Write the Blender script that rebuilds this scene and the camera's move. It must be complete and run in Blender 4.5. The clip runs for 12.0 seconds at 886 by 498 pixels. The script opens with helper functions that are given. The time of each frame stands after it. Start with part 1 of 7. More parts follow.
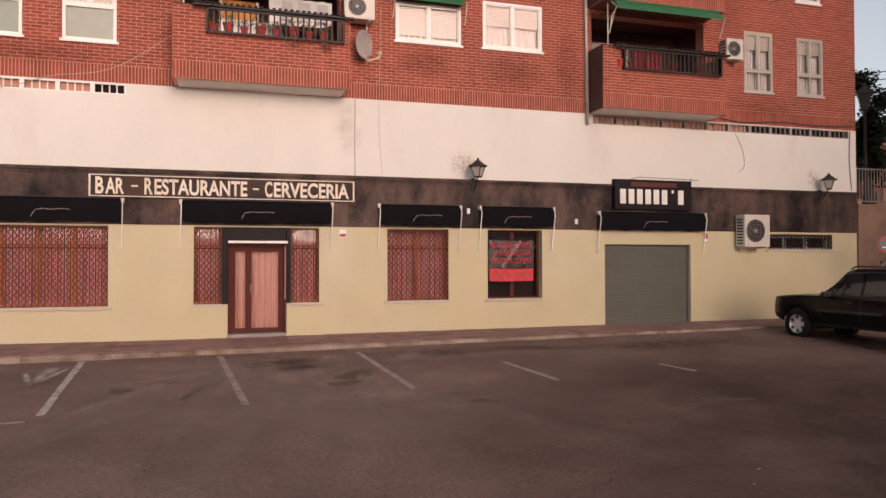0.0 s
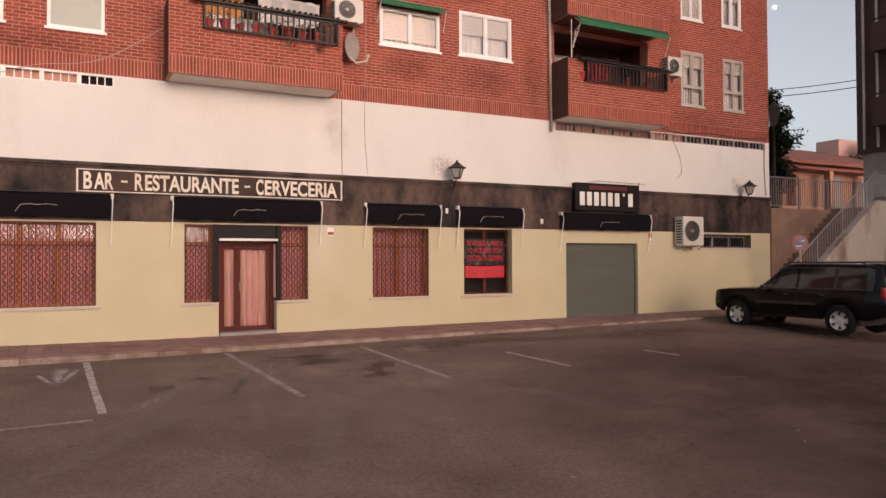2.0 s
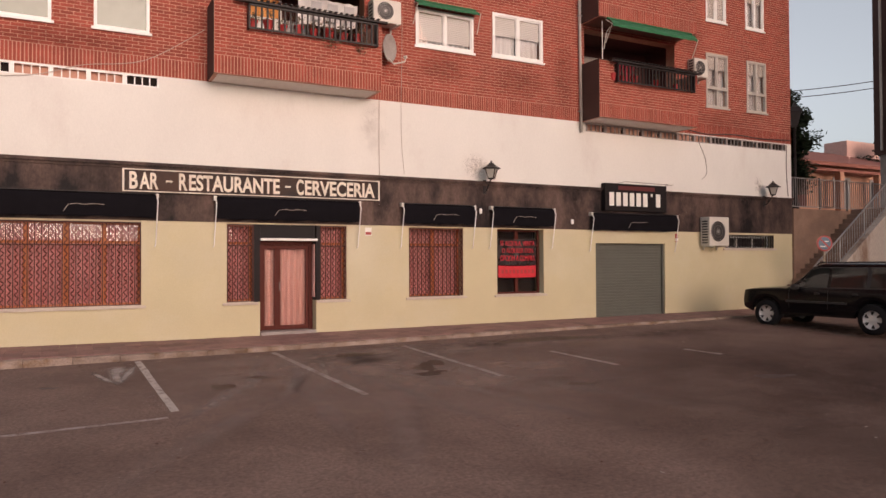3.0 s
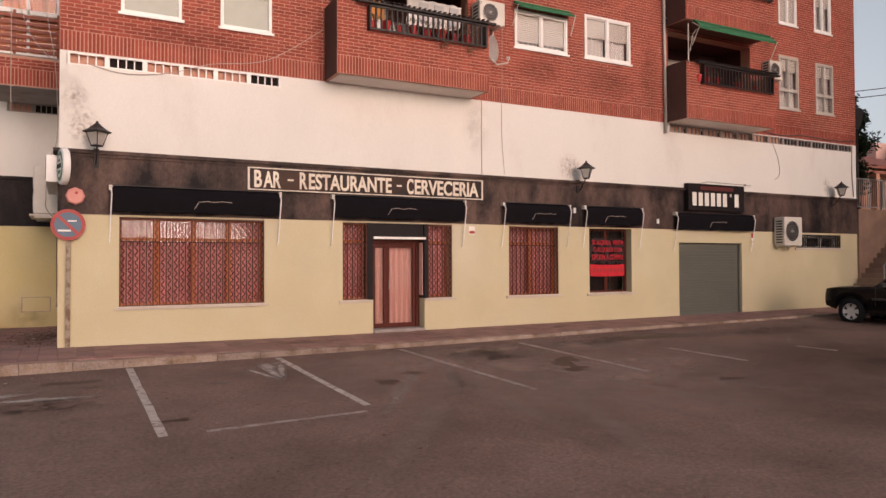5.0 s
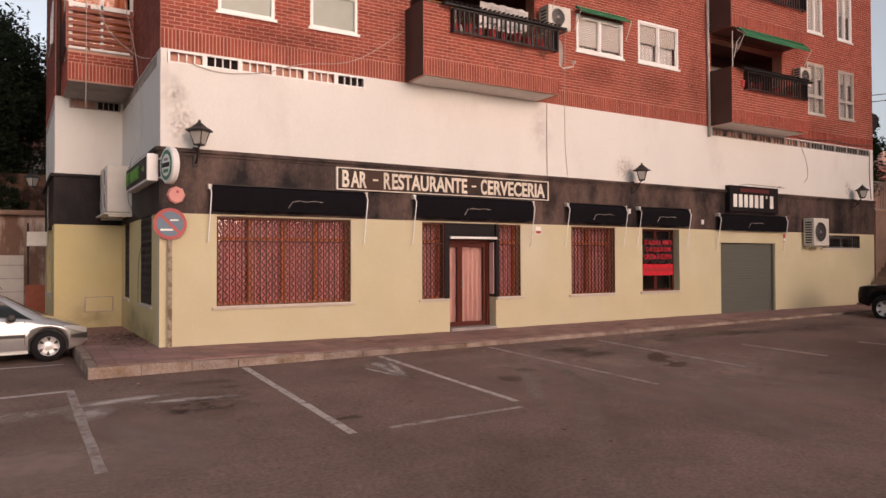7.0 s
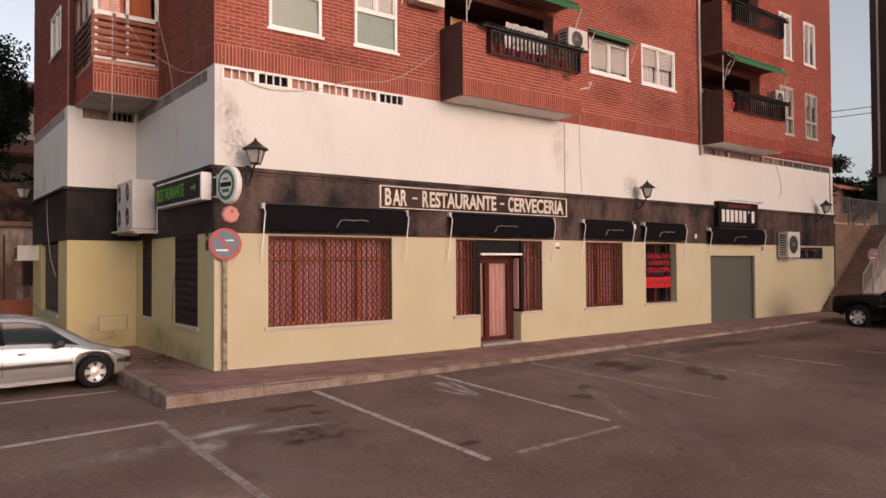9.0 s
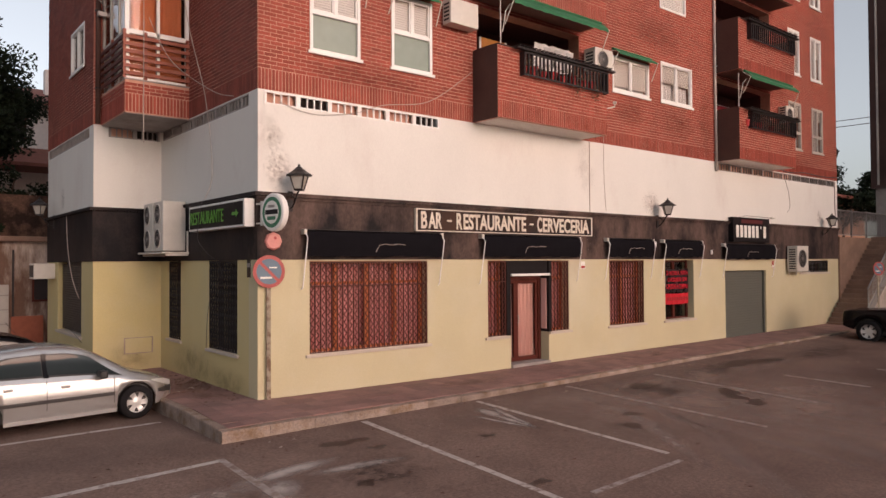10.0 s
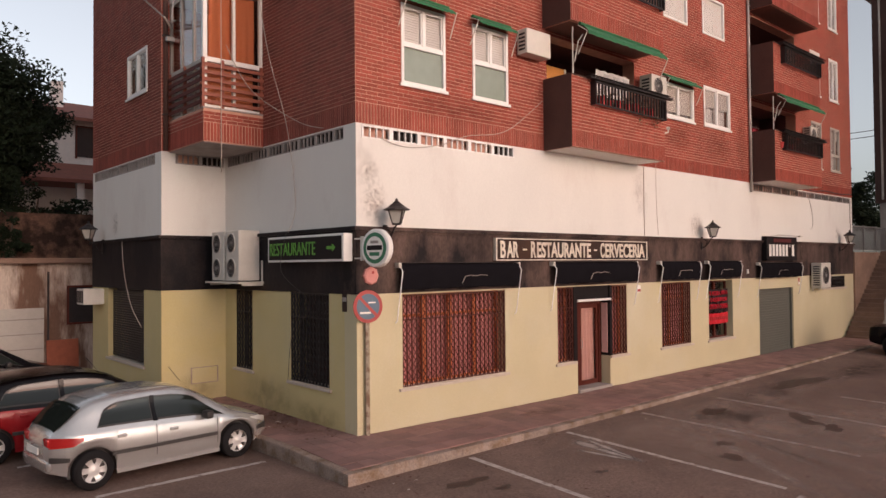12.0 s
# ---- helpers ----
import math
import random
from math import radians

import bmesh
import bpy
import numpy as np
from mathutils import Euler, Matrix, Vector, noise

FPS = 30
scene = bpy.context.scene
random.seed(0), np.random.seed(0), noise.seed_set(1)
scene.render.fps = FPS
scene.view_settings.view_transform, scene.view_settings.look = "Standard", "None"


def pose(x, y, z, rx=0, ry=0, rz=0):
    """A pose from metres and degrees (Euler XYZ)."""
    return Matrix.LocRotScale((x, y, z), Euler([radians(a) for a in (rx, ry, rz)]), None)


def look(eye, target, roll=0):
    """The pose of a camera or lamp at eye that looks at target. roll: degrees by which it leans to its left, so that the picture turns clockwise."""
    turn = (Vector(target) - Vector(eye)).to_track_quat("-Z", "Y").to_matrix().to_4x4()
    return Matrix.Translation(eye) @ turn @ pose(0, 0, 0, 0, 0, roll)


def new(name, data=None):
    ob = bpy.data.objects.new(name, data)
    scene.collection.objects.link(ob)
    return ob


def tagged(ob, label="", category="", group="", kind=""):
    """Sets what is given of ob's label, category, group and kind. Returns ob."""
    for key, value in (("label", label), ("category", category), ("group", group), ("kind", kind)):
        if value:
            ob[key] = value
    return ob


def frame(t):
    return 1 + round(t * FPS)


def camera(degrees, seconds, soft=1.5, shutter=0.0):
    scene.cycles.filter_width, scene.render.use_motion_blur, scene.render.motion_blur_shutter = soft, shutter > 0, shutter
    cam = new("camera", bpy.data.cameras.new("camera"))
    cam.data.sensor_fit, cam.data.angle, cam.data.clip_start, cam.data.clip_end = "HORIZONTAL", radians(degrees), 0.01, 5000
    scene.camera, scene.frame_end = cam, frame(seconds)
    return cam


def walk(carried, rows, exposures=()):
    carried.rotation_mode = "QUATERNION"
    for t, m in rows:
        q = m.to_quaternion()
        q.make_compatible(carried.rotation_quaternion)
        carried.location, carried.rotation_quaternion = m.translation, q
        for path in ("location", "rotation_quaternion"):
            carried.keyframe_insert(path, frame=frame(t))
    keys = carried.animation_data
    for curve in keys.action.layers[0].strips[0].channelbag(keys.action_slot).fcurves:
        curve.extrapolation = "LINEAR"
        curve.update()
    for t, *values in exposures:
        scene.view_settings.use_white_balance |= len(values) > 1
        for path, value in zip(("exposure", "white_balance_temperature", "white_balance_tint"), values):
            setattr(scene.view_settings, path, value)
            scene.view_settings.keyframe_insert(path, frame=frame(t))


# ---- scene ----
cam = camera(63.8, 12.0)
METRES, EYE, TILT, LEAN, TURN = 15.896, 1.947, 0.1, -0.35, -17.1
ROWS = [
    (0.0, 0.0, 0.0, 0.0, 0.01, 0.86, 0.48),
    (0.5, -0.053, -0.0127, 0.0, -4.28, 0.81, 0.52),
    (1.0, -0.1013, -0.0228, -0.0013, -8.45, 0.83, 0.61),
    (1.5, -0.1396, -0.0305, -0.0028, -9.33, 0.82, 0.64),
    (2.0, -0.1712, -0.0327, -0.0035, -9.87, 0.82, 0.62),
    (2.5, -0.2017, -0.0314, -0.0037, -10.07, 0.84, 0.61),
    (4.5, -0.3682, -0.0135, -0.0065, -11.0, 0.97, 0.55),
    (5.0, -0.4129, -0.0082, -0.0071, -10.96, 0.99, 0.56),
    (5.5, -0.4581, -0.0026, -0.0071, -10.9, 0.99, 0.57),
    (6.0, -0.5013, 0.0024, -0.0058, -11.31, 0.92, 0.53),
    (6.5, -0.5425, 0.0073, -0.0053, -12.44, 0.89, 0.52),
    (8.5, -0.7069, 0.0359, 0.0075, -19.48, 0.93, 0.59),
    (9.0, -0.7448, 0.0487, 0.0184, -20.47, 0.99, 0.64),
    (9.5, -0.778, 0.0625, 0.0319, -21.44, 0.96, 0.64),
    (10.0, -0.8153, 0.0791, 0.0519, -22.12, 0.92, 0.61),
    (10.5, -0.8532, 0.0956, 0.0716, -23.09, 0.92, 0.62),
    (11.0, -0.8922, 0.111, 0.0834, -24.3, 0.99, 0.67),
    (11.5, -0.9283, 0.1245, 0.0917, -24.79, 1.04, 0.75),
    (12.0, -0.9556, 0.1357, 0.0919, -24.73, 1.0, 0.78),
]
walk(cam, [(t, pose(0, 0, EYE, TILT, LEAN, TURN) @ pose(METRES * x, METRES * y, METRES * z, 90 + pitch, roll, yaw)) for t, x, y, z, yaw, pitch, roll in ROWS])

# ---- world, sun, exposure ----
world = bpy.data.worlds.new("sky")
scene.world = world
world.use_nodes = True
wn = world.node_tree.nodes
sky = wn.new("ShaderNodeTexSky")
sky.sky_type = "NISHITA"
sky.sun_disc = False
sky.sun_elevation = radians(9.5)
sky.sun_rotation = radians(173)
sky.air_density = 1.0
sky.dust_density = 1.8
sky.ozone_density = 3.0
wn["Background"].inputs[1].default_value = 0.185
haze = wn.new("ShaderNodeHueSaturation")      # thin high haze pales the whole sky alike
haze.inputs["Saturation"].default_value = 0.32
world.node_tree.links.new(sky.outputs[0], haze.inputs["Color"])
world.node_tree.links.new(haze.outputs[0], wn["Background"].inputs[0])

sun = new("sun", bpy.data.lights.new("sun", "SUN"))
sun.data.energy = 1.3
sun.data.angle = radians(40)
sun.data.color = (1.0, 0.52, 0.36)
sun.matrix_world = look((12.5, -60, 15.6), (3, 17, 2))
scene.view_settings.exposure = 0.40
scene.view_settings.use_white_balance = True
scene.view_settings.white_balance_temperature = 6750
scene.view_settings.white_balance_tint = 13

# ---- materials ----
MATS = {}


def mat(name, colour, rough=0.7, metal=0.0, var=0.12, scale=6.0, fine=60.0, bump=0.15, second=None, mix=(0.5, 0.7), patch=1.5, per="", spec=0.5, stretch=(1, 1, 1)):
    """A procedural surface: grain and broad blotches round one base colour, an optional second colour in patches, and fine relief."""
    m = bpy.data.materials.new(name)
    m.use_nodes = True
    nt = m.node_tree
    N, L = nt.nodes, nt.links
    b = N["Principled BSDF"]
    co = N.new("ShaderNodeTexCoord")
    mp = N.new("ShaderNodeMapping")
    mp.inputs["Scale"].default_value = stretch
    geo = N.new("ShaderNodeNewGeometry")
    L.new(geo.outputs["Position"], mp.inputs[0])
    n1 = N.new("ShaderNodeTexNoise"); n1.inputs["Scale"].default_value = scale; n1.inputs["Detail"].default_value = 6
    n2 = N.new("ShaderNodeTexNoise"); n2.inputs["Scale"].default_value = fine; n2.inputs["Detail"].default_value = 3
    L.new(mp.outputs[0], n1.inputs["Vector"]); L.new(mp.outputs[0], n2.inputs["Vector"])
    add = N.new("ShaderNodeMath"); add.operation = "ADD"
    L.new(n1.outputs[0], add.inputs[0]); L.new(n2.outputs[0], add.inputs[1])
    half = N.new("ShaderNodeMapRange")
    half.inputs["From Min"].default_value, half.inputs["From Max"].default_value = 0.65, 1.35
    half.inputs["To Min"].default_value, half.inputs["To Max"].default_value = 1 - var, 1 + var
    L.new(add.outputs[0], half.inputs[0])
    last = half.outputs[0]
    if per:
        src = N.new("ShaderNodeObjectInfo").outputs["Random"] if per == "object" else geo.outputs["Random Per Island"]
        r = N.new("ShaderNodeMapRange"); r.inputs["To Min"].default_value, r.inputs["To Max"].default_value = 0.84, 1.16
        L.new(src, r.inputs[0])
        mu = N.new("ShaderNodeMath"); mu.operation = "MULTIPLY"
        L.new(last, mu.inputs[0]); L.new(r.outputs[0], mu.inputs[1])
        last = mu.outputs[0]
    base = N.new("ShaderNodeRGB"); base.outputs[0].default_value = (*colour, 1)
    col = base.outputs[0]
    if second:
        n3 = N.new("ShaderNodeTexNoise"); n3.inputs["Scale"].default_value = patch; n3.inputs["Detail"].default_value = 8; n3.inputs["Roughness"].default_value = 0.65
        L.new(mp.outputs[0], n3.inputs["Vector"])
        mr = N.new("ShaderNodeMapRange"); mr.inputs["From Min"].default_value, mr.inputs["From Max"].default_value = mix
        L.new(n3.outputs[0], mr.inputs[0])
        mx = N.new("ShaderNodeMix"); mx.data_type = "RGBA"
        L.new(mr.outputs[0], mx.inputs[0]); L.new(col, mx.inputs[6]); mx.inputs[7].default_value = (*second, 1)
        col = mx.outputs[2]
    vm = N.new("ShaderNodeVectorMath"); vm.operation = "SCALE"
    L.new(col, vm.inputs[0]); L.new(last, vm.inputs["Scale"])
    L.new(vm.outputs[0], b.inputs["Base Color"])
    rr = N.new("ShaderNodeMapRange")
    rr.inputs["To Min"].default_value, rr.inputs["To Max"].default_value = max(0.03, rough - (0.08 if bump else 0.01)), min(1, rough + (0.08 if bump else 0.01))
    L.new(n1.outputs[0], rr.inputs[0]); L.new(rr.outputs[0], b.inputs["Roughness"])
    b.inputs["Metallic"].default_value = metal
    b.inputs["Specular IOR Level"].default_value = spec
    if bump:
        bp = N.new("ShaderNodeBump"); bp.inputs["Strength"].default_value = bump; bp.inputs["Distance"].default_value = 0.01
        L.new(add.outputs[0], bp.inputs["Height"]); L.new(bp.outputs[0], b.inputs["Normal"])
    MATS[name] = m
    return m


def glass(name, tint, dark=0.0):
    """A window pane: clear with a Fresnel gloss."""
    m = bpy.data.materials.new(name)
    m.use_nodes = True
    N, L = m.node_tree.nodes, m.node_tree.links
    out = N["Material Output"]
    N.remove(N["Principled BSDF"])
    tr = N.new("ShaderNodeBsdfTransparent"); tr.inputs[0].default_value = (*tint, 1)
    gl = N.new("ShaderNodeBsdfGlossy"); gl.inputs["Roughness"].default_value = 0.03
    lw = N.new("ShaderNodeLayerWeight"); lw.inputs[0].default_value = 0.5
    pw = N.new("ShaderNodeMath"); pw.operation = "POWER"; pw.inputs[1].default_value = 4.0
    L.new(lw.outputs["Facing"], pw.inputs[0])
    fr = N.new("ShaderNodeMapRange"); fr.inputs["To Min"].default_value, fr.inputs["To Max"].default_value = 0.035, 0.9
    L.new(pw.outputs[0], fr.inputs[0])
    nz = N.new("ShaderNodeTexNoise"); nz.inputs["Scale"].default_value = 1.2
    bp = N.new("ShaderNodeBump"); bp.inputs["Strength"].default_value = 0.02; bp.inputs["Distance"].default_value = 0.006
    L.new(nz.outputs[0], bp.inputs["Height"]); L.new(bp.outputs[0], gl.inputs["Normal"])
    mx = N.new("ShaderNodeMixShader")
    L.new(fr.outputs[0], mx.inputs[0]); L.new(tr.outputs[0], mx.inputs[1]); L.new(gl.outputs[0], mx.inputs[2])
    L.new(mx.outputs[0], out.inputs[0])
    return m


YELLOW = mat("yellow_render", (0.58, 0.505, 0.32), 0.75, var=0.06, scale=1.2, fine=40, bump=0.12, second=(0.60, 0.54, 0.39), mix=(0.45, 0.75), patch=0.5)
# deeper copy of yellow_render for side and wing, bounced light in its colour
YELLOWBOUNCE = mat("bounce_yellow_render", (0.60, 0.495, 0.245), 0.75, var=0.07, scale=1.2, fine=40, bump=0.12, second=(0.58, 0.50, 0.30), mix=(0.45, 0.75), patch=0.5)
BLACKBAND = mat("black_stained_render", (0.015, 0.012, 0.013), 0.6, var=0.3, scale=3, fine=30, bump=0.2, second=(0.125, 0.083, 0.070), mix=(0.38, 0.62), patch=1.0, stretch=(1, 1, 0.55), spec=0.12)
SIDEBAND = mat("black_painted_render", (0.014, 0.012, 0.014), 0.6, var=0.3, scale=3, fine=30, bump=0.2, second=(0.040, 0.028, 0.026), mix=(0.46, 0.7), patch=0.9, stretch=(1, 1, 0.6), spec=0.12)
WHITE = mat("white_render", (0.73, 0.70, 0.655), 0.8, var=0.05, scale=1.0, fine=50, bump=0.12, second=(0.62, 0.56, 0.52), mix=(0.55, 0.85), patch=0.8, stretch=(1, 1, 0.5))
DIRTY = mat("soot_stain", (0.40, 0.31, 0.25), 0.85, var=0.3, scale=9, fine=60)
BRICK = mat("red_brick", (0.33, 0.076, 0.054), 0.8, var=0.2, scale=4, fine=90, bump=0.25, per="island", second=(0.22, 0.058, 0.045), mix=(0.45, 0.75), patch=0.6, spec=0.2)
# darker copy of red_brick for the west walls, their shade in its colour
BRICKSHADED = mat("shaded_red_brick", (0.265, 0.074, 0.055), 0.8, var=0.2, scale=4, fine=90, bump=0.25, per="island", second=(0.17, 0.056, 0.045), mix=(0.45, 0.75), patch=0.6, spec=0.2)
BRICKOB = mat("red_brick_piece", (0.33, 0.076, 0.054), 0.8, var=0.2, scale=4, fine=90, bump=0.25, per="object", second=(0.22, 0.058, 0.045), mix=(0.45, 0.75), patch=0.6, spec=0.2)
MORTAR = mat("mortar", (0.56, 0.30, 0.22), 0.9, var=0.2, scale=5, fine=80)
ASPHALT = mat("asphalt", (0.245, 0.168, 0.138), 0.85, var=0.42, scale=22, fine=140, bump=0.45, second=(0.165, 0.110, 0.090), mix=(0.38, 0.64), patch=0.4, spec=0.15)
LITTER = mat("dry_leaf", (0.12, 0.06, 0.04), 0.8, var=0.5, per="island", bump=0, spec=0.2, second=(0.4, 0.34, 0.3), mix=(0.55, 0.6), patch=3)
OIL = mat("oil_stain", (0.080, 0.050, 0.041), 0.5, var=0.2, bump=0.3, spec=0.25)
LINE = mat("worn_road_paint", (0.52, 0.46, 0.42), 0.75, var=0.2, scale=5, fine=60, bump=0.4, second=(0.20, 0.14, 0.115), mix=(0.50, 0.64), patch=7)
FAINT = mat("faded_road_paint", (0.40, 0.34, 0.31), 0.75, var=0.2, scale=5, fine=60, bump=0.4, second=(0.21, 0.145, 0.118), mix=(0.44, 0.62), patch=6)
KERB = mat("kerb_concrete", (0.33, 0.255, 0.215), 0.88, var=0.35, scale=7, fine=40, bump=0.7, second=(0.17, 0.11, 0.07), mix=(0.44, 0.64), patch=3.5, per="object", spec=0.2)
PAVER = mat("red_paving", (0.30, 0.165, 0.145), 0.8, var=0.18, scale=3, fine=60, bump=0.3, second=(0.22, 0.13, 0.115), mix=(0.4, 0.7), patch=1.2, per="island")
PAVEROB = mat("red_paving_piece", (0.30, 0.165, 0.145), 0.8, var=0.18, scale=3, fine=60, bump=0.3, second=(0.22, 0.13, 0.115), mix=(0.4, 0.7), patch=1.2, per="object")
GROUT = mat("paving_joint", (0.19, 0.14, 0.12), 0.9)
CEMENT = mat("grey_cement", (0.33, 0.29, 0.27), 0.85, var=0.2, scale=3, fine=40, second=(0.24, 0.2, 0.18), patch=2)
STONE = mat("pale_sill", (0.55, 0.47, 0.40), 0.7, var=0.1)
DARKFLANK = mat("dark_brown_and_flank_shade", (0.095, 0.052, 0.043), 0.85, var=0.15, scale=2, fine=30, spec=0.2)
SHADEDSOFFIT = mat("shaded_soffit", (0.22, 0.11, 0.085), 0.85, var=0.12)
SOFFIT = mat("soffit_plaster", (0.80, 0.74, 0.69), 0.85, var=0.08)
OLDWALL = mat("old_brown_wall", (0.26, 0.165, 0.12), 0.9, var=0.25, scale=2, fine=30, bump=0.4, second=(0.20, 0.12, 0.085), mix=(0.4, 0.65), patch=0.9)
STAINWALL = mat("stained_plaster", (0.50, 0.43, 0.37), 0.88, var=0.18, scale=2, fine=30, bump=0.3, second=(0.22, 0.14, 0.10), mix=(0.5, 0.66), patch=1.0, stretch=(1, 1, 0.3))
OLDPLASTER = mat("old_streaked_plaster", (0.56, 0.46, 0.39), 0.9, var=0.2, scale=2, fine=30, bump=0.3, second=(0.17, 0.095, 0.065), mix=(0.46, 0.58), patch=0.9, stretch=(1, 1, 0.25))
HOUSEW = mat("house_plaster", (0.76, 0.71, 0.67), 0.85, var=0.08)
SALMON = mat("salmon_plaster", (0.44, 0.24, 0.16), 0.85, var=0.12)
TILE = mat("roof_tile", (0.24, 0.085, 0.06), 0.8, var=0.25, scale=3, fine=25, bump=0.4)
RUBBLE = mat("rubble_masonry", (0.15, 0.085, 0.06), 0.9, var=0.35, scale=3, fine=20, bump=0.5, second=(0.035, 0.022, 0.018), mix=(0.42, 0.58), patch=1.3, spec=0.1)
DARKBRICK = mat("shaded_dark_brick", (0.085, 0.045, 0.038), 0.8, var=0.2, scale=3, fine=50, bump=0.2)
WOOD = mat("orange_wood", (0.52, 0.15, 0.045), 0.5, var=0.2, scale=4, fine=40, bump=0.1, stretch=(6, 6, 0.6))
DARKWOOD = mat("dark_wood", (0.095, 0.022, 0.015), 0.55, spec=0.15, var=0.2, scale=4, fine=40, bump=0.1, stretch=(6, 6, 0.6))
IRON = mat("black_iron", (0.022, 0.018, 0.018), 0.5, var=0.2, bump=0.05, spec=0.3)
GRILLE = mat("brown_iron", (0.085, 0.026, 0.018), 0.5, var=0.2, bump=0.05, spec=0.25)
WHITEMETAL = mat("white_metal", (0.82, 0.80, 0.77), 0.4, var=0.05, bump=0.03)
CREAM = mat("cream_plastic", (0.62, 0.58, 0.52), 0.45, var=0.07, bump=0.03)
SHUTWHITE = mat("white_slat", (0.70, 0.66, 0.62), 0.5, var=0.05, bump=0.03)
GREYFRAME = mat("grey_frame", (0.46, 0.42, 0.375), 0.5, var=0.08, bump=0.03)
STEEL = mat("galvanised_steel", (0.36, 0.34, 0.33), 0.45, metal=0.7, var=0.1, bump=0.05)
POSTMETAL = mat("weathered_post_metal", (0.34, 0.28, 0.21), 0.7, var=0.2, scale=5, fine=40, bump=0.2, second=(0.15, 0.085, 0.05), mix=(0.46, 0.6), patch=7)
SHUTTER = mat("grey_green_shutter", (0.125, 0.125, 0.105), 0.55, var=0.12, scale=2, fine=30, bump=0.05, spec=0.3)
BLACKCLOTH = mat("black_awning_cloth", (0.009, 0.008, 0.010), 0.85, var=0.2, bump=0.1, spec=0.05)
GREENCLOTH = mat("green_awning_cloth", (0.02, 0.13, 0.055), 0.8, var=0.15, bump=0.1)
WINCURTAIN = mat("dusky_red_curtain", (0.78, 0.38, 0.38), 0.9, var=0.2, scale=3, fine=40, bump=0.2)
CURTAIN = mat("pink_curtain", (0.70, 0.42, 0.37), 0.9, var=0.12, scale=3, fine=40, bump=0.2)
ORANGE = mat("orange_blind", (0.75, 0.32, 0.08), 0.7, var=0.08)
SHEET = mat("white_cloth", (0.72, 0.70, 0.69), 0.9, var=0.06, bump=0.2)
GREYCLOTH = mat("grey_cloth_square", (0.50, 0.49, 0.50), 0.9, var=0.06)
FROST = mat("frosted_green_glass", (0.27, 0.31, 0.26), 0.18, var=0.06, scale=1, fine=4, bump=0.02)
# near-black stands in for the shade of unlit rooms behind the openings
DARKIN = mat("unlit_room_tone", (0.025, 0.018, 0.016), 0.9, var=0.2, spec=0.1)
SIGNBLACK = mat("black_sign_face", (0.016, 0.013, 0.014), 0.5, var=0.15, bump=0.03, spec=0.12)
SIGNBROWN = mat("brown_sign_face", (0.060, 0.032, 0.023), 0.5, spec=0.15, var=0.3, scale=2, bump=0.05, second=(0.03, 0.022, 0.02), mix=(0.4, 0.6), patch=0.8)
LETTERW = mat("white_letter", (0.80, 0.77, 0.72), 0.5, var=0.06)
LETTERC = mat("aged_cream_letter", (0.74, 0.66, 0.55), 0.6, var=0.18, scale=4, fine=40, second=(0.42, 0.32, 0.22), mix=(0.5, 0.8), patch=2.5)
LETTERG = mat("green_letter", (0.12, 0.36, 0.05), 0.5, var=0.1)
LETTERR = mat("red_letter", (0.62, 0.02, 0.04), 0.5, var=0.06)
SIGNRED = mat("sign_red", (0.38, 0.045, 0.04), 0.45, var=0.08)
SIGNBLUE = mat("sign_blue", (0.085, 0.14, 0.20), 0.45, var=0.08)
ALARM = mat("faded_red_plastic", (0.62, 0.25, 0.22), 0.5, var=0.08)
DISCGREEN = mat("green_enamel", (0.03, 0.16, 0.08), 0.4, var=0.1)
POT = mat("red_pot", (0.45, 0.03, 0.03), 0.6, var=0.1)
LEAF = mat("dark_leaf", (0.014, 0.022, 0.011), 0.8, var=0.35, per="island", bump=0, spec=0.12)
PLANT = mat("balcony_leaf", (0.10, 0.085, 0.04), 0.7, var=0.35, per="island", bump=0, second=(0.20, 0.07, 0.045), mix=(0.5, 0.7), patch=9)
BARK = mat("bark", (0.09, 0.065, 0.05), 0.9, var=0.3, bump=0.5)
RUBBER = mat("tyre_rubber", (0.014, 0.013, 0.014), 0.8, var=0.15, spec=0.15)
RIM = mat("wheel_silver", (0.66, 0.65, 0.63), 0.34, metal=0.35, var=0.05, bump=0)
SILVER = mat("silver_paint", (0.62, 0.61, 0.59), 0.23, metal=0.72, var=0.03, bump=0)
REDPAINT = mat("red_paint", (0.27, 0.010, 0.014), 0.25, var=0.03, bump=0)
BLACKPAINT = mat("black_paint", (0.006, 0.005, 0.006), 0.18, var=0.05, bump=0, spec=0.22)
TRIM = mat("dark_trim", (0.03, 0.027, 0.026), 0.55, var=0.1, bump=0.05)
LAMPRED = mat("tail_lamp", (0.35, 0.015, 0.015), 0.2, var=0.05, bump=0)
LAMPCLEAR = mat("head_lamp", (0.55, 0.55, 0.54), 0.12, metal=0.3, var=0.05, bump=0)
CARGLASS = mat("car_glass", (0.016, 0.020, 0.018), 0.05, var=0.05, bump=0, spec=0.5)
FROSTLAMP = mat("lantern_glass", (0.42, 0.40, 0.36), 0.25, var=0.1, bump=0)
TERRA = mat("orange_sheet_metal", (0.33, 0.09, 0.045), 0.7, var=0.2)
CABLE = mat("pale_cable", (0.45, 0.38, 0.33), 0.7)
DARKCABLE = mat("dark_cable", (0.05, 0.04, 0.04), 0.7)
DARKGLASS = mat("dark_pane", (0.03, 0.03, 0.032), 0.06, var=0.1, bump=0, spec=0.7)
PANE = glass("window_glass", (0.95, 0.94, 0.93))
MOON = bpy.data.materials.new("moon_glow")
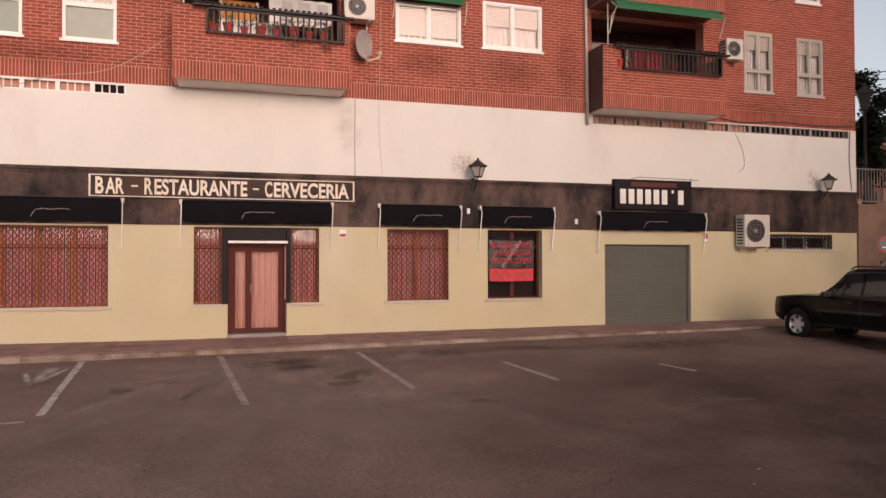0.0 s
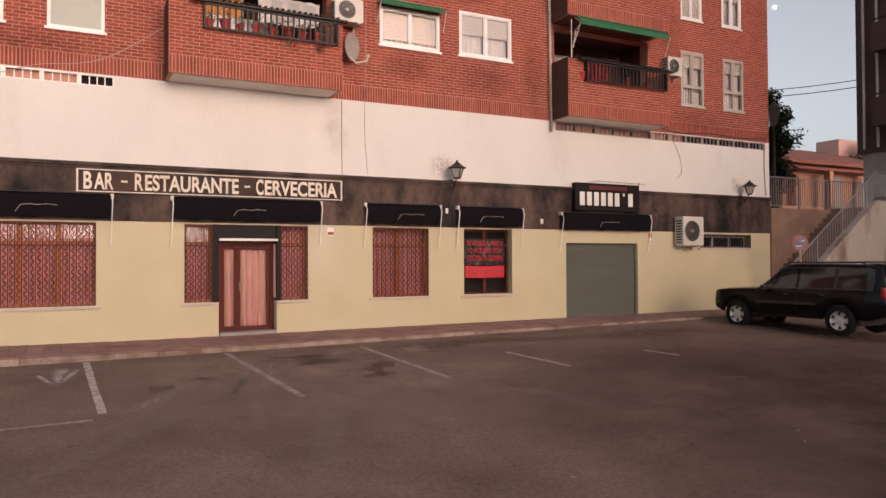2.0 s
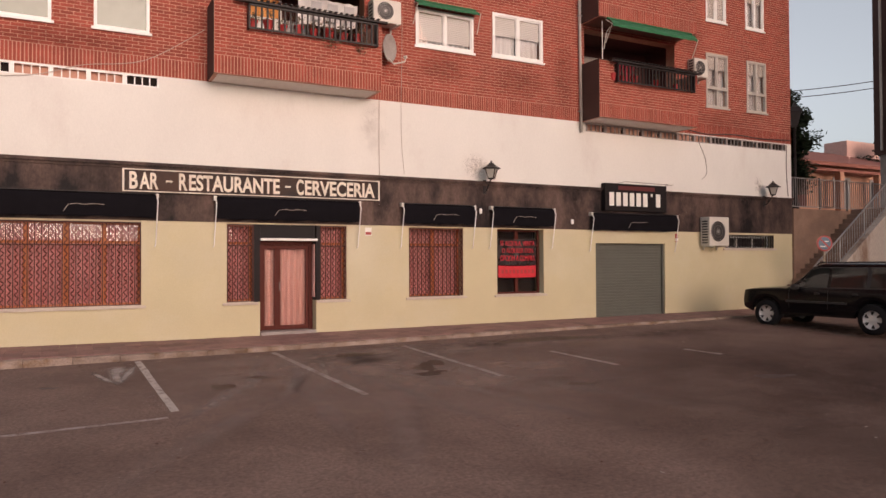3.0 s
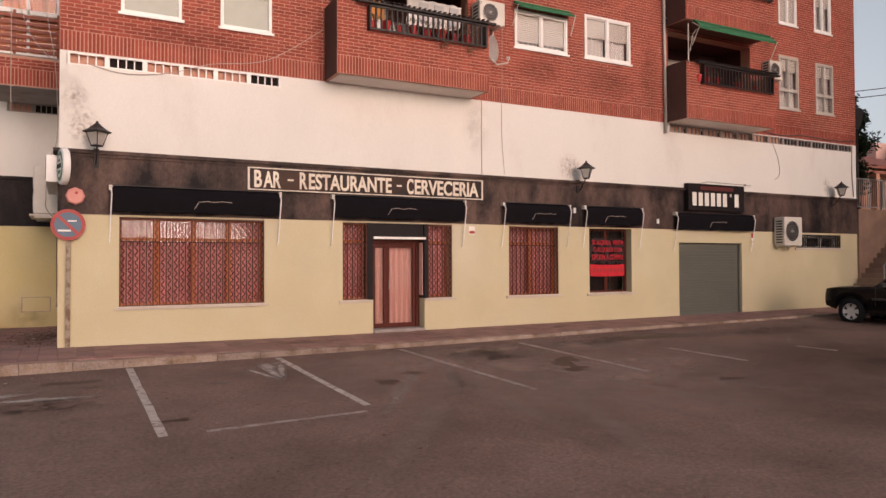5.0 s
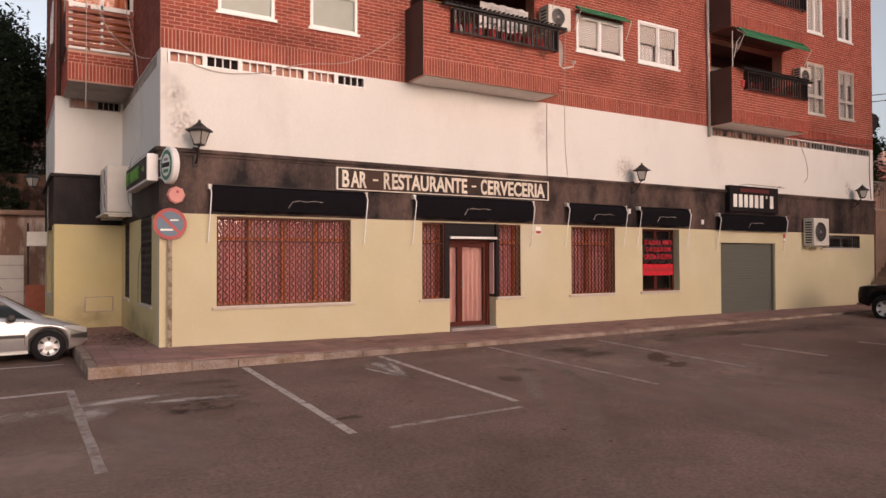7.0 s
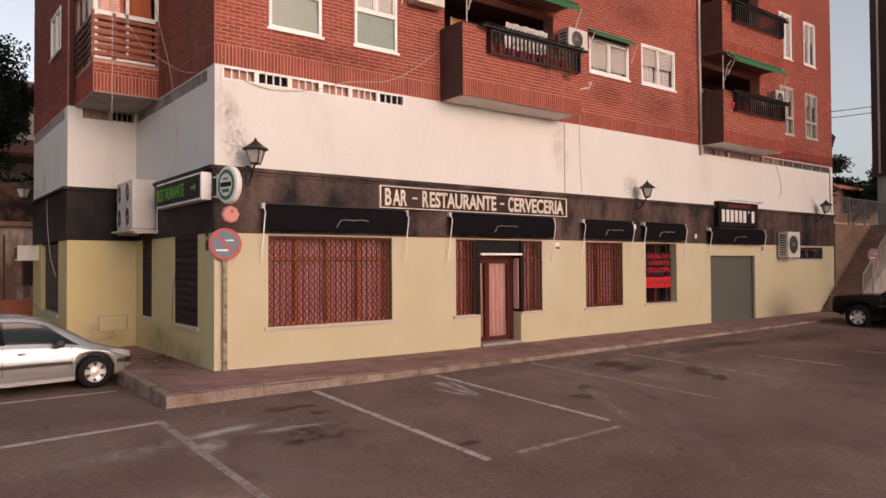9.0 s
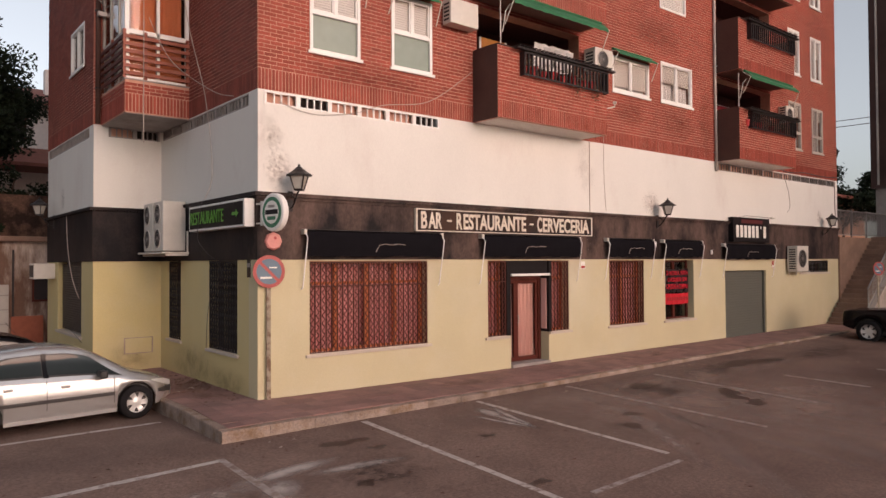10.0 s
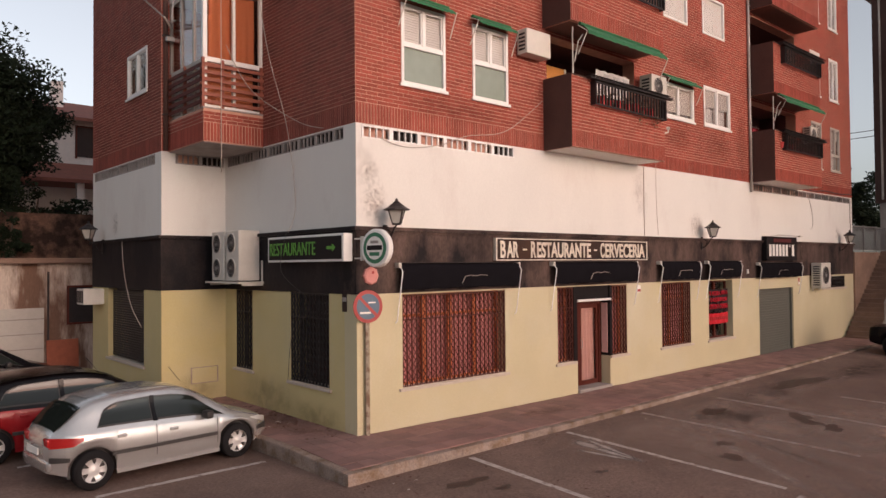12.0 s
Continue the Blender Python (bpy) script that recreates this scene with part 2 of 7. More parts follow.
MOON.use_nodes = True
MOON.node_tree.nodes["Principled BSDF"].inputs["Emission Color"].default_value = (1, 0.98, 0.96, 1)
MOON.node_tree.nodes["Principled BSDF"].inputs["Emission Strength"].default_value = 0.5


def smudge_mat(name, colour, top, scale, lo=0.42, hi=0.68):
    """A film of dirt or painted shade that thins out towards its edge and breaks up in patches."""
    m = bpy.data.materials.new(name)
    m.use_nodes = True
    N, L = m.node_tree.nodes, m.node_tree.links
    b = N["Principled BSDF"]
    b.inputs["Base Color"].default_value = (*colour, 1)
    b.inputs["Roughness"].default_value = 0.9
    b.inputs["Specular IOR Level"].default_value = 0.1
    uv = N.new("ShaderNodeTexCoord")
    sub = N.new("ShaderNodeVectorMath"); sub.operation = "SUBTRACT"; sub.inputs[1].default_value = (0.5, 0.5, 0)
    L.new(uv.outputs["UV"], sub.inputs[0])
    ln = N.new("ShaderNodeVectorMath"); ln.operation = "LENGTH"
    L.new(sub.outputs[0], ln.inputs[0])
    fall = N.new("ShaderNodeMapRange"); fall.interpolation_type = "SMOOTHSTEP"
    fall.inputs["From Min"].default_value, fall.inputs["From Max"].default_value = 0.5, 0.08
    L.new(ln.outputs["Value"], fall.inputs[0])
    geo = N.new("ShaderNodeNewGeometry")
    nz = N.new("ShaderNodeTexNoise"); nz.inputs["Scale"].default_value = scale; nz.inputs["Detail"].default_value = 7; nz.inputs["Roughness"].default_value = 0.6
    L.new(geo.outputs["Position"], nz.inputs["Vector"])
    mr = N.new("ShaderNodeMapRange"); mr.inputs["From Min"].default_value, mr.inputs["From Max"].default_value, mr.inputs["To Max"].default_value = lo, hi, top
    L.new(nz.outputs[0], mr.inputs[0])
    mu = N.new("ShaderNodeMath"); mu.operation = "MULTIPLY"
    L.new(fall.outputs[0], mu.inputs[0]); L.new(mr.outputs[0], mu.inputs[1])
    L.new(mu.outputs[0], b.inputs["Alpha"])
    return m


DAMP = smudge_mat("damp_smudge", (0.30, 0.17, 0.10), 0.6, 11.0, 0.40, 0.72)
GRIME = smudge_mat("grime_smudge", (0.20, 0.13, 0.085), 0.5, 3.0, 0.3, 0.75)
RUN = smudge_mat("rain_run", (0.40, 0.31, 0.26), 0.35, 3.0, 0.36, 0.8)
SCUFF = smudge_mat("pale_scuff", (0.44, 0.36, 0.32), 0.7, 6.0, 0.34, 0.62)
PALEFILM = smudge_mat("pale_film", (0.40, 0.29, 0.24), 0.75, 0.9, 0.28, 0.66)
SMEAR = smudge_mat("paint_strokes", (0.54, 0.47, 0.43), 0.95, 3.5, 0.14, 0.58)
STREAK = smudge_mat("weather_streak", (0.10, 0.034, 0.028), 0.5, 4.0, 0.30, 0.75)
TRACK = smudge_mat("tyre_track", (0.42, 0.33, 0.29), 0.30, 1.6, 0.25, 0.7)
SHADEFILM = smudge_mat("ground_shade_film", (0.075, 0.050, 0.042), 0.55, 0.7, 0.10, 0.62)
DARKPATCH = smudge_mat("dark_patch", (0.045, 0.034, 0.030), 0.6, 5.0, 0.40, 0.70)

# ---- building tools ----


def box(bm, x0, x1, y0, y1, z0, z1):
    v = [bm.verts.new(p) for p in ((x0, y0, z0), (x1, y0, z0), (x1, y1, z0), (x0, y1, z0), (x0, y0, z1), (x1, y0, z1), (x1, y1, z1), (x0, y1, z1))]
    for f in ((0, 3, 2, 1), (4, 5, 6, 7), (0, 1, 5, 4), (1, 2, 6, 5), (2, 3, 7, 6), (3, 0, 4, 7)):
        bm.faces.new([v[i] for i in f])
    return bm


def boxes(*rows):
    bm = bmesh.new()
    for r in rows:
        box(bm, *r)
    return bm


def soft_box(x0, x1, y0, y1, z0, z1, r=0.02, seg=2):
    bm = boxes((x0, x1, y0, y1, z0, z1))
    bmesh.ops.bevel(bm, geom=bm.edges[:], offset=r, segments=seg, affect="EDGES", profile=0.5)
    return bm


def tube(bm, pts, r, seg=6):
    """A round bar through the points."""
    pts = [Vector(p) for p in pts]
    rings = []
    for i, p in enumerate(pts):
        d = (pts[min(i + 1, len(pts) - 1)] - pts[max(i - 1, 0)]).normalized()
        a = d.orthogonal().normalized() if not rings else (prev - d * prev.dot(d)).normalized()
        prev = a
        b = d.cross(a)
        rad = r[i] if isinstance(r, (list, tuple)) else r
        rings.append([bm.verts.new(p + (a * math.cos(k * math.tau / seg) + b * math.sin(k * math.tau / seg)) * rad) for k in range(seg)])
    for q, w in zip(rings, rings[1:]):
        for k in range(seg):
            bm.faces.new((q[k], q[(k + 1) % seg], w[(k + 1) % seg], w[k]))
    bm.faces.new(rings[0][::-1]); bm.faces.new(rings[-1])
    return bm


def lathe(bm, profile, seg=16, axis="z", off=(0, 0, 0), cap=True):
    """A turned form from (radius, height) pairs."""
    rings = []
    for r, h in profile:
        ring = []
        for k in range(seg):
            a = k * math.tau / seg
            p = (r * math.cos(a), r * math.sin(a), h)
            if axis == "y":
                p = (p[0], p[2], p[1])
            ring.append(bm.verts.new((p[0] + off[0], p[1] + off[1], p[2] + off[2])))
        rings.append(ring)
    for q, w in zip(rings, rings[1:]):
        for k in range(seg):
            bm.faces.new((q[k], q[(k + 1) % seg], w[(k + 1) % seg], w[k]))
    if cap and profile[0][0] > 1e-4:
        bm.faces.new(rings[0])
    if cap and profile[-1][0] > 1e-4:
        bm.faces.new(rings[-1])
    return bm


def part(name, bm, material, parent=None, label="", smooth=False, where=None):
    me = bpy.data.meshes.new(name)
    bmesh.ops.recalc_face_normals(bm, faces=bm.faces[:])
    bm.to_mesh(me)
    bm.free()
    me.materials.append(material)
    if smooth:
        me.polygons.foreach_set("use_smooth", [True] * len(me.polygons))
    ob = new(name, me)
    if parent:
        ob.parent = parent
    if where is not None:
        ob.matrix_basis = where
    if label:
        ob["label"] = label
    return ob


def same(ob, where, parent=None):
    """Another object on the same mesh."""
    o = ob.copy()
    scene.collection.objects.link(o)
    o.parent = parent or ob.parent
    o.matrix_basis = where
    return o


def thing(name, label, category, where=None, group="", kind=""):
    e = new(name)
    e.empty_display_size = 0.1
    if where is not None:
        e.matrix_basis = where
    return tagged(e, label, category, group, kind)


def mesh_of(name, verts, faces, material, parent=None, label="", smooth=False):
    me = bpy.data.meshes.new(name)
    me.from_pydata(verts, [], faces)
    me.materials.append(material)
    if smooth:
        me.polygons.foreach_set("use_smooth", [True] * len(me.polygons))
    ob = new(name, me)
    if parent:
        ob.parent = parent
    if label:
        ob["label"] = label
    return ob


def lettering(text, width, height, depth=0.012, bold=0.0):
    """Raised letters in the built-in font, upright in the x-z plane, facing -y, centred."""
    cu = bpy.data.curves.new("lettering", "FONT")
    cu.body = text
    cu.extrude = 0.5 * depth
    cu.offset = bold
    cu.align_x, cu.align_y = "CENTER", "CENTER"
    tmp = new("lettering", cu)
    bpy.context.view_layer.update()
    me = bpy.data.meshes.new_from_object(tmp.evaluated_get(bpy.context.evaluated_depsgraph_get()))
    bpy.data.objects.remove(tmp)
    bm = bmesh.new()
    bm.from_mesh(me)
    bpy.data.meshes.remove(me)
    xs = [v.co.x for v in bm.verts]
    ys = [v.co.y for v in bm.verts]
    cx, cy = (min(xs) + max(xs)) / 2, (min(ys) + max(ys)) / 2
    for v in bm.verts:
        v.co = Vector(((v.co.x - cx) * width / (max(xs) - min(xs)), -v.co.z, (v.co.y - cy) * height / (max(ys) - min(ys))))
    return bm


FRONT = 17.27          # the long facade's outer face
SIDE = -6.40           # the side wall's outer face
WING = -7.92
WINGY = 22.72
EAST = 18.70
ON_FRONT = pose(0, FRONT, 0)                 # local x along the wall, -y outward
ON_SIDE = pose(SIDE, 0, 0, 0, 0, -90)        # local x = -world y
ON_WING = pose(WING, 0, 0, 0, 0, -90)
ON_WINGFRONT = pose(0, WINGY, 0)


def wall(name, u0, u1, z0, z1, holes, thick, material, where, label, y0=0.0):
    """A wall with real openings: outer face at local y0, inner face at thick."""
    us = sorted({u0, u1, *[min(max(h[i], u0), u1) for h in holes for i in (0, 1)]})
    zs = sorted({z0, z1, *[min(max(h[i], z0), z1) for h in holes for i in (2, 3)]})
    bm = bmesh.new()
    verts = {}

    def vert(u, y, z):
        key = (round(u, 4), round(y, 4), round(z, 4))
        if key not in verts:
            verts[key] = bm.verts.new(key)
        return verts[key]

    solid = lambda i, j: 0 <= i < len(us) - 1 and 0 <= j < len(zs) - 1 and not any(
        h[0] < (us[i] + us[i + 1]) / 2 < h[1] and h[2] < (zs[j] + zs[j + 1]) / 2 < h[3] for h in holes)
    for i in range(len(us) - 1):
        for j in range(len(zs) - 1):
            if not solid(i, j):
                continue
            a, b, c, d = us[i], us[i + 1], zs[j], zs[j + 1]
            bm.faces.new([vert(a, y0, c), vert(b, y0, c), vert(b, y0, d), vert(a, y0, d)])
            bm.faces.new([vert(a, thick, d), vert(b, thick, d), vert(b, thick, c), vert(a, thick, c)])
            for di, dj, (p, q) in ((-1, 0, ((a, c), (a, d))), (1, 0, ((b, c), (b, d))), (0, -1, ((a, c), (b, c))), (0, 1, ((a, d), (b, d)))):
                if not solid(i + di, j + dj):
                    bm.faces.new([vert(p[0], y0, p[1]), vert(p[0], thick, p[1]), vert(q[0], thick, q[1]), vert(q[0], y0, q[1])])
    ob = part(name, bm, material, None, "", where=where)
    return tagged(ob, label, "wall", kind="structure")


def gz(x, y):
    """The height of the asphalt, which rises towards the building."""
    return 0.05 * (min(max(y, -14.0), 15.6) - 15.5) + 0.006 * min(max(x, -14.0), 16.0) + 0.003 * min(max(x, 0.0), 16.0)


def pz(x, y):
    """The height of the pavement."""
    return 0.105 + 0.04 * (min(max(y, 15.55), 17.3) - 15.55) + 0.003 * min(max(x, -8), 19) + 0.06 * min(max((-x - 1.5) / 5.0, 0.0), 1.0) + 0.003 * min(max(x, 0.0), 19.0) * (17.3 - min(max(y, 15.55), 17.3)) / 1.75

# ---- ground ----
xs = [-900, -300, -120, -60, -40] + [i for i in range(-30, 41, 2)] + [60, 120, 300, 900]
ys = [-900, -300, -120, -60, -40] + [i for i in range(-30, 15, 2)] + [15.6, 17, 20, 24, 30, 40, 60, 120, 300, 900]
verts = [(x, y, gz(x, y)) for y in ys for x in xs]
W = len(xs)
faces = [(j * W + i, j * W + i + 1, (j + 1) * W + i + 1, (j + 1) * W + i) for j in range(len(ys) - 1) for i in range(W - 1)]
tagged(mesh_of("ground", verts, faces, ASPHALT), "worn dark asphalt car park rising towards the building", "ground", kind="structure")


def strip(name, x0, y0, x1, y1, w, material, label):
    """A painted line that lies on the slope."""
    d = Vector((x1 - x0, y1 - y0, 0)); n = max(2, int(d.length / 0.5)); s = Vector((-d.y, d.x, 0)).normalized() * w / 2
    rng = random.Random(x0 * 7 + y0)
    vs, fs = [], []
    for i in range(n + 1):
        p = Vector((x0, y0, 0)) + d * i / n
        for k in (-1, 1):
            q = p + s * k * rng.uniform(0.86, 1.08)
            vs.append((q.x, q.y, gz(q.x, q.y) + 0.004))
        if i:
            fs.append((2 * i - 2, 2 * i - 1, 2 * i + 1, 2 * i))
    return tagged(mesh_of(name, vs, fs, material), label, "road marking", kind="structure", group="parking lines")


for x0, y0, x1, y1, m in ((-5.28, 15.48, -5.25, 10.9, LINE), (-2.66, 15.45, -2.48, 11.3, LINE), (-0.08, 15.4, 0.32, 11.15, FAINT), (2.72, 15.1, 3.03, 11.45, FAINT),
                          (5.32, 13.2, 5.62, 11.4, FAINT), (8.2, 12.2, 8.46, 11.4, FAINT), (-8.05, 14.85, -10.4, 14.68, LINE), (-8.05, 14.92, -8.03, 10.8, FAINT),
                          (-7.98, 17.76, -10.7, 17.8, LINE), (-7.98, 20.4, -11.2, 20.4, LINE)):
    strip("parking_line", x0, y0, x1, y1, 0.12, m, "worn white parking line painted on asphalt")
strip("parking_line", -2.6, 11.0, -4.75, 10.92, 0.10, FAINT, "faded white cross line on the asphalt")


def blob(name, cx, cy, rx, ry, material, label, seed, lift=0.003, turn=0.0):
    rng = random.Random(seed)
    n = 28
    ph = [rng.uniform(0, math.tau) for _ in range(4)]
    vs = [(cx, cy, gz(cx, cy) + lift)]
    for k in range(n):
        a = k * math.tau / n
        r = 1 + 0.28 * math.sin(2 * a + ph[0]) + 0.2 * math.sin(3 * a + ph[1]) + 0.14 * math.sin(5 * a + ph[2]) + 0.08 * math.sin(9 * a + ph[3])
        u, v = rx * r * math.cos(a), ry * r * math.sin(a)
        x, y = cx + u * math.cos(turn) - v * math.sin(turn), cy + u * math.sin(turn) + v * math.cos(turn)
        vs.append((x, y, gz(x, y) + lift))
    return tagged(mesh_of(name, vs, [(0, 1 + k, 1 + (k + 1) % n) for k in range(n)], material), label, "stain", kind="structure", group="stains on the asphalt")


for i, (x, y, rx, ry, tn) in enumerate(((2.42, 13.05, 0.34, 0.20, 0.1), (2.12, 12.70, 0.17, 0.34, 0.2), (1.98, 12.20, 0.30, 0.17, 0.2), (1.35, 14.5, 0.32, 0.25, 0), (-1.6, 12.6, 0.15, 0.25, 0.3), (-0.9, 13.1, 0.2, 0.12, 0), (-6.9, 12.9, 0.16, 0.08, 0.5),
                                    (-6.2, 14.6, 0.35, 0.14, 0.1), (-5.9, 14.1, 0.12, 0.1, 0), (-4.1, 13.6, 0.12, 0.07, 0), (7.5, 9.4, 0.4, 0.14, 0.5), (6.2, 14.6, 1.2, 0.3, 0), (3.9, 10.4, 0.2, 0.1, 0.4), (-5.0, 11.6, 0.15, 0.1, 0))):
    blob("oil_stain", x, y, rx, ry, OIL, "dark oil stain on the asphalt", i)

# ---- the building's shell ----
BIGWIN, W3, W4 = (-5.34, -2.46, 0.95, 2.75), (3.87, 5.46, 0.95, 2.75), (6.52, 8.06, 0.95, 2.75)
DWL, DWR, DOOR = (-0.67, -0.06, 0.95, 2.75), (1.52, 2.19, 0.95, 2.75), (0.08, 1.42, -0.4, 2.75)
SHUT, SMALL = (9.93, 12.67, -0.4, 2.39), (15.35, 17.75, 2.26, 2.72)
wall("wall_front_lower", SIDE, EAST, -0.4, 2.78, [BIGWIN, W3, W4, DWL, DWR, (-0.06, 0.08, 0.95, 2.75), (1.42, 1.52, 0.95, 2.75), DOOR, SHUT, SMALL], 0.40, YELLOW, ON_FRONT, "pale yellow painted ground floor wall")
wall("wall_front_band", SIDE - 0.02, EAST, 2.78, 3.96, [], 0.40, BLACKBAND, ON_FRONT, "black painted stained fascia band", -0.02)
GR1, GR2 = (-6.28, -2.12, 5.68, 5.92), (9.60, 18.42, 5.68, 5.92)
wall("wall_front_white", SIDE, EAST, 3.96, 5.94, [GR1, GR2], 0.40, WHITE, ON_FRONT, "white rendered wall above the black band")
SW1, SW2 = (-22.16, -21.34, 0.97, 2.78), (-19.66, -18.19, 0.95, 2.78)
WY = -WINGY
GRS = (-22.6, -17.36, 5.68, 5.92)
wall("wall_side_lower", WY, -FRONT - 0.40, -0.4, 2.78, [SW1, SW2], 0.40, YELLOWBOUNCE, ON_SIDE, "yellow painted side wall, bounced light put into its tone")
wall("wall_side_band", WY, -FRONT - 0.40, 2.78, 3.96, [], 0.40, SIDEBAND, ON_SIDE, "black painted side fascia band", -0.02)
wall("wall_side_white", WY, -FRONT - 0.40, 3.96, 5.94, [GRS], 0.40, WHITE, ON_SIDE, "white rendered side wall")
GRW = (-7.6, -6.45, 5.68, 5.92)
wall("wall_wing_front_lower", WING, SIDE, -0.4, 2.78, [], 0.40, YELLOWBOUNCE, ON_WINGFRONT, "yellow painted wing wall, bounced light put into its tone")
wall("wall_wing_front_band", WING - 0.02, SIDE - 0.02, 2.78, 3.96, [], 0.40, SIDEBAND, ON_WINGFRONT, "black painted wing fascia band", -0.02)
wall("wall_wing_front_white", WING, SIDE, 3.96, 5.94, [GRW], 0.40, WHITE, ON_WINGFRONT, "white rendered wing wall")
WWIN = (-26.49, -23.83, 0.97, 2.78)
GRX = (-27.7, -22.9, 5.68, 5.92)
wall("wall_wing_side_lower", -27.85, WY - 0.40, -0.4, 2.78, [WWIN], 0.40, YELLOWBOUNCE, ON_WING, "yellow painted wing side wall, bounced light put into its tone")
wall("wall_wing_side_band", -27.85, WY - 0.40, 2.78, 3.96, [], 0.40, SIDEBAND, ON_WING, "black painted wing side band", -0.02)
wall("wall_wing_side_white", -27.85, WY - 0.40, 3.96, 5.94, [GRX], 0.40, WHITE, ON_WING, "white rendered wing side wall")

TOP = 17.6
B1, B2 = (-1.09, 2.79), (9.44, 13.28)
FLOOR = 2.87
UP = [(-5.33, -4.18, 6.83, 8.42), (-3.40, -2.31, 6.83, 8.42), (4.08, 5.80, 7.46, 8.46), (6.40, 8.07, 7.48, 8.70),
      (14.55, 15.56, 6.89, 8.66), (16.46, 17.43, 6.90, 8.64),
      (4.18, 5.50, 10.32, 11.55), (6.39, 7.77, 10.30, 11.50), (14.57, 15.50, 9.72, 11.40), (16.43, 17.35, 9.72, 11.40),
      (14.57, 15.50, 12.60, 14.28), (16.43, 17.35, 12.60, 14.28)]
LOG = [(B1[0] + 0.12, B1[1] - 0.12, 6.05, 8.70), (B1[0] + 0.12, B1[1] - 0.12, 8.92, 11.57), (B2[0] + 0.12, B2[1] - 0.12, 6.05, 8.70),
       (B2[0] + 0.12, B2[1] - 0.12, 8.92, 11.57), (B2[0] + 0.12, B2[1] - 0.12, 11.79, 14.44)]
SUP = [(-24.95, -23.57, 7.48, 8.55)]
brick_walls = []
fb = wall("wall_front_brick", SIDE, EAST, 5.94, TOP, UP + LOG, 0.35, MORTAR, ON_FRONT, "red face brick upper facade with soldier course")
brick_walls.append((fb, SIDE, EAST, 5.94, TOP, UP + LOG))
SIDEDOOR = (-22.60, -20.95, 6.05, 11.5)
sb = wall("wall_side_brick", WY, -FRONT - 0.35, 5.94, TOP, [SIDEDOOR], 0.35, MORTAR, ON_SIDE, "face brick side wall, shade put into its browner red")
brick_walls.append((sb, WY, -FRONT + 0.0, 5.94, TOP, [SIDEDOOR]))
wf = wall("wall_wing_front_brick", WING, SIDE, 5.94, TOP, [], 0.35, MORTAR, ON_WINGFRONT, "red face brick wing front")
brick_walls.append((wf, WING, SIDE, 5.94, TOP, []))
ws = wall("wall_wing_side_brick", -27.85, WY - 0.35, 5.94, TOP, SUP, 0.35, MORTAR, ON_WING, "face brick wing side wall, shade put into its browner red")
brick_walls.append((ws, -27.85, WY, 5.94, TOP, SUP))
tagged(part("wall_east", boxes((EAST - 0.35, EAST, FRONT + 0.40, 27.85, -0.4, TOP)), MORTAR), "plain brick end wall", "wall", kind="structure")
tagged(part("wall_north", boxes((WING + 0.40, EAST, 27.50, 27.85, -0.4, TOP)), MORTAR), "plain brick rear wall", "wall", kind="structure")
tagged(part("roof", boxes((WING, EAST, WINGY, 27.85, TOP, TOP + 0.3), (SIDE, EAST, FRONT, WINGY, TOP, TOP + 0.3)), TILE), "flat dark roof slab", "roof", kind="structure")
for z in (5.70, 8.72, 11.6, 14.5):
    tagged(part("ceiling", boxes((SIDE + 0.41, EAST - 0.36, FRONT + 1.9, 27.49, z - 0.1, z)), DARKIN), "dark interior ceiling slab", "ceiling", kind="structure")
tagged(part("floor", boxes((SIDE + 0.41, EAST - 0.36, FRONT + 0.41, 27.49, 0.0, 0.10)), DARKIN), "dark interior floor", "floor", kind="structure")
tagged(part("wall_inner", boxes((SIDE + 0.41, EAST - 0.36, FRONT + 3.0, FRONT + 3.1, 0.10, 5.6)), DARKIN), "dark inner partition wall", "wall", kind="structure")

# moulding over the black band
bm = boxes((SIDE - 0.10, EAST, FRONT - 0.10, FRONT + 0.02, 3.96, 4.03), (SIDE - 0.05, EAST, FRONT - 0.05, FRONT + 0.02, 3.90, 3.958))
tagged(part("trim_front", bm, BLACKBAND), "black painted cornice moulding", "trim", kind="structure")
bm = boxes((SIDE - 0.10, SIDE + 0.02, FRONT + 0.03, WINGY - 0.11, 3.96, 4.03), (SIDE - 0.05, SIDE + 0.02, FRONT + 0.03, WINGY - 0.11, 3.90, 3.958))
tagged(part("trim_side", bm, SIDEBAND), "black painted cornice moulding", "trim", kind="structure")
bm = boxes((WING - 0.10, SIDE - 0.0, WINGY - 0.10, WINGY + 0.02, 3.96, 4.03), (WING - 0.10, WING + 0.02, WINGY + 0.02, 27.85, 3.96, 4.03))
tagged(part("trim_wing", bm, SIDEBAND), "black painted cornice moulding", "trim", kind="structure")

# corner pilaster of the yellow wall
tagged(part("trim_corner", soft_box(SIDE - 0.012, SIDE + 0.22, FRONT - 0.014, FRONT + 0.05, -0.2, 2.78, 0.006), YELLOW), "yellow painted corner strip", "trim", kind="structure")


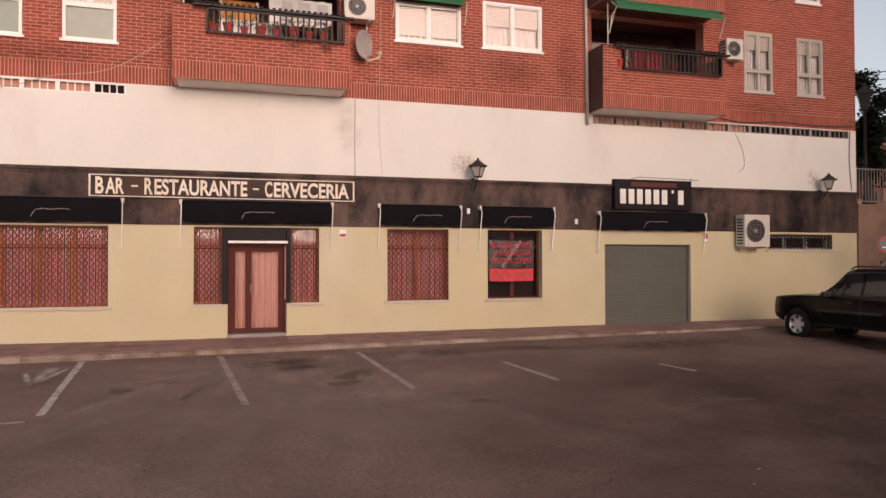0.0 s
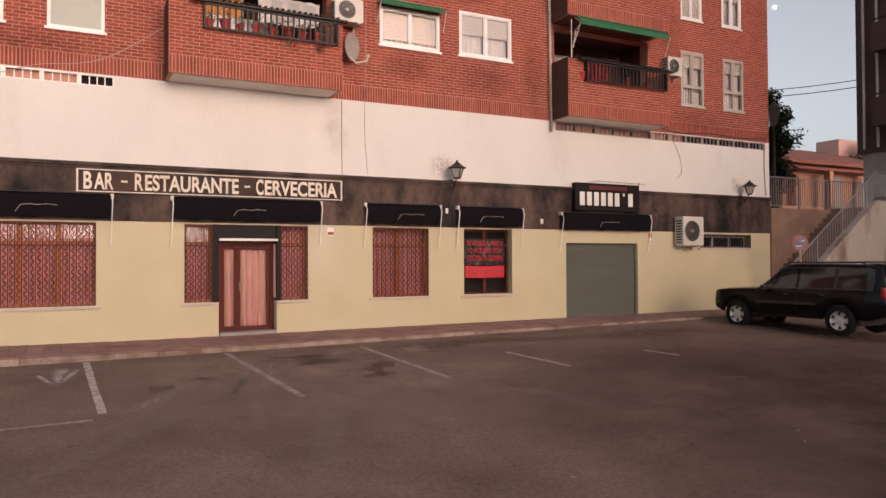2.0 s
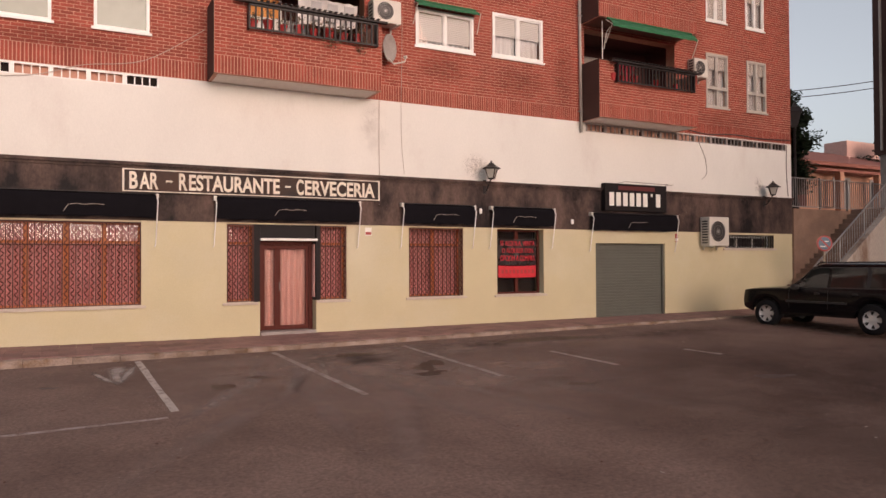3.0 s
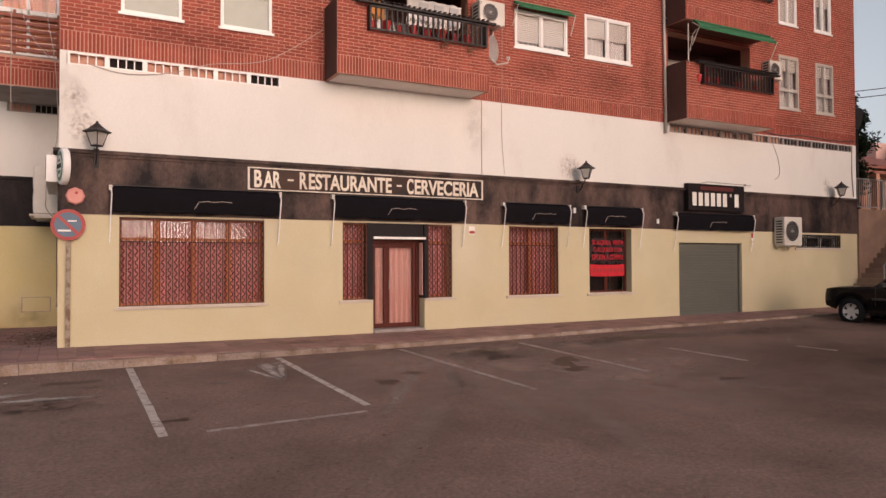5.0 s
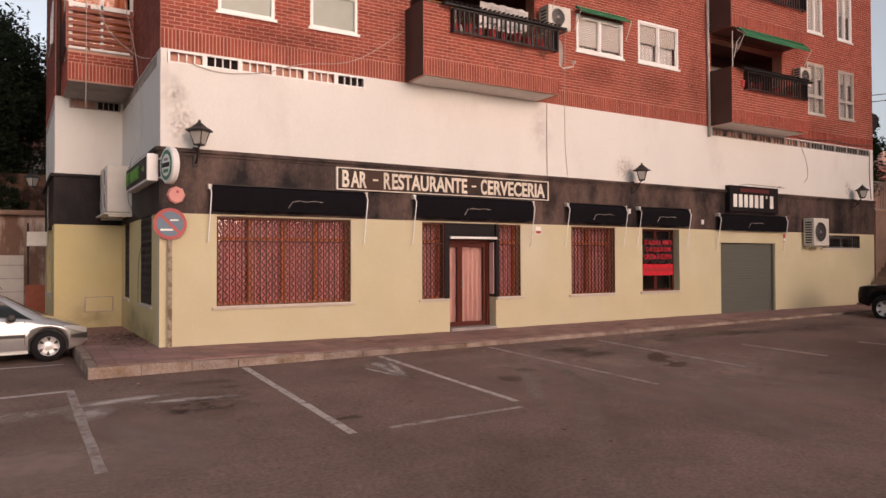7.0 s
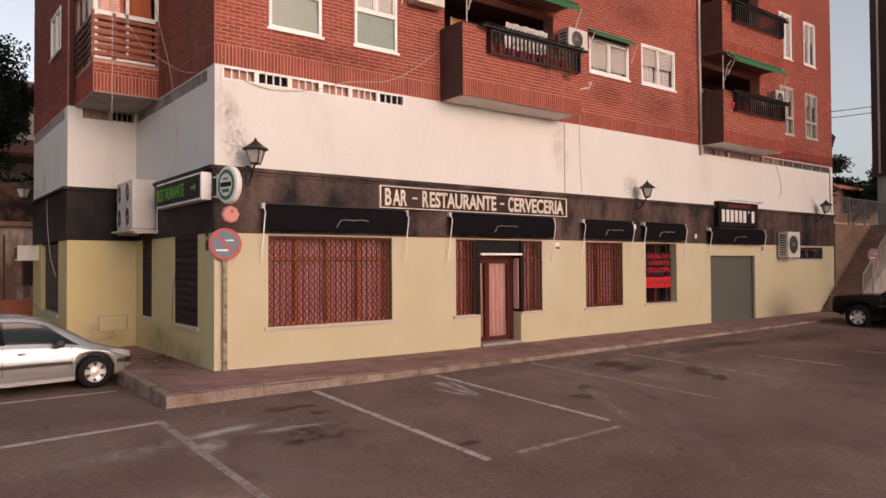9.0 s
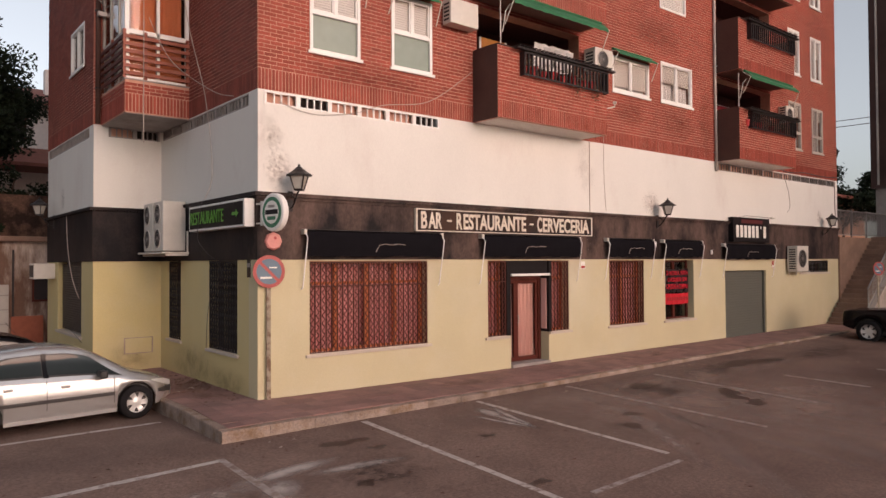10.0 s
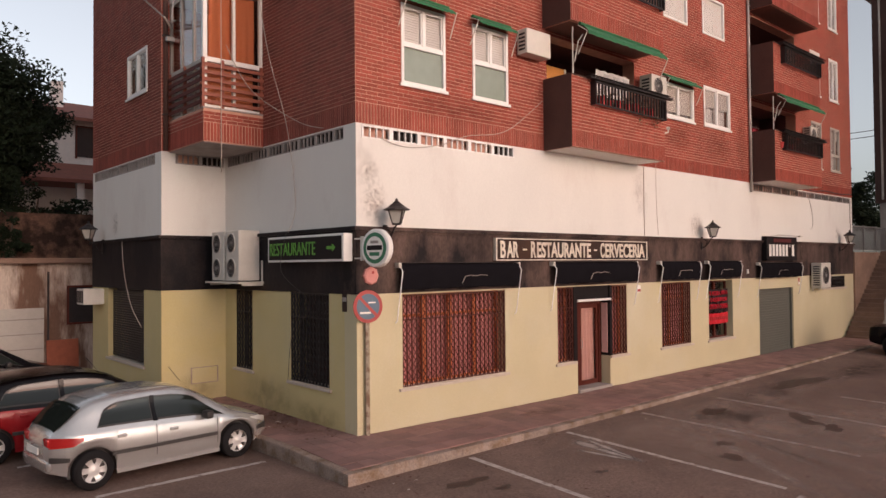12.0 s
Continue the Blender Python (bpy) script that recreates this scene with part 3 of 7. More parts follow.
def scuff(x, y, rx, ry, turn, material, label, film=[0.0012]):
    """A thin film on the asphalt that follows its slope."""
    me = bpy.data.meshes.new("asphalt_mark")
    c, s = math.cos(turn), math.sin(turn)
    n = 2 if max(rx, ry) < 1.5 else 16
    uvs = [(i / n, j / n) for j in range(n + 1) for i in range(n + 1)]
    pts = [(x + (2 * u - 1) * rx * c - (2 * v - 1) * ry * s, y + (2 * u - 1) * rx * s + (2 * v - 1) * ry * c) for u, v in uvs]
    W_ = n + 1
    me.from_pydata([(p, q, gz(p, q) + film[0]) for p, q in pts], [], [(j * W_ + i, j * W_ + i + 1, (j + 1) * W_ + i + 1, (j + 1) * W_ + i) for j in range(n) for i in range(n)])
    layer = me.uv_layers.new(name="UVMap")
    for loop in me.loops:
        layer.data[loop.index].uv = uvs[loop.vertex_index]
    me.materials.append(material)
    film[0] += 0.00007
    return tagged(new("asphalt_mark", me), label, "stain", kind="structure", group="marks on the asphalt")


for x, y, rx, ry, tn in ((-0.9, 13.4, 2.0, 0.16, 1.3), (-0.3, 12.8, 2.2, 0.14, 1.15), (-1.5, 12.2, 2.4, 0.2, 1.0), (0.4, 13.6, 1.8, 0.12, 1.35), (-8.8, 13.6, 1.4, 0.35, 0.1)):
    scuff(x, y, rx, ry, tn, SCUFF, "pale tyre scuff on the asphalt")
for x, y, rx, ry, tn in ((-2.9, 14.3, 0.95, 0.10, 1.35), (-3.1, 14.2, 0.9, 0.12, 1.6), (-3.3, 14.1, 0.8, 0.09, 1.85), (-3.05, 14.7, 0.45, 0.22, 1.5), (-7.5, 13.9, 1.0, 0.22, 0.15), (-6.6, 13.55, 0.9, 0.16, -0.1), (-7.9, 13.3, 0.5, 0.3, 0.9)):
    scuff(x, y, rx, ry, tn, SMEAR, "pale feathered smear of old road paint")
# broad pale films lighten the middle of the car park and kerb side
for x, y, rx, ry, tn in ((0.5, 13.0, 4.5, 2.6, 0.1), (3.5, 11.5, 5.0, 2.8, 0.2), (-8.5, 11.3, 2.6, 1.6, 0.4), (3.0, 14.5, 9.0, 0.95, 0.0)):
    scuff(x, y, rx, ry, tn, PALEFILM, "broad paler patch on the asphalt")
# same surface throughout; broad films paint shade onto the right-hand ground
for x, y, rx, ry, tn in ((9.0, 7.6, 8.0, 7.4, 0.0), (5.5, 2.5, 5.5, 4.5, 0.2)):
    scuff(x, y, rx, ry, tn, SHADEFILM, "broad dark film that puts shade into the asphalt colour")
for x, y, rx, ry, tn in ((0.9, 11.8, 4.2, 0.22, 1.72), (1.9, 11.2, 4.4, 0.26, 1.86), (-0.4, 11.6, 4.0, 0.24, 1.45), (3.2, 11.0, 4.6, 0.30, 2.05), (0.2, 9.5, 3.6, 0.35, 1.25), (-2.2, 10.0, 3.4, 0.3, 0.9), (-7.6, 12.2, 2.6, 0.3, 1.9)):
    scuff(x, y, rx, ry, tn, TRACK, "faint pale tyre track on the asphalt")
# third and last patches paint shade under the off-road and silver cars
for x, y, rx, ry, tn in ((4.5, 14.7, 2.4, 0.5, 0.0), (9.5, 14.2, 3.2, 0.7, 0.0), (14.5, 12.8, 2.0, 3.2, 0.0), (-6.4, 13.2, 1.0, 0.8, 0.4), (1.0, 14.3, 0.9, 0.4, 0.1), (-9.6, 19.3, 2.0, 1.2, 0.0)):
    scuff(x, y, rx, ry, tn, DARKPATCH, "dark oily patch on the asphalt, also painted as shade beneath cars")


def pave_mark(x, y, rx, ry, turn):
    me = bpy.data.meshes.new("pavement_mark")
    c, s = math.cos(turn), math.sin(turn)
    pts = [(x + u * rx * c - v * ry * s, y + u * rx * s + v * ry * c) for u, v in ((-1, -1), (1, -1), (1, 1), (-1, 1))]
    me.from_pydata([(p, q, pz(p, q) + 0.006) for p, q in pts], [], [(0, 1, 2, 3)])
    layer = me.uv_layers.new(name="UVMap")
    for i, k in enumerate(((0, 0), (1, 0), (1, 1), (0, 1))):
        layer.data[i].uv = k
    me.materials.append(GRIME)
    return tagged(new("pavement_mark", me), "dark grimy patch on the red paving", "stain", kind="structure", group="marks on the pavement")


for x, y, rx, ry, tn in ((-6.95, 19.4, 0.55, 1.3, 0.0), (-6.9, 18.2, 0.4, 0.6, 0.3), (-2.0, 16.5, 1.2, 0.4, 0.0), (4.5, 16.5, 1.8, 0.4, 0.0), (0.8, 16.7, 0.8, 0.4, 0.0)):
    pave_mark(x, y, rx, ry, tn)

# dry leaves and grit scattered over the asphalt
rng = random.Random(21)
V, Fc = [], []
for k in range(520):
    x, y = rng.uniform(-12, 14), rng.uniform(3.5, 15.4)
    if k % 3 == 0:
        y = 15.5 - abs(rng.gauss(0, 0.35))
    a, s = rng.uniform(0, math.tau), rng.uniform(0.018, 0.05)
    z = gz(x, y) + 0.006
    u, v = (s * math.cos(a), s * math.sin(a)), (-0.55 * s * math.sin(a), 0.55 * s * math.cos(a))
    m = len(V)
    V += [(x - u[0], y - u[1], z), (x + v[0], y + v[1], z + rng.uniform(0, 0.012)), (x + u[0], y + u[1], z + rng.uniform(0, 0.01)), (x - v[0], y - v[1], z)]
    Fc.append((m, m + 1, m + 2, m + 3))
for k in range(420):
    x, y = -6.42 - abs(rng.gauss(0, 0.45)), rng.gauss(19.5, 0.9)
    if not (-7.55 < x and 17.5 < y < 22.6):
        continue
    a, s = rng.uniform(0, math.tau), rng.uniform(0.012, 0.04)
    z = pz(x, y) + 0.008
    m = len(V)
    u, v = (s * math.cos(a), s * math.sin(a)), (-0.6 * s * math.sin(a), 0.6 * s * math.cos(a))
    V += [(x - u[0], y - u[1], z), (x + v[0], y + v[1], z + rng.uniform(0, 0.02)), (x + u[0], y + u[1], z + rng.uniform(0, 0.015)), (x - v[0], y - v[1], z)]
    Fc.append((m, m + 1, m + 2, m + 3))
tagged(mesh_of("dry_leaves", V, Fc, LITTER), "dry brown leaves and grit scattered over asphalt", "leaves", kind="stuff")

# ---- balconies ----


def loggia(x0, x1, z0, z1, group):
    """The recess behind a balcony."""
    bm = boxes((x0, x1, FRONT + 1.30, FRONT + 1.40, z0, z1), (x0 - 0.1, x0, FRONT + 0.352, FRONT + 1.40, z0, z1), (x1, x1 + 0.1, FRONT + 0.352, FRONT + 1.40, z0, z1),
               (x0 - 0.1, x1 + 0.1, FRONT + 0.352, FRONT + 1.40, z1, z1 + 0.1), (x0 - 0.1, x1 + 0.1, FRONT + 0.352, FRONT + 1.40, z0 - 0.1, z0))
    return tagged(part("loggia_wall", bm, LOGGIASHADE), "recess behind the balcony, its shade put into dark red", "wall", kind="structure", group=group)


# near-black red puts the recess's own shade into its walls
LOGGIASHADE = mat("loggia_shade", (0.085, 0.028, 0.025), 0.85, var=0.15)


def balcony(x0, x1, z0, notch0, notch1):
    """A brick balcony parapet with a notch for the railing, and its slab; local to the facade."""
    b = thing("balcony", "red brick balcony with a black metal railing in its parapet", "balcony", pose(x0, FRONT, z0 - 0.03), group="balconies")
    w, d, h = x1 - x0, 0.82, 1.62
    n0, n1, nz = notch0 - x0, notch1 - x0, 1.05
    bm = boxes((0, w, -d, -d + 0.12, 0.0, nz), (0, n0, -d, -d + 0.12, nz, h), (n1, w, -d, -d + 0.12, nz, h),
               (0, 0.12, -d + 0.12, -0.002, 0.0, h), (w - 0.12, w, -d + 0.12, -0.002, 0.0, h))
    para = part("parapet", bm, MORTAR, b)
    # lower soffits paled, upper ones given a shade-dark copy of the plaster
    part("slab", boxes((0.09, w - 0.09, -d + 0.09, -0.002, -0.012, -0.002)), SOFFIT if z0 < 6.2 else SHADEDSOFFIT, b, "plastered balcony soffit")
    part("slab_floor", boxes((0.121, w - 0.121, -d + 0.121, -0.002, 0.0, 0.12)), CEMENT, b)
    for a, c in ((-0.01, n0), (n1, w + 0.01)):
        part("coping", boxes((a, c, -d - 0.02, -d + 0.14, h + 0.001, h + 0.028)), DARKFLANK, b, "dark thin coping")
    part("coping", boxes((-0.01, 0.14, -d + 0.142, -0.002, h + 0.001, h + 0.035)), DARKFLANK, b)
    # plain flank sheet; its west-side shade is put into the dark brown
    part("flank", boxes((-0.012, -0.001, -d - 0.006, -0.002, -0.01, h)), DARKFLANK, b, "plain flank, its shade put into dark brown")
    rail = part("railing", boxes((n0 - 0.02, n1 + 0.02, -d - 0.16, -d - 0.12, h - 0.1, h - 0.06), (n0 - 0.02, n1 + 0.02, -d - 0.14, -d - 0.10, nz - 0.03, nz + 0.01),
                                 (n0 - 0.03, n0 + 0.01, -d - 0.16, -d + 0.02, nz - 0.03, h - 0.06), (n1 - 0.01, n1 + 0.03, -d - 0.16, -d + 0.02, nz - 0.03, h - 0.06),
                                 (n0 - 0.3, n1 + 0.25, -d - 0.22, -d - 0.10, h - 0.045, h + 0.0)), IRON, b, "black metal railing")
    first = None
    k = int((n1 - n0) / 0.125)
    for i in range(1, k):
        x = n0 + (n1 - n0) * i / k
        if first is None:
            first = part("baluster", boxes((-0.018, 0.018, -0.016, 0.016, nz + 0.012, h - 0.102)), IRON, rail, where=pose(x, -d - 0.13, 0))
        else:
            same(first, pose(x, -d - 0.13, 0))
    slat = None
    for i in range(int((n1 - n0 + 0.5) / 0.13)):
        here = pose(n0 - 0.28 + 0.13 * i, -d - 0.16, h - 0.02)
        if slat is None:
            slat = part("shelf_slat", boxes((-0.03, 0.03, -0.13, 0.12, 0.021, 0.04)), IRON, rail, where=here)
        else:
            same(slat, here)
    # brickwork: front, left and right faces of the parapet
    for (u0, u1, where, holes) in ((0, w, pose(0, -d, 0), [(n0, n1, nz, h + 1)]), (-d, 0, pose(w, 0, 0, 0, 0, 90), [])):
        for (p, q, c, e) in brick_rows(u0, u1, 0.0, h, holes, 0.40):
            key = (round(q - p, 3), round(e - c, 3))
            if key not in BRICKS:
                BRICKS[key] = one_brick(*key)
            o = new("brick", BRICKS[key])
            o.parent = para
            o.matrix_basis = where @ pose(p, 0, c)
    return b


BRICKS = {}


def one_brick(w, h):
    """One face brick, standing 9 mm proud of its joints."""
    bm = bmesh.new()
    v = [bm.verts.new(p) for p in ((0, 0, 0), (w, 0, 0), (w, 0, h), (0, 0, h), (0.002, -0.009, 0.002), (w - 0.002, -0.009, 0.002), (w - 0.002, -0.009, h - 0.002), (0.002, -0.009, h - 0.002))]
    for f in ((4, 5, 6, 7), (0, 1, 5, 4), (1, 2, 6, 5), (2, 3, 7, 6), (3, 0, 4, 7)):
        bm.faces.new([v[i] for i in f])
    me = bpy.data.meshes.new("brick")
    bm.to_mesh(me)
    bm.free()
    me.materials.append(BRICKOB)
    return me


def brick_rows(u0, u1, z0, z1, holes, soldier):
    """Where face bricks lie: a soldier course, then stretcher bond, cut at the openings."""
    out = []

    def laid(a, b, c, d):
        segs = [(a, b)]
        for h in holes:
            if h[2] < (c + d) / 2 < h[3] and any(p < h[1] and q > h[0] for p, q in segs):
                segs = [s for (p, q) in segs for s in ((p, min(q, h[0])), (max(p, h[1]), q)) if s[1] - s[0] > 0.02]
        out.extend((p, q, c, d) for p, q in segs)

    z = z0
    if soldier:
        k = max(1, int(round((u1 - u0) / 0.070)))
        for i in range(k):
            a, b = u0 + (u1 - u0) * i / k, u0 + (u1 - u0) * (i + 1) / k
            laid(a + 0.0085, b - 0.0085, z0 + 0.006, z0 + soldier - 0.008)
        z = z0 + soldier
    row, course = 0, 0.076
    while z + course <= z1 + 0.01:
        x = u0 - (0.125 if row % 2 else 0.0)
        while x < u1:
            a, b = max(x, u0), min(x + 0.25, u1)
            if b - a > 0.03:
                laid(a + 0.007, b - 0.007, z + 0.007, min(z + course, z1) - 0.007)
            x += 0.25
        z += course
        row += 1
    return out


def brick_mesh(u0, u1, z0, z1, holes, soldier, skip=None, brick=None):
    """The bricks of a large wall in one mesh, in the x-z plane facing -y."""
    rng = random.Random(int(u0 * 100 + z0 * 10 + u1))
    V, F = [], []
    for a, b, c, d in brick_rows(u0, u1, z0, z1, holes, soldier):
        if skip is not None and skip(a, b, c):
            continue
        p, n, e = -0.007 - rng.uniform(0, 0.004), len(V), 0.002
        V.extend([(a, 0.0, c), (b, 0.0, c), (b, 0.0, d), (a, 0.0, d), (a + e, p, c + e), (b - e, p, c + e), (b - e, p, d - e), (a + e, p, d - e)])
        F.extend([(n + 4, n + 5, n + 6, n + 7), (n, n + 1, n + 5, n + 4), (n + 1, n + 2, n + 6, n + 5), (n + 2, n + 3, n + 7, n + 6), (n + 3, n, n + 4, n + 7)])
    me = bpy.data.meshes.new("brickwork")
    me.from_pydata(V, [], F)
    me.materials.append(brick or BRICK)
    return me


BAL0 = 5.985
BAL = [(B1, BAL0, -0.36, 2.62), (B1, BAL0 + FLOOR, -0.36, 2.62), (B2, BAL0, 10.02, 13.0), (B2, BAL0 + FLOOR, 10.02, 13.0), (B2, BAL0 + 2 * FLOOR, 10.02, 13.0)]
for (x0, x1), z, n0, n1 in BAL:
    balcony(x0, x1, z, n0, n1)
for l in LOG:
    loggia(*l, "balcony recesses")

# ---- windows ----


def put(where, u, z, y=0.0):
    return where @ pose(u, y, z)


def sheet_slats(w, h, pitch=0.05, depth=0.012):
    """A lowered roller shutter: shaped slats, one above the other."""
    bm = bmesh.new()
    z = 0.0
    while z < h - 0.005:
        t = min(z + pitch, h)
        pts = [(0, z + 0.003), (-depth, z + 0.012), (-depth, t - 0.008), (0, t)]
        a = [bm.verts.new((-w / 2, y, q)) for y, q in pts]
        b = [bm.verts.new((w / 2, y, q)) for y, q in pts]
        for i in range(3):
            bm.faces.new((a[i], b[i], b[i + 1], a[i + 1]))
        z = t
    return bm


def folds(w, h, n, amp, seed=0):
    """A hanging curtain with folds."""
    rng = random.Random(seed)
    bm = bmesh.new()
    cols = n * 6
    ph = [rng.uniform(-0.6, 0.6) for _ in range(n + 1)]
    grid = []
    for i in range(cols + 1):
        u = i / cols
        y = amp * math.sin(u * n * math.tau + ph[min(int(u * n), n)])
        grid.append([bm.verts.new((-w / 2 + w * u + 0.01 * math.sin(7 * u + 3 * j), y * (0.5 + 0.5 * (1 - j / 4)), h * j / 4)) for j in range(5)])
    for i in range(cols):
        for j in range(4):
            bm.faces.new((grid[i][j], grid[i + 1][j], grid[i + 1][j + 1], grid[i][j + 1]))
    return bm


def frame_bm(w, h, t, y0, y1):
    return boxes((-w / 2, w / 2, y0, y1, 0, t), (-w / 2, w / 2, y0, y1, h - t, h), (-w / 2, -w / 2 + t, y0, y1, t, h - t), (w / 2 - t, w / 2, y0, y1, t, h - t))


def pane(parent, x0, x1, z0, z1, y, material=None, name="pane"):
    o = part(name, boxes((x0, x1, y, y + 0.006, z0, z1)), material or PANE, parent)
    if material is None:
        o.visible_shadow = False
    return o


def upper_window(name, where, u0, u1, z0, z1, style, drop=0.5, frame=None):
    frame = frame or WHITEMETAL
    w, h = u1 - u0, z1 - z0
    label = {"frost": "white framed tall window with a frosted green lower pane", "two": "white framed sliding window with half lowered shutter",
             "tall": "grey framed tall window with lowered white blind", "shut": "window with white roller shutter fully lowered"}[style]
    t = thing(name, label, "window", put(where, (u0 + u1) / 2, z0), kind="structure", group="upper windows")
    part("window_frame", frame_bm(w, h, 0.065, -0.025, 0.08), frame, t)
    if style != "shut":
        part("window_sill", soft_box(-w / 2 - 0.05, w / 2 + 0.05, -0.06, -0.026, -0.05, 0.012, 0.008), frame, t)
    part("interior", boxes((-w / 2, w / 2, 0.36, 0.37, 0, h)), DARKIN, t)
    if style == "shut":
        part("roller_shutter", sheet_slats(w - 0.13, h - 0.13), SHUTWHITE, t, "white slatted roller shutter", where=pose(0, 0.05, 0.065))
        return t
    low = 0.0
    if style == "frost":
        low = 0.78
        part("transom", boxes((-w / 2 + 0.066, w / 2 - 0.066, -0.02, 0.06, low - 0.035, low + 0.035)), frame, t)
        pane(t, -w / 2 + 0.066, w / 2 - 0.066, 0.066, low - 0.036, 0.03, FROST, "frosted_pane")
    if style == "tall":
        low = 0.62
        part("transom", boxes((-w / 2 + 0.066, w / 2 - 0.066, -0.02, 0.06, low - 0.03, low + 0.03)), frame, t)
        for s in (-1, 1):
            pane(t, min(s * 0.03, s * (w / 2 - 0.07)), max(s * 0.03, s * (w / 2 - 0.07)), 0.07, low - 0.035, 0.04)
    part("mullion", boxes((-0.035, 0.035, -0.02, 0.06, low + 0.036 if low else 0.066, h - 0.066)), frame, t)
    if style == "tall":
        part("mullion", boxes((-0.028, 0.028, -0.02, 0.06, 0.066, low - 0.031)), frame, t)
    z = low + 0.04 if low else 0.066
    for s in (-1, 1):
        a, b = sorted((s * 0.036, s * (w / 2 - 0.066)))
        sash = part("sash", boxes((a, b, 0.0, 0.04, z, z + 0.035), (a, b, 0.0, 0.04, h - 0.1, h - 0.066), (a, a + 0.03, 0.0, 0.04, z + 0.035, h - 0.1), (b - 0.03, b, 0.0, 0.04, z + 0.035, h - 0.1)), frame, t)
        pane(sash, a + 0.03, b - 0.03, z + 0.035, h - 0.1, 0.02)
    dz = (h - 0.07 - z) * drop
    part("roller_blind", sheet_slats(w - 0.14, dz), SHUTWHITE, t, "white slatted blind", where=pose(0, 0.062, h - 0.07 - dz))
    for s in (-1, 1):
        part("net_curtain", folds(w * 0.44, h - 0.15, 5, 0.02, s + 5), SHEET, t, "white net curtain", where=pose(s * w * 0.235, 0.15, 0.07))
    return t


for i, (a, b, c, d) in enumerate(UP):
    style, drop, fr = (("frost", 1.0, None), ("frost", 0.97, None), ("two", 0.86, None), ("two", 0.5, None), ("tall", 0.42, GREYFRAME), ("tall", 0.40, GREYFRAME),
                       ("shut", 1, None), ("shut", 1, None), ("two", 0.95, None), ("two", 0.45, None), ("two", 0.9, None), ("two", 0.6, None))[i]
    upper_window("window_%d" % (i + 1), ON_FRONT, a, b, c, d, style, drop, fr)
upper_window("window_13", ON_WING, *SUP[0], "two", 0.3)


def zigzag(h, amp=0.032, pitch=0.075):
    bm = bmesh.new()
    n = int(h / pitch)
    pts = []
    for i in range(2 * n + 1):
        pts.append((amp * math.sin(i * math.pi / 2 + 0.4), 0, h * i / (2 * n)))
    return tube(bm, pts, 0.0115, 4)


def grille_on(t, w, h, y, pitch=0.125, iron=None):
    iron = iron or GRILLE
    g = part("grille", boxes((-w / 2, w / 2, y - 0.012, y + 0.012, 0.0, 0.03), (-w / 2, w / 2, y - 0.012, y + 0.012, h - 0.03, h), (-w / 2, w / 2, y - 0.01, y + 0.01, h * 0.72, h * 0.72 + 0.025),
                             (-w / 2, -w / 2 + 0.025, y - 0.012, y + 0.012, 0.03, h - 0.03), (w / 2 - 0.025, w / 2, y - 0.012, y + 0.012, 0.03, h - 0.03)), iron, t, "dark wrought iron window grille")
    k = max(2, round(w / pitch))
    bar = scroll = None
    for i in range(k):
        x = -w / 2 + w * (i + 0.5) / k
        if scroll is None:
            scroll = part("scroll_bar", zigzag(h - 0.06), iron, g, where=pose(x, y, 0.03))
        else:
            same(scroll, pose(x, y, 0.03))
        if i:
            x = -w / 2 + w * i / k
            if bar is None:
                bar = part("bar", boxes((-0.011, 0.011, -0.011, 0.011, 0.03, h - 0.03)), iron, g, where=pose(x, y, 0))
            else:
                same(bar, pose(x, y, 0))
    return g


def bar_window(name, where, hole, lights, label, curtain=True, wood=None, sill=True, grill=True):
    """A ground floor window: wooden casements, curtain, sill and iron grille."""
    u0, u1, z0, z1 = hole
    w, h = u1 - u0, z1 - z0
    wood = wood or WOOD
    t = thing(name, label, "window", put(where, (u0 + u1) / 2, z0), kind="structure", group="ground floor windows")
    part("window_frame", frame_bm(w, h, 0.06, 0.22, 0.29), wood, t)
    if sill:
        part("window_sill", soft_box(-w / 2 - 0.09, w / 2 + 0.09, -0.05, -0.001, -0.06, -0.002, 0.006), STONE, t, "pale stone sill")
    for i in range(1, lights):
        x = -w / 2 + w * i / lights
        part("mullion", boxes((x - 0.05, x + 0.05, 0.22, 0.28, 0.061, h - 0.061)), wood, t)
    part("transom", boxes((-w / 2 + 0.061, w / 2 - 0.061, 0.216, 0.284, h * 0.74, h * 0.74 + 0.06)), wood, t)
    if sill:
        part("sill_board", boxes((-w / 2 + 0.001, w / 2 - 0.001, 0.001, 0.219, 0.001, 0.012)), STONE, t, "pale stone sill")
    for i in range(lights):
        a, b = -w / 2 + w * i / lights + 0.05, -w / 2 + w * (i + 1) / lights - 0.05
        pane(t, a, b, 0.06, h * 0.74, 0.25)
        pane(t, a, b, h * 0.74 + 0.06, h - 0.06, 0.25)
    if curtain:
        part("curtain", folds(w, h * 0.97, max(4, int(w * 6)), 0.055, int(u0 * 10)), WINCURTAIN, t, "dusky red curtain with folds", where=pose(0, 0.36, 0.02))
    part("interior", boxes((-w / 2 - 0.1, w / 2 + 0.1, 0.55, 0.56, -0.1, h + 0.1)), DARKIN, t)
    if grill:
        grille_on(t, w - 0.01, h - 0.01, 0.025, iron=IRON if wood in (IRON, WHITEMETAL) else None)
    return t


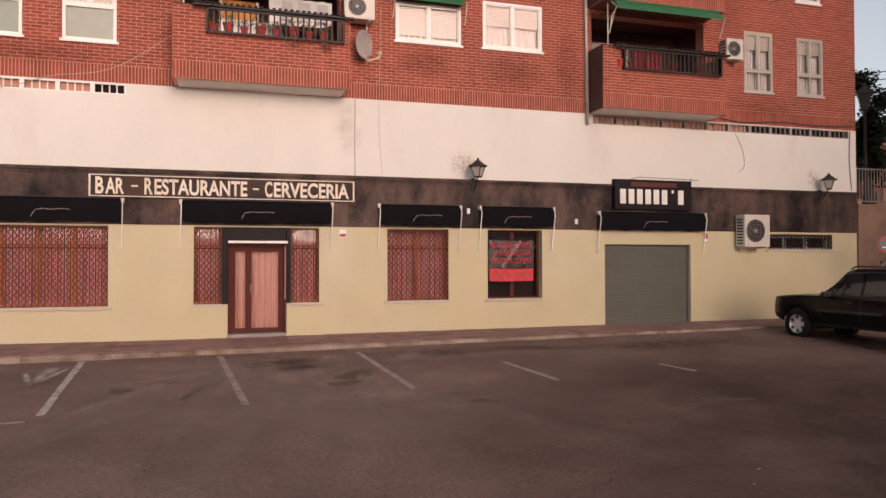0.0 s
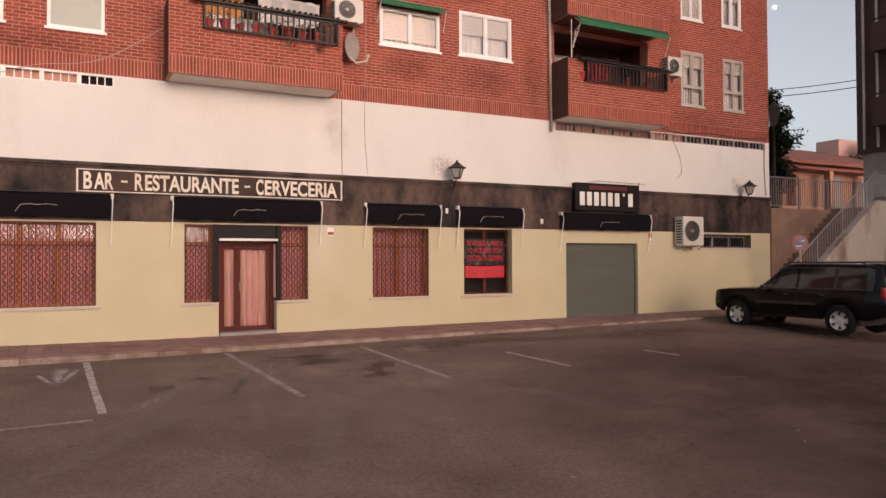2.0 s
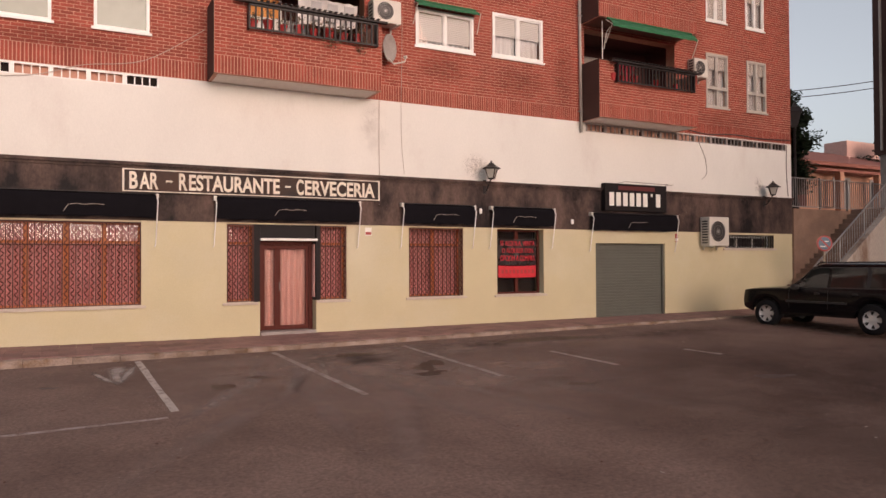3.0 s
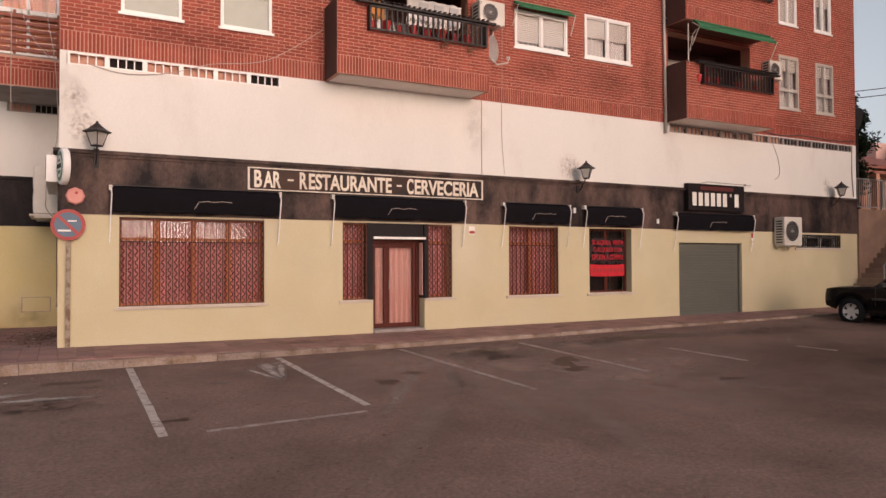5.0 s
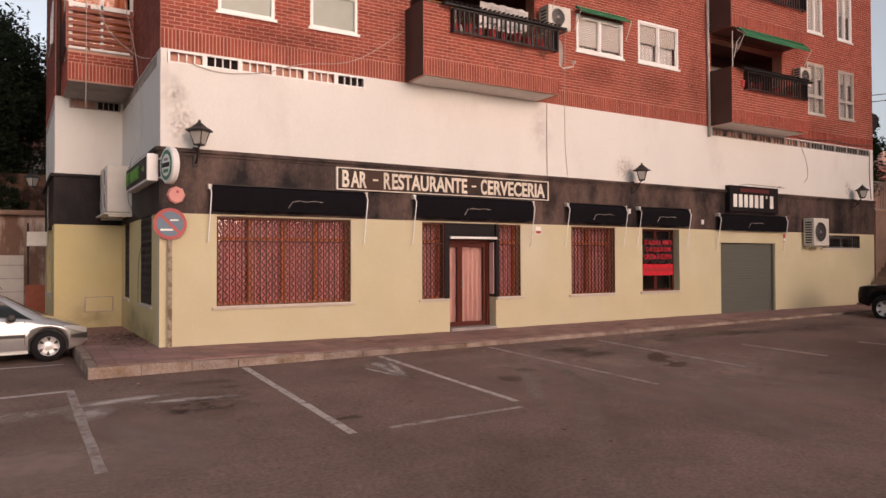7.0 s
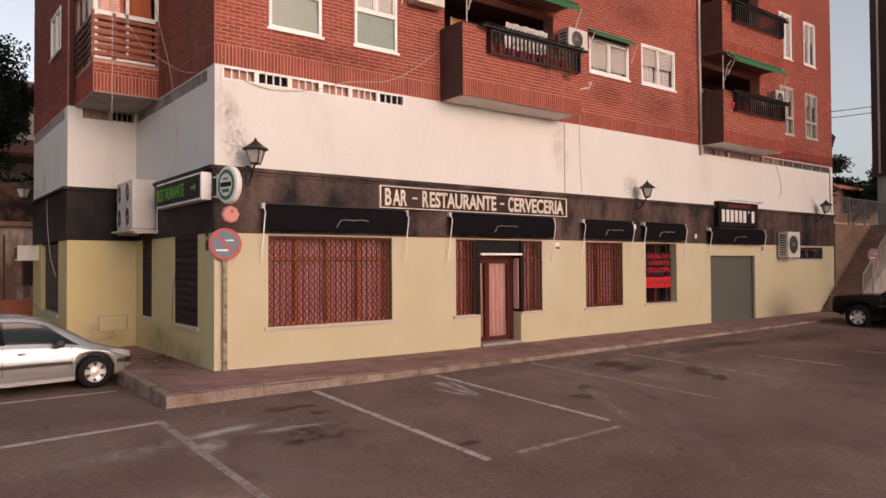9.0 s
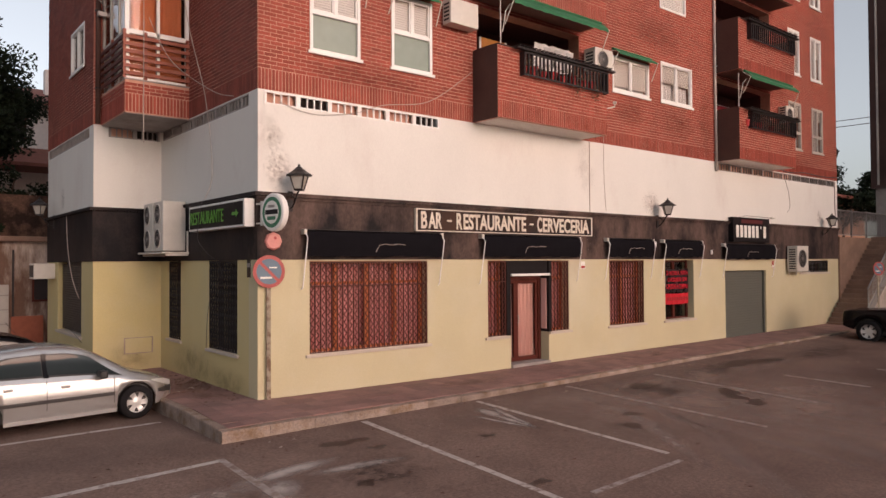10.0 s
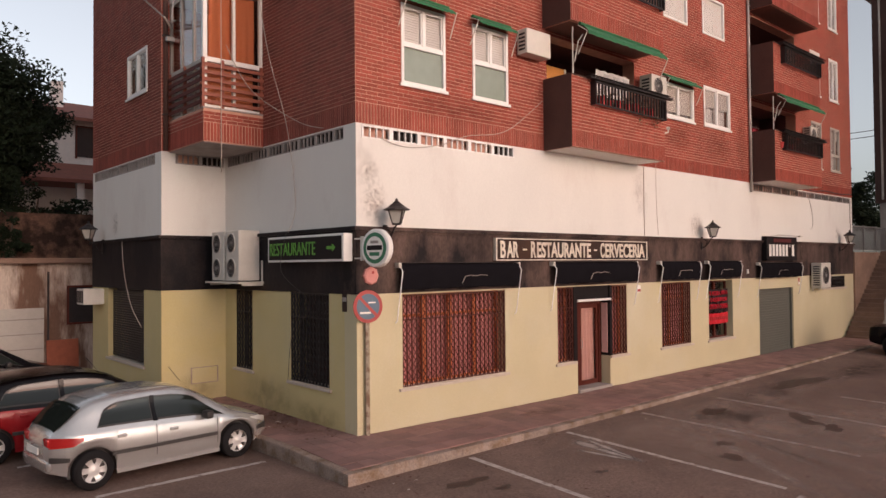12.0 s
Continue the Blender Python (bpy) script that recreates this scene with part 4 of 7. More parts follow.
bar_window("window_14", ON_FRONT, BIGWIN, 4, "wide orange wooden window behind a dark iron grille")
bar_window("window_15", ON_FRONT, DWL, 1, "narrow window with iron grille beside the door")
bar_window("window_16", ON_FRONT, DWR, 1, "narrow window with iron grille beside the door")
bar_window("window_17", ON_FRONT, W3, 2, "wooden window behind a dark iron grille")
w4 = bar_window("window_18", ON_FRONT, W4, 2, "dark wooden window with a to-let banner", False, DARKWOOD, True, False)
bar_window("window_19", ON_SIDE, SW1, 1, "narrow dark side window with grille", False, IRON)
bar_window("window_20", ON_SIDE, SW2, 2, "dark side window behind an iron grille", False, IRON)
bar_window("window_21", ON_WING, WWIN, 1, "dark wing window with closed blind", False, IRON, True, False)
ww = bpy.data.objects["window_21"]
part("roller_shutter", sheet_slats(2.58, 1.72, 0.06), IRON, ww, "closed dark slatted shutter", where=pose(0, 0.12, 0.04))
bar_window("window_22", ON_FRONT, SMALL, 3, "small high window strip with white frame", False, WHITEMETAL, True, True)

# the red to-let banner in its window
ban = thing("to_let_banner", "black and red to-let banner behind the window glass", "banner", put(ON_FRONT, (W4[0] + W4[1]) / 2 - 0.08, W4[2], 0.052))


def creased(w, z0, z1, seed):
    """A plastic sheet tied at its upper corners, with slanting creases."""
    rng = random.Random(seed)
    bm = bmesh.new()
    n, m = 40, 16
    ridges = [(rng.uniform(-0.5, 0.5) * w, rng.choice((-1, 1)) * rng.uniform(0.5, 1.1), rng.uniform(0.03, 0.07)) for _ in range(7)]
    grid = []
    for i in range(n + 1):
        u = -w / 2 + w * i / n
        col = []
        for j in range(m + 1):
            z = z0 + (z1 - z0) * j / m
            y = sum(0.006 * math.exp(-(((u - c) - k * (z - (z0 + z1) / 2)) / q) ** 2) for c, k, q in ridges)
            col.append(bm.verts.new((u, -y, z - 0.02 * (1 - (2 * u / w) ** 2) * (1 if j == m else 0.5))))
        grid.append(col)
    for i in range(n):
        for j in range(m):
            bm.faces.new((grid[i][j], grid[i + 1][j], grid[i + 1][j + 1], grid[i][j + 1]))
    return bm


BANNER = mat("black_banner_plastic", (0.02, 0.012, 0.012), 0.28, var=0.1, bump=0.02, spec=0.6)
BANNERRED = mat("red_banner_plastic", (0.60, 0.02, 0.035), 0.35, var=0.06, bump=0.02, spec=0.5)
part("sheet", creased(1.26, 0.82, 1.54, 3), BANNER, ban, "creased black banner sheet", smooth=True)
part("strip", creased(1.24, 0.47, 0.80, 5), BANNERRED, ban, "creased red strip", smooth=True)
for i, s in enumerate(("SE ALQUILA, VENTA", "O ALQUILER CON", "OPCION A COMPRA")):
    part("lettering", lettering(s, 1.14 - 0.12 * (i == 1), 0.15), LETTERR, ban, "red lettering", where=pose(0, -0.020, 1.40 - 0.20 * i))
for i in range(9):
    x = -0.5 + i * 0.125
    part("mark", boxes((x - 0.035, x + 0.035, -0.024, -0.019, 0.58, 0.68)), SIGNRED, ban)

# ---- entrance ----
ent = thing("door_1", "dark wooden glazed entrance door with pink curtains", "door", put(ON_FRONT, 0.75, 0.25, 0.30), kind="structure")
part("door_frame", boxes((-0.66, -0.57, -0.03, 0.09, 0, 2.12), (0.57, 0.66, -0.03, 0.09, 0, 2.12), (-0.57, 0.57, -0.03, 0.09, 2.03, 2.12)), DARKWOOD, ent)
for a, b in ((-0.565, -0.20), (-0.195, 0.565)):
    leaf = part("door_leaf", boxes((a, a + 0.07, 0, 0.05, 0.01, 2.02), (b - 0.07, b, 0, 0.05, 0.01, 2.02), (a + 0.07, b - 0.07, 0, 0.05, 0.01, 0.11), (a + 0.07, b - 0.07, 0, 0.05, 1.93, 2.02)), DARKWOOD, ent)
    pane(leaf, a + 0.07, b - 0.07, 0.11, 1.93, 0.02)
    part("curtain", folds(b - a - 0.06, 1.88, max(2, int((b - a) * 7)), 0.05, 3), CURTAIN, ent, "pink hanging curtain", where=pose((a + b) / 2, 0.125, 0.10))
part("door_handle", tube(bmesh.new(), [(-0.15, -0.002, 0.95), (-0.15, -0.05, 0.97), (-0.15, -0.05, 1.12), (-0.15, -0.002, 1.14)], 0.012), STEEL, ent, "metal pull handle")
part("backing", boxes((-0.66, 0.66, 0.20, 0.21, 0, 2.5)), DARKIN, ent)
part("overdoor_panel", boxes((-0.66, 0.66, -0.26, -0.20, 2.19, 2.498)), SIGNBLACK, ent, "black panel above the door")
part("tube_lamp", soft_box(-0.66, 0.70, -0.34, -0.27, 2.12, 2.18, 0.012), WHITEMETAL, ent, "white tube lamp housing")
for x in (-0.06 - 0.75, 1.42 - 0.75):
    part("door_post", boxes((x + 0.004, x + 0.136 if x < 0 else x + 0.096, -0.305, 0.10, 0.702, 2.498)), SIGNBLACK, ent, "black post")
part("threshold", soft_box(-0.66, 0.66, -0.37, 0.09, -0.29, 0.0, 0.015), CEMENT, ent, "grey worn stone threshold")
part("side_curtain", boxes((0.640, 0.655, -0.24, -0.06, 0.78, 2.05)), CURTAIN, ent, "narrow pink curtain in the side light")

gar = thing("door_2", "closed grey-green metal roller shutter", "roller shutter", put(ON_FRONT, 11.30, 0.16, 0.10), kind="structure")
part("shutter_leaf", sheet_slats(2.74, 2.16, 0.085, 0.010), SHUTTER, gar, "grey-green slatted shutter", where=pose(0, 0.02, 0.05))
part("shutter_leaf_bar", soft_box(-1.36, 1.36, -0.02, 0.03, 0.0, 0.09, 0.008), SHUTTER, gar)
for x in (-1.37, 1.31):
    part("guide", boxes((x, x + 0.06, -0.05, 0.06, 0.0, 2.225)), SHUTTER, gar)
part("backing", boxes((-1.37, 1.37, 0.08, 0.10, -0.1, 2.23)), DARKIN, gar)
part("threshold", soft_box(-1.45, 1.45, -0.22, 0.08, -0.25, -0.004, 0.015), CEMENT, gar, "pale cement threshold")

# ---- vent strips under the brick ----


def vent_strip(where, u0, u1, groups, material, dark, label):
    t = thing("vent_strip", label, "ventilation grille", put(where, u0, 5.68), kind="structure", group="vent strips")
    w = (u1 - u0) / groups
    for g in range(groups):
        a = g * w
        part("vent_frame", boxes((a + 0.01, a + 0.06, 0.0, 0.06, 0, 0.24), (a + w - 0.03, a + w + 0.009, 0.0, 0.06, 0, 0.24), (a + 0.06, a + w - 0.03, 0.0, 0.06, 0, 0.025), (a + 0.06, a + w - 0.03, 0.0, 0.06, 0.215, 0.24)), material, t)
        for k in range(1, 4):
            x = a + 0.06 + (w - 0.09) * k / 4
            part("vent_bar", boxes((x - 0.012, x + 0.012, 0.0, 0.04, 0.026, 0.214)), material, t)
        part("backing", boxes((a + 0.06, a + w - 0.03, 0.12, 0.14, 0.0, 0.24)), DARKIN if g in dark else MORTAR, t)
    return t


vent_strip(ON_FRONT, GR1[0], GR1[1], 6, WHITEMETAL, (1, 5), "row of white framed vents with bars")
vent_strip(ON_FRONT, GR2[0], GR2[1], 12, CEMENT, (7, 8, 9, 10, 11), "row of weathered vents under the brick")
vent_strip(ON_SIDE, GRS[0], GRS[1], 8, CEMENT, tuple(range(8)), "row of weathered side vents")
vent_strip(ON_WINGFRONT, GRW[0], GRW[1], 2, CEMENT, (1,), "barred vents in the wing wall")
vent_strip(ON_WING, GRX[0], GRX[1], 7, CEMENT, tuple(range(7)), "row of weathered wing vents")

# ---- awnings ----


def black_awning(u0, u1, z=3.30, seed=0):
    rng = random.Random(seed)
    w = u1 - u0
    t = thing("awning", "rolled up black cloth awning with white folding arms", "awning", put(ON_FRONT, (u0 + u1) / 2, z), group="black awnings")
    part("roller", tube(bmesh.new(), [(-w / 2, -0.10, 0), (w / 2, -0.10, 0)], 0.055, 10), BLACKCLOTH, t, smooth=True)
    bm = bmesh.new()
    n = 24
    prof = [(-0.10, 0.055), (-0.165, 0.03), (-0.19, -0.10), (-0.185, -0.28), (-0.165, -0.45)]
    grid = [[bm.verts.new((-w / 2 + w * i / n, y + 0.008 * math.sin(i * 1.7 + seed) * j / 4, q + (0.012 * math.sin(i * 1.3 + seed) if j == 4 else 0))) for j, (y, q) in enumerate(prof)] for i in range(n + 1)]
    for i in range(n):
        for j in range(4):
            bm.faces.new((grid[i][j], grid[i + 1][j], grid[i + 1][j + 1], grid[i][j + 1]))
    part("cloth", bm, BLACKCLOTH, t, smooth=True)
    part("top_rail", boxes((-w / 2, w / 2, -0.17, -0.06, 0.057, 0.072)), IRON, t)
    for s in (-1, 1):
        x = s * (w / 2 + 0.02)
        part("bracket", soft_box(x - 0.04, x + 0.04, -0.16, -0.022, -0.03, 0.07, 0.01), CREAM, t)
        part("arm", tube(bmesh.new(), [(x, -0.14, 0.0), (x + 0.012, -0.21, -0.10), (x - 0.02, -0.07, -1.04), (x - 0.035, -0.035, -1.08)], 0.0125, 6), WHITEMETAL, t, "white folding arm")
    c = rng.uniform(0.0, 0.12) * w
    pts = [(c - 0.45, -0.208, -0.36), (c - 0.36, -0.212, -0.22), (c - 0.2, -0.212, -0.195), (c - 0.05, -0.212, -0.215), (c + 0.1, -0.212, -0.19), (c + 0.3, -0.212, -0.21)]
    part("cord", tube(bmesh.new(), pts, 0.007, 4), CABLE, t, "pale loose cord")
    return t


for i, (a, b) in enumerate(((-5.48, -2.18), (-0.92, 2.46), (3.66, 5.72), (6.30, 8.32), (9.72, 13.05))):
    black_awning(a, b, 3.29 if i < 4 else 3.22, i)


def green_visor(u0, u1, z, d=0.28, h=0.20, where=None):
    w = u1 - u0
    t = thing("awning", "small green cloth awning over a window", "awning", where or put(ON_FRONT, (u0 + u1) / 2, z), group="green awnings")
    bm = bmesh.new()
    n = 20
    prof = [(-0.02, h), (-d * 0.6, h * 0.72), (-d, h * 0.3), (-d - 0.005, 0.0)]
    grid = [[bm.verts.new((-w / 2 + w * i / n, y, q + (0.018 * (i % 2) if j == 3 else 0))) for j, (y, q) in enumerate(prof)] for i in range(n + 1)]
    for i in range(n):
        for j in range(3):
            bm.faces.new((grid[i][j], grid[i + 1][j], grid[i + 1][j + 1], grid[i][j + 1]))
    part("cloth", bm, GREENCLOTH, t)
    part("roller", tube(bmesh.new(), [(-w / 2, -0.06, h), (w / 2, -0.06, h)], 0.04, 8), GREENCLOTH, t)
    for s in (-1, 1):
        part("arm", tube(bmesh.new(), [(s * (w / 2 + 0.02), -0.03, h - 0.04), (s * (w / 2 + 0.03), -d, 0.06), (s * (w / 2 + 0.05), -0.04, -0.42)], 0.012, 5), CREAM, t, "white awning arm")
    return t


for a, b, z in ((-5.36, -4.12, 8.36), (-3.44, -2.26, 8.36), (4.05, 5.85, 8.42)):
    green_visor(a, b, z)
for (x0, x1), z in ((B1, 8.48), (B2, 8.48)):
    green_visor(x0 + 0.25, x1 - 0.3, z, 0.30, 0.30, pose((x0 + x1) / 2, FRONT - 0.80, z))
    b = thing("awning_pole", "thin white upright awning pole on the balcony", "pole", pose(x0 + 0.22, FRONT - 0.70, 7.58), group="awning poles")
    part("pole", tube(bmesh.new(), [(0, 0, 0), (0, 0, 1.15)], 0.016, 6), CREAM, b)
    part("arm", tube(bmesh.new(), [(0.04, -0.02, 0.35), (0.05, -0.12, 0.8), (0.12, -0.2, 0.95)], 0.014, 6), CREAM, b)

# ---- signs on the front ----
sg = thing("bar_sign", "long dark sign board with cream lettering and border", "sign", put(ON_FRONT, 0.09, 3.635, -0.10))
part("board", soft_box(-2.92, 2.92, 0.0, 0.075, -0.245, 0.245, 0.01), SIGNBROWN, sg)
part("border", boxes((-2.92, 2.92, -0.012, -0.001, 0.222, 0.245), (-2.92, 2.92, -0.012, -0.001, -0.245, -0.222), (-2.92, -2.897, -0.012, -0.001, -0.222, 0.222), (2.897, 2.92, -0.012, -0.001, -0.222, 0.222)), LETTERC, sg, "cream border")
for x in (-2.935, 2.9205):
    part("edge_strip", boxes((x, x + 0.0145, -0.012, 0.07, -0.245, 0.245)), LETTERC, sg, "cream edge strip")
for s, a, b in (("BAR", -2.80, -2.22), ("-", -2.07, -1.94), ("RESTAURANTE", -1.80, 0.42), ("-", 0.55, 0.68), ("CERVECERIA", 0.82, 2.80)):
    if s == "-":
        part("lettering", lettering(s, b - a, 0.04), LETTERC, sg, "cream dash", where=pose((a + b) / 2, -0.010, 0))
        continue
    head = 0.86 * (b - a) / len(s)
    part("lettering", lettering(s[0], head, 0.372, bold=0.025), LETTERC, sg, "large cream initial letter", where=pose(a + head / 2, -0.010, 0))
    part("lettering", lettering(s[1:], b - a - head - 0.035, 0.358, bold=0.025), LETTERC, sg, "cream capital letters", where=pose((a + head + 0.035 + b) / 2, -0.010, -0.005))

nb = thing("name_sign", "black box sign with white letter shapes", "sign", put(ON_FRONT, 11.36, 3.76, -0.2))
part("box", soft_box(-1.22, 1.22, 0.0, 0.178, -0.41, 0.41, 0.012), SIGNBLACK, nb)
for i in range(8):
    x = -0.98 + i * 0.262
    wd = 0.088 if i != 6 else 0.035
    part("letter_shape", soft_box(x - wd, x + wd, -0.014, -0.001, (-0.26 if i != 6 else 0.05), 0.14, 0.01, 1), LETTERW, nb)
part("red_bar", boxes((-0.72, 0.72, -0.008, -0.001, 0.22, 0.34)), mat("dark_red_mark", (0.10, 0.012, 0.012), 0.5), nb, "dark red bar")
part("lamp_rail", tube(tube(bmesh.new(), [(-0.55, -0.10, 0.46), (1.28, -0.10, 0.44)], 0.012, 6), [(-0.55, -0.10, 0.46), (-0.75, 0.05, 0.41)], 0.01, 6), CEMENT, nb, "thin pale lamp rail")
part("lamp_head", soft_box(1.1, 1.36, -0.16, -0.06, 0.42, 0.47, 0.01), CREAM, nb)

# ---- wall lanterns ----


def lantern(where):
    t = thing("wall_lantern", "black iron wall lantern with frosted panes on a scroll bracket", "lantern", where, group="wall lanterns")
    c = -0.36
    part("bracket", tube(tube(bmesh.new(), [(0, 0, -0.32), (0, -0.10, -0.30), (0, -0.22, -0.18), (0, -0.30, -0.05), (0, c, -0.02)], 0.016, 6), [(0, 0, -0.05), (0, -0.12, -0.10), (0, -0.2, -0.14), (0, -0.15, -0.2)], 0.011, 6), IRON, t)
    part("wall_plate", soft_box(-0.05, 0.05, -0.02, 0.01, -0.38, 0.0, 0.006), IRON, t)
    bm = bmesh.new()
    lathe(bm, [(0.10, -0.02), (0.11, 0.01), (0.10, 0.02)], 4, off=(0, c, 0))
    for k in range(4):
        a = k * math.tau / 4
        tube(bm, [(0.10 * math.cos(a), c + 0.10 * math.sin(a), 0.02), (0.18 * math.cos(a), c + 0.18 * math.sin(a), 0.34)], 0.012, 4)
    lathe(bm, [(0.17, 0.33), (0.24, 0.34), (0.24, 0.36), (0.15, 0.43), (0.09, 0.50), (0.06, 0.52), (0.065, 0.54), (0.03, 0.56), (0.02, 0.58), (0.03, 0.60), (0.0, 0.64)], 8, off=(0, c, 0))
    squat = Matrix.Diagonal((1.06, 1.0, 0.76, 1))
    part("cage", bm, IRON, t, "black iron lantern cage and cap", where=squat)
    part("glass", lathe(bmesh.new(), [(0.088, 0.025), (0.165, 0.33)], 4, off=(0, c, 0)), FROSTLAMP, t, "frosted lantern panes", where=squat)
    return t


for where in (put(ON_FRONT, -5.76, 4.07, -0.02), put(ON_FRONT, 6.12, 4.07, -0.02), put(ON_FRONT, 17.25, 4.07, -0.02), put(ON_WING, -26.9, 4.07, -0.02)):
    lantern(where)

# soot and damp stains on the white wall


def smudge(name, where, u, z, ru, rz, material, label, y=-0.004):
    """A thin film of dirt on a wall, in the local x-z plane."""
    me = bpy.data.meshes.new(name)
    me.from_pydata([(u - ru, y, z - rz), (u + ru, y, z - rz), (u + ru, y, z + rz), (u - ru, y, z + rz)], [], [(0, 1, 2, 3)])
    layer = me.uv_layers.new(name="UVMap")
    for i, c in enumerate(((0, 0), (1, 0), (1, 1), (0, 1))):
        layer.data[i].uv = c
    me.materials.append(material)
    o = new(name, me)
    o.matrix_basis = where
    return tagged(o, label, "stain", kind="structure", group="wall stains")


for where, u, z, ru, rz, m in ((ON_FRONT, 5.85, 4.42, 0.5, 0.42, DAMP), (ON_FRONT, -6.0, 4.5, 0.38, 0.5, DAMP), (ON_FRONT, 17.0, 4.4, 0.25, 0.35, DAMP), (ON_WING, -25.9, 4.42, 0.28, 0.4, DAMP),
                               (ON_FRONT, -6.1, 5.05, 0.32, 0.30, DAMP), (ON_FRONT, -6.2, 5.2, 0.3, 0.8, RUN), (ON_FRONT, 2.9, 5.2, 0.5, 0.8, RUN),
                               (ON_SIDE, -20.6, 0.5, 1.6, 0.55, GRIME), (ON_SIDE, -18.6, 0.35, 1.2, 0.35, GRIME), (ON_SIDE, -21.8, 2.6, 0.5, 0.35, GRIME), (ON_WINGFRONT, -7.1, 0.5, 0.7, 0.45, GRIME),
                               (ON_FRONT, 14.75, 2.22, 0.28, 0.14, GRIME)):
    smudge("wall_stain", where, u, z, ru, rz, m, "faint brown damp stain on the wall")
for u, z, ru, rz in ((7.3, 6.85, 1.1, 0.6), (4.9, 6.95, 1.0, 0.5), (15.2, 6.45, 1.4, 0.45), (-3.9, 6.5, 2.0, 0.35), (8.8, 7.2, 0.5, 1.4), (14.0, 9.2, 0.6, 1.2), (6.2, 9.4, 1.8, 0.6)):
    smudge("wall_stain", ON_FRONT, u, z, ru, rz, STREAK, "dark weather streak on the red brick", -0.016)
for u, z, ru, rz in ((-2.2, 3.4, 0.25, 0.6), (3.05, 3.35, 0.3, 0.6), (9.2, 3.4, 0.3, 0.6), (13.5, 3.4, 0.35, 0.6)):
    smudge("wall_stain", ON_FRONT, u, z, ru, rz, DARKPATCH, "black run on the stained fascia band", -0.026)

# ---- traffic signs ----


def disc_bm(r, y0, y1, seg=36):
    return lathe(bmesh.new(), [(r, y0), (r, y1)], seg, "y")


def no_parking(where, pole_h, label):
    t = thing("no_parking_sign", label, "traffic sign", where, group="no parking signs")
    part("plate", disc_bm(0.30, 0.0, 0.018), SIGNRED, t, "red rim plate")
    part("field", disc_bm(0.235, -0.004, -0.001), SIGNBLUE, t, "blue field")
    bm = boxes((-0.24, 0.24, -0.008, -0.005, -0.027, 0.027))
    bmesh.ops.rotate(bm, verts=bm.verts[:], matrix=Matrix.Rotation(radians(45), 3, "Y"))
    part("slash", bm, SIGNRED, t, "red slash")
    part("plate_bar", boxes((0.0, 0.15, -0.010, -0.0082, 0.06, 0.085)), LETTERW, t)
    part("plate_bar", boxes((-0.17, 0.05, -0.010, -0.0082, -0.13, -0.095)), LETTERW, t)
    if pole_h:
        part("post", soft_box(-0.04, 0.04, 0.02, 0.06, -pole_h, -0.05, 0.006), POSTMETAL, t, "weathered steel post")
    return t


no_parking(pose(-6.24, 17.14, 2.56, 0, 0, -8), 2.40, "round no parking sign on a steel post at the corner")
no_parking(pose(17.9, 15.5, 2.40, 0, 0, -25) @ Matrix.Scale(0.87, 4), 2.70, "round no parking sign by the stairs")

al = thing("alarm_box", "faded red octagonal alarm box on the black band", "alarm box", put(ON_FRONT, -6.12, 3.12, -0.02))
part("case", lathe(bmesh.new(), [(0.17, 0.0), (0.17, -0.05), (0.14, -0.075)], 8, "y"), ALARM, al)
part("emblem", lathe(bmesh.new(), [(0.03, -0.076), (0.028, -0.082)], 10, "y", (0.02, 0, 0.06)), SIGNRED, al)

hs = thing("round_bar_sign", "round projecting sign, green and white with a black bar", "sign", pose(-6.32, 16.74, 3.62, 0, 0, -80) @ Matrix.Scale(0.92, 4))
part("drum", lathe(bmesh.new(), [(0.345, -0.07), (0.37, -0.05), (0.37, 0.05), (0.345, 0.07)], 40, "y"), WHITEMETAL, hs, "white rim drum")
for s in (-1, 1):
    ys = sorted((s * 0.071, s * 0.076))
    part("ring", disc_bm(0.30, *ys), DISCGREEN, hs, "green ring")
    ys = sorted((s * 0.077, s * 0.080))
    part("centre", disc_bm(0.225, *ys), LETTERW, hs, "white centre")
    ys = sorted((s * 0.081, s * 0.084))
    part("black_bar", boxes((-0.20, 0.20, *ys, -0.04, 0.05)), SIGNBLACK, hs, "black bar")
    part("green_bar", boxes((-0.13, 0.13, *ys, -0.15, -0.08)), DISCGREEN, hs, "green bar")
    part("grey_bar", boxes((-0.10, 0.10, *ys, 0.09, 0.14)), CEMENT, hs, "grey bar")
part("bracket", boxes((-0.60, -0.37, -0.02, 0.02, 0.18, 0.21), (-0.60, -0.37, -0.02, 0.02, -0.21, -0.18), (-0.43, -0.38, -0.03, 0.03, -0.24, 0.24)), CREAM, hs, "white steel bracket")

# ---- the side wall ----
lb = thing("light_box_sign", "black light box with green lettering and white ends", "sign", put(ON_SIDE, -18.78, 3.65, -0.02))
part("case", soft_box(-1.42, 1.42, -0.20, 0.0, -0.26, 0.26, 0.01), WHITEMETAL, lb, "white metal case")
part("face", boxes((-1.36, 1.36, -0.208, -0.202, -0.215, 0.215)), SIGNBLACK, lb, "black face")
part("lettering", lettering("RESTAURANTE", 1.78, 0.26), LETTERG, lb, "green capital letters", where=pose(-0.42, -0.214, 0))
bm = bmesh.new()
q = [bm.verts.new((x, y, z)) for y in (-0.218, -0.21) for x, z in ((0.88, -0.03), (1.06, -0.03), (1.06, -0.075), (1.17, 0.0), (1.06, 0.075), (1.06, 0.03), (0.88, 0.03))]
bm.faces.new(q[:7]); bm.faces.new(q[7:])
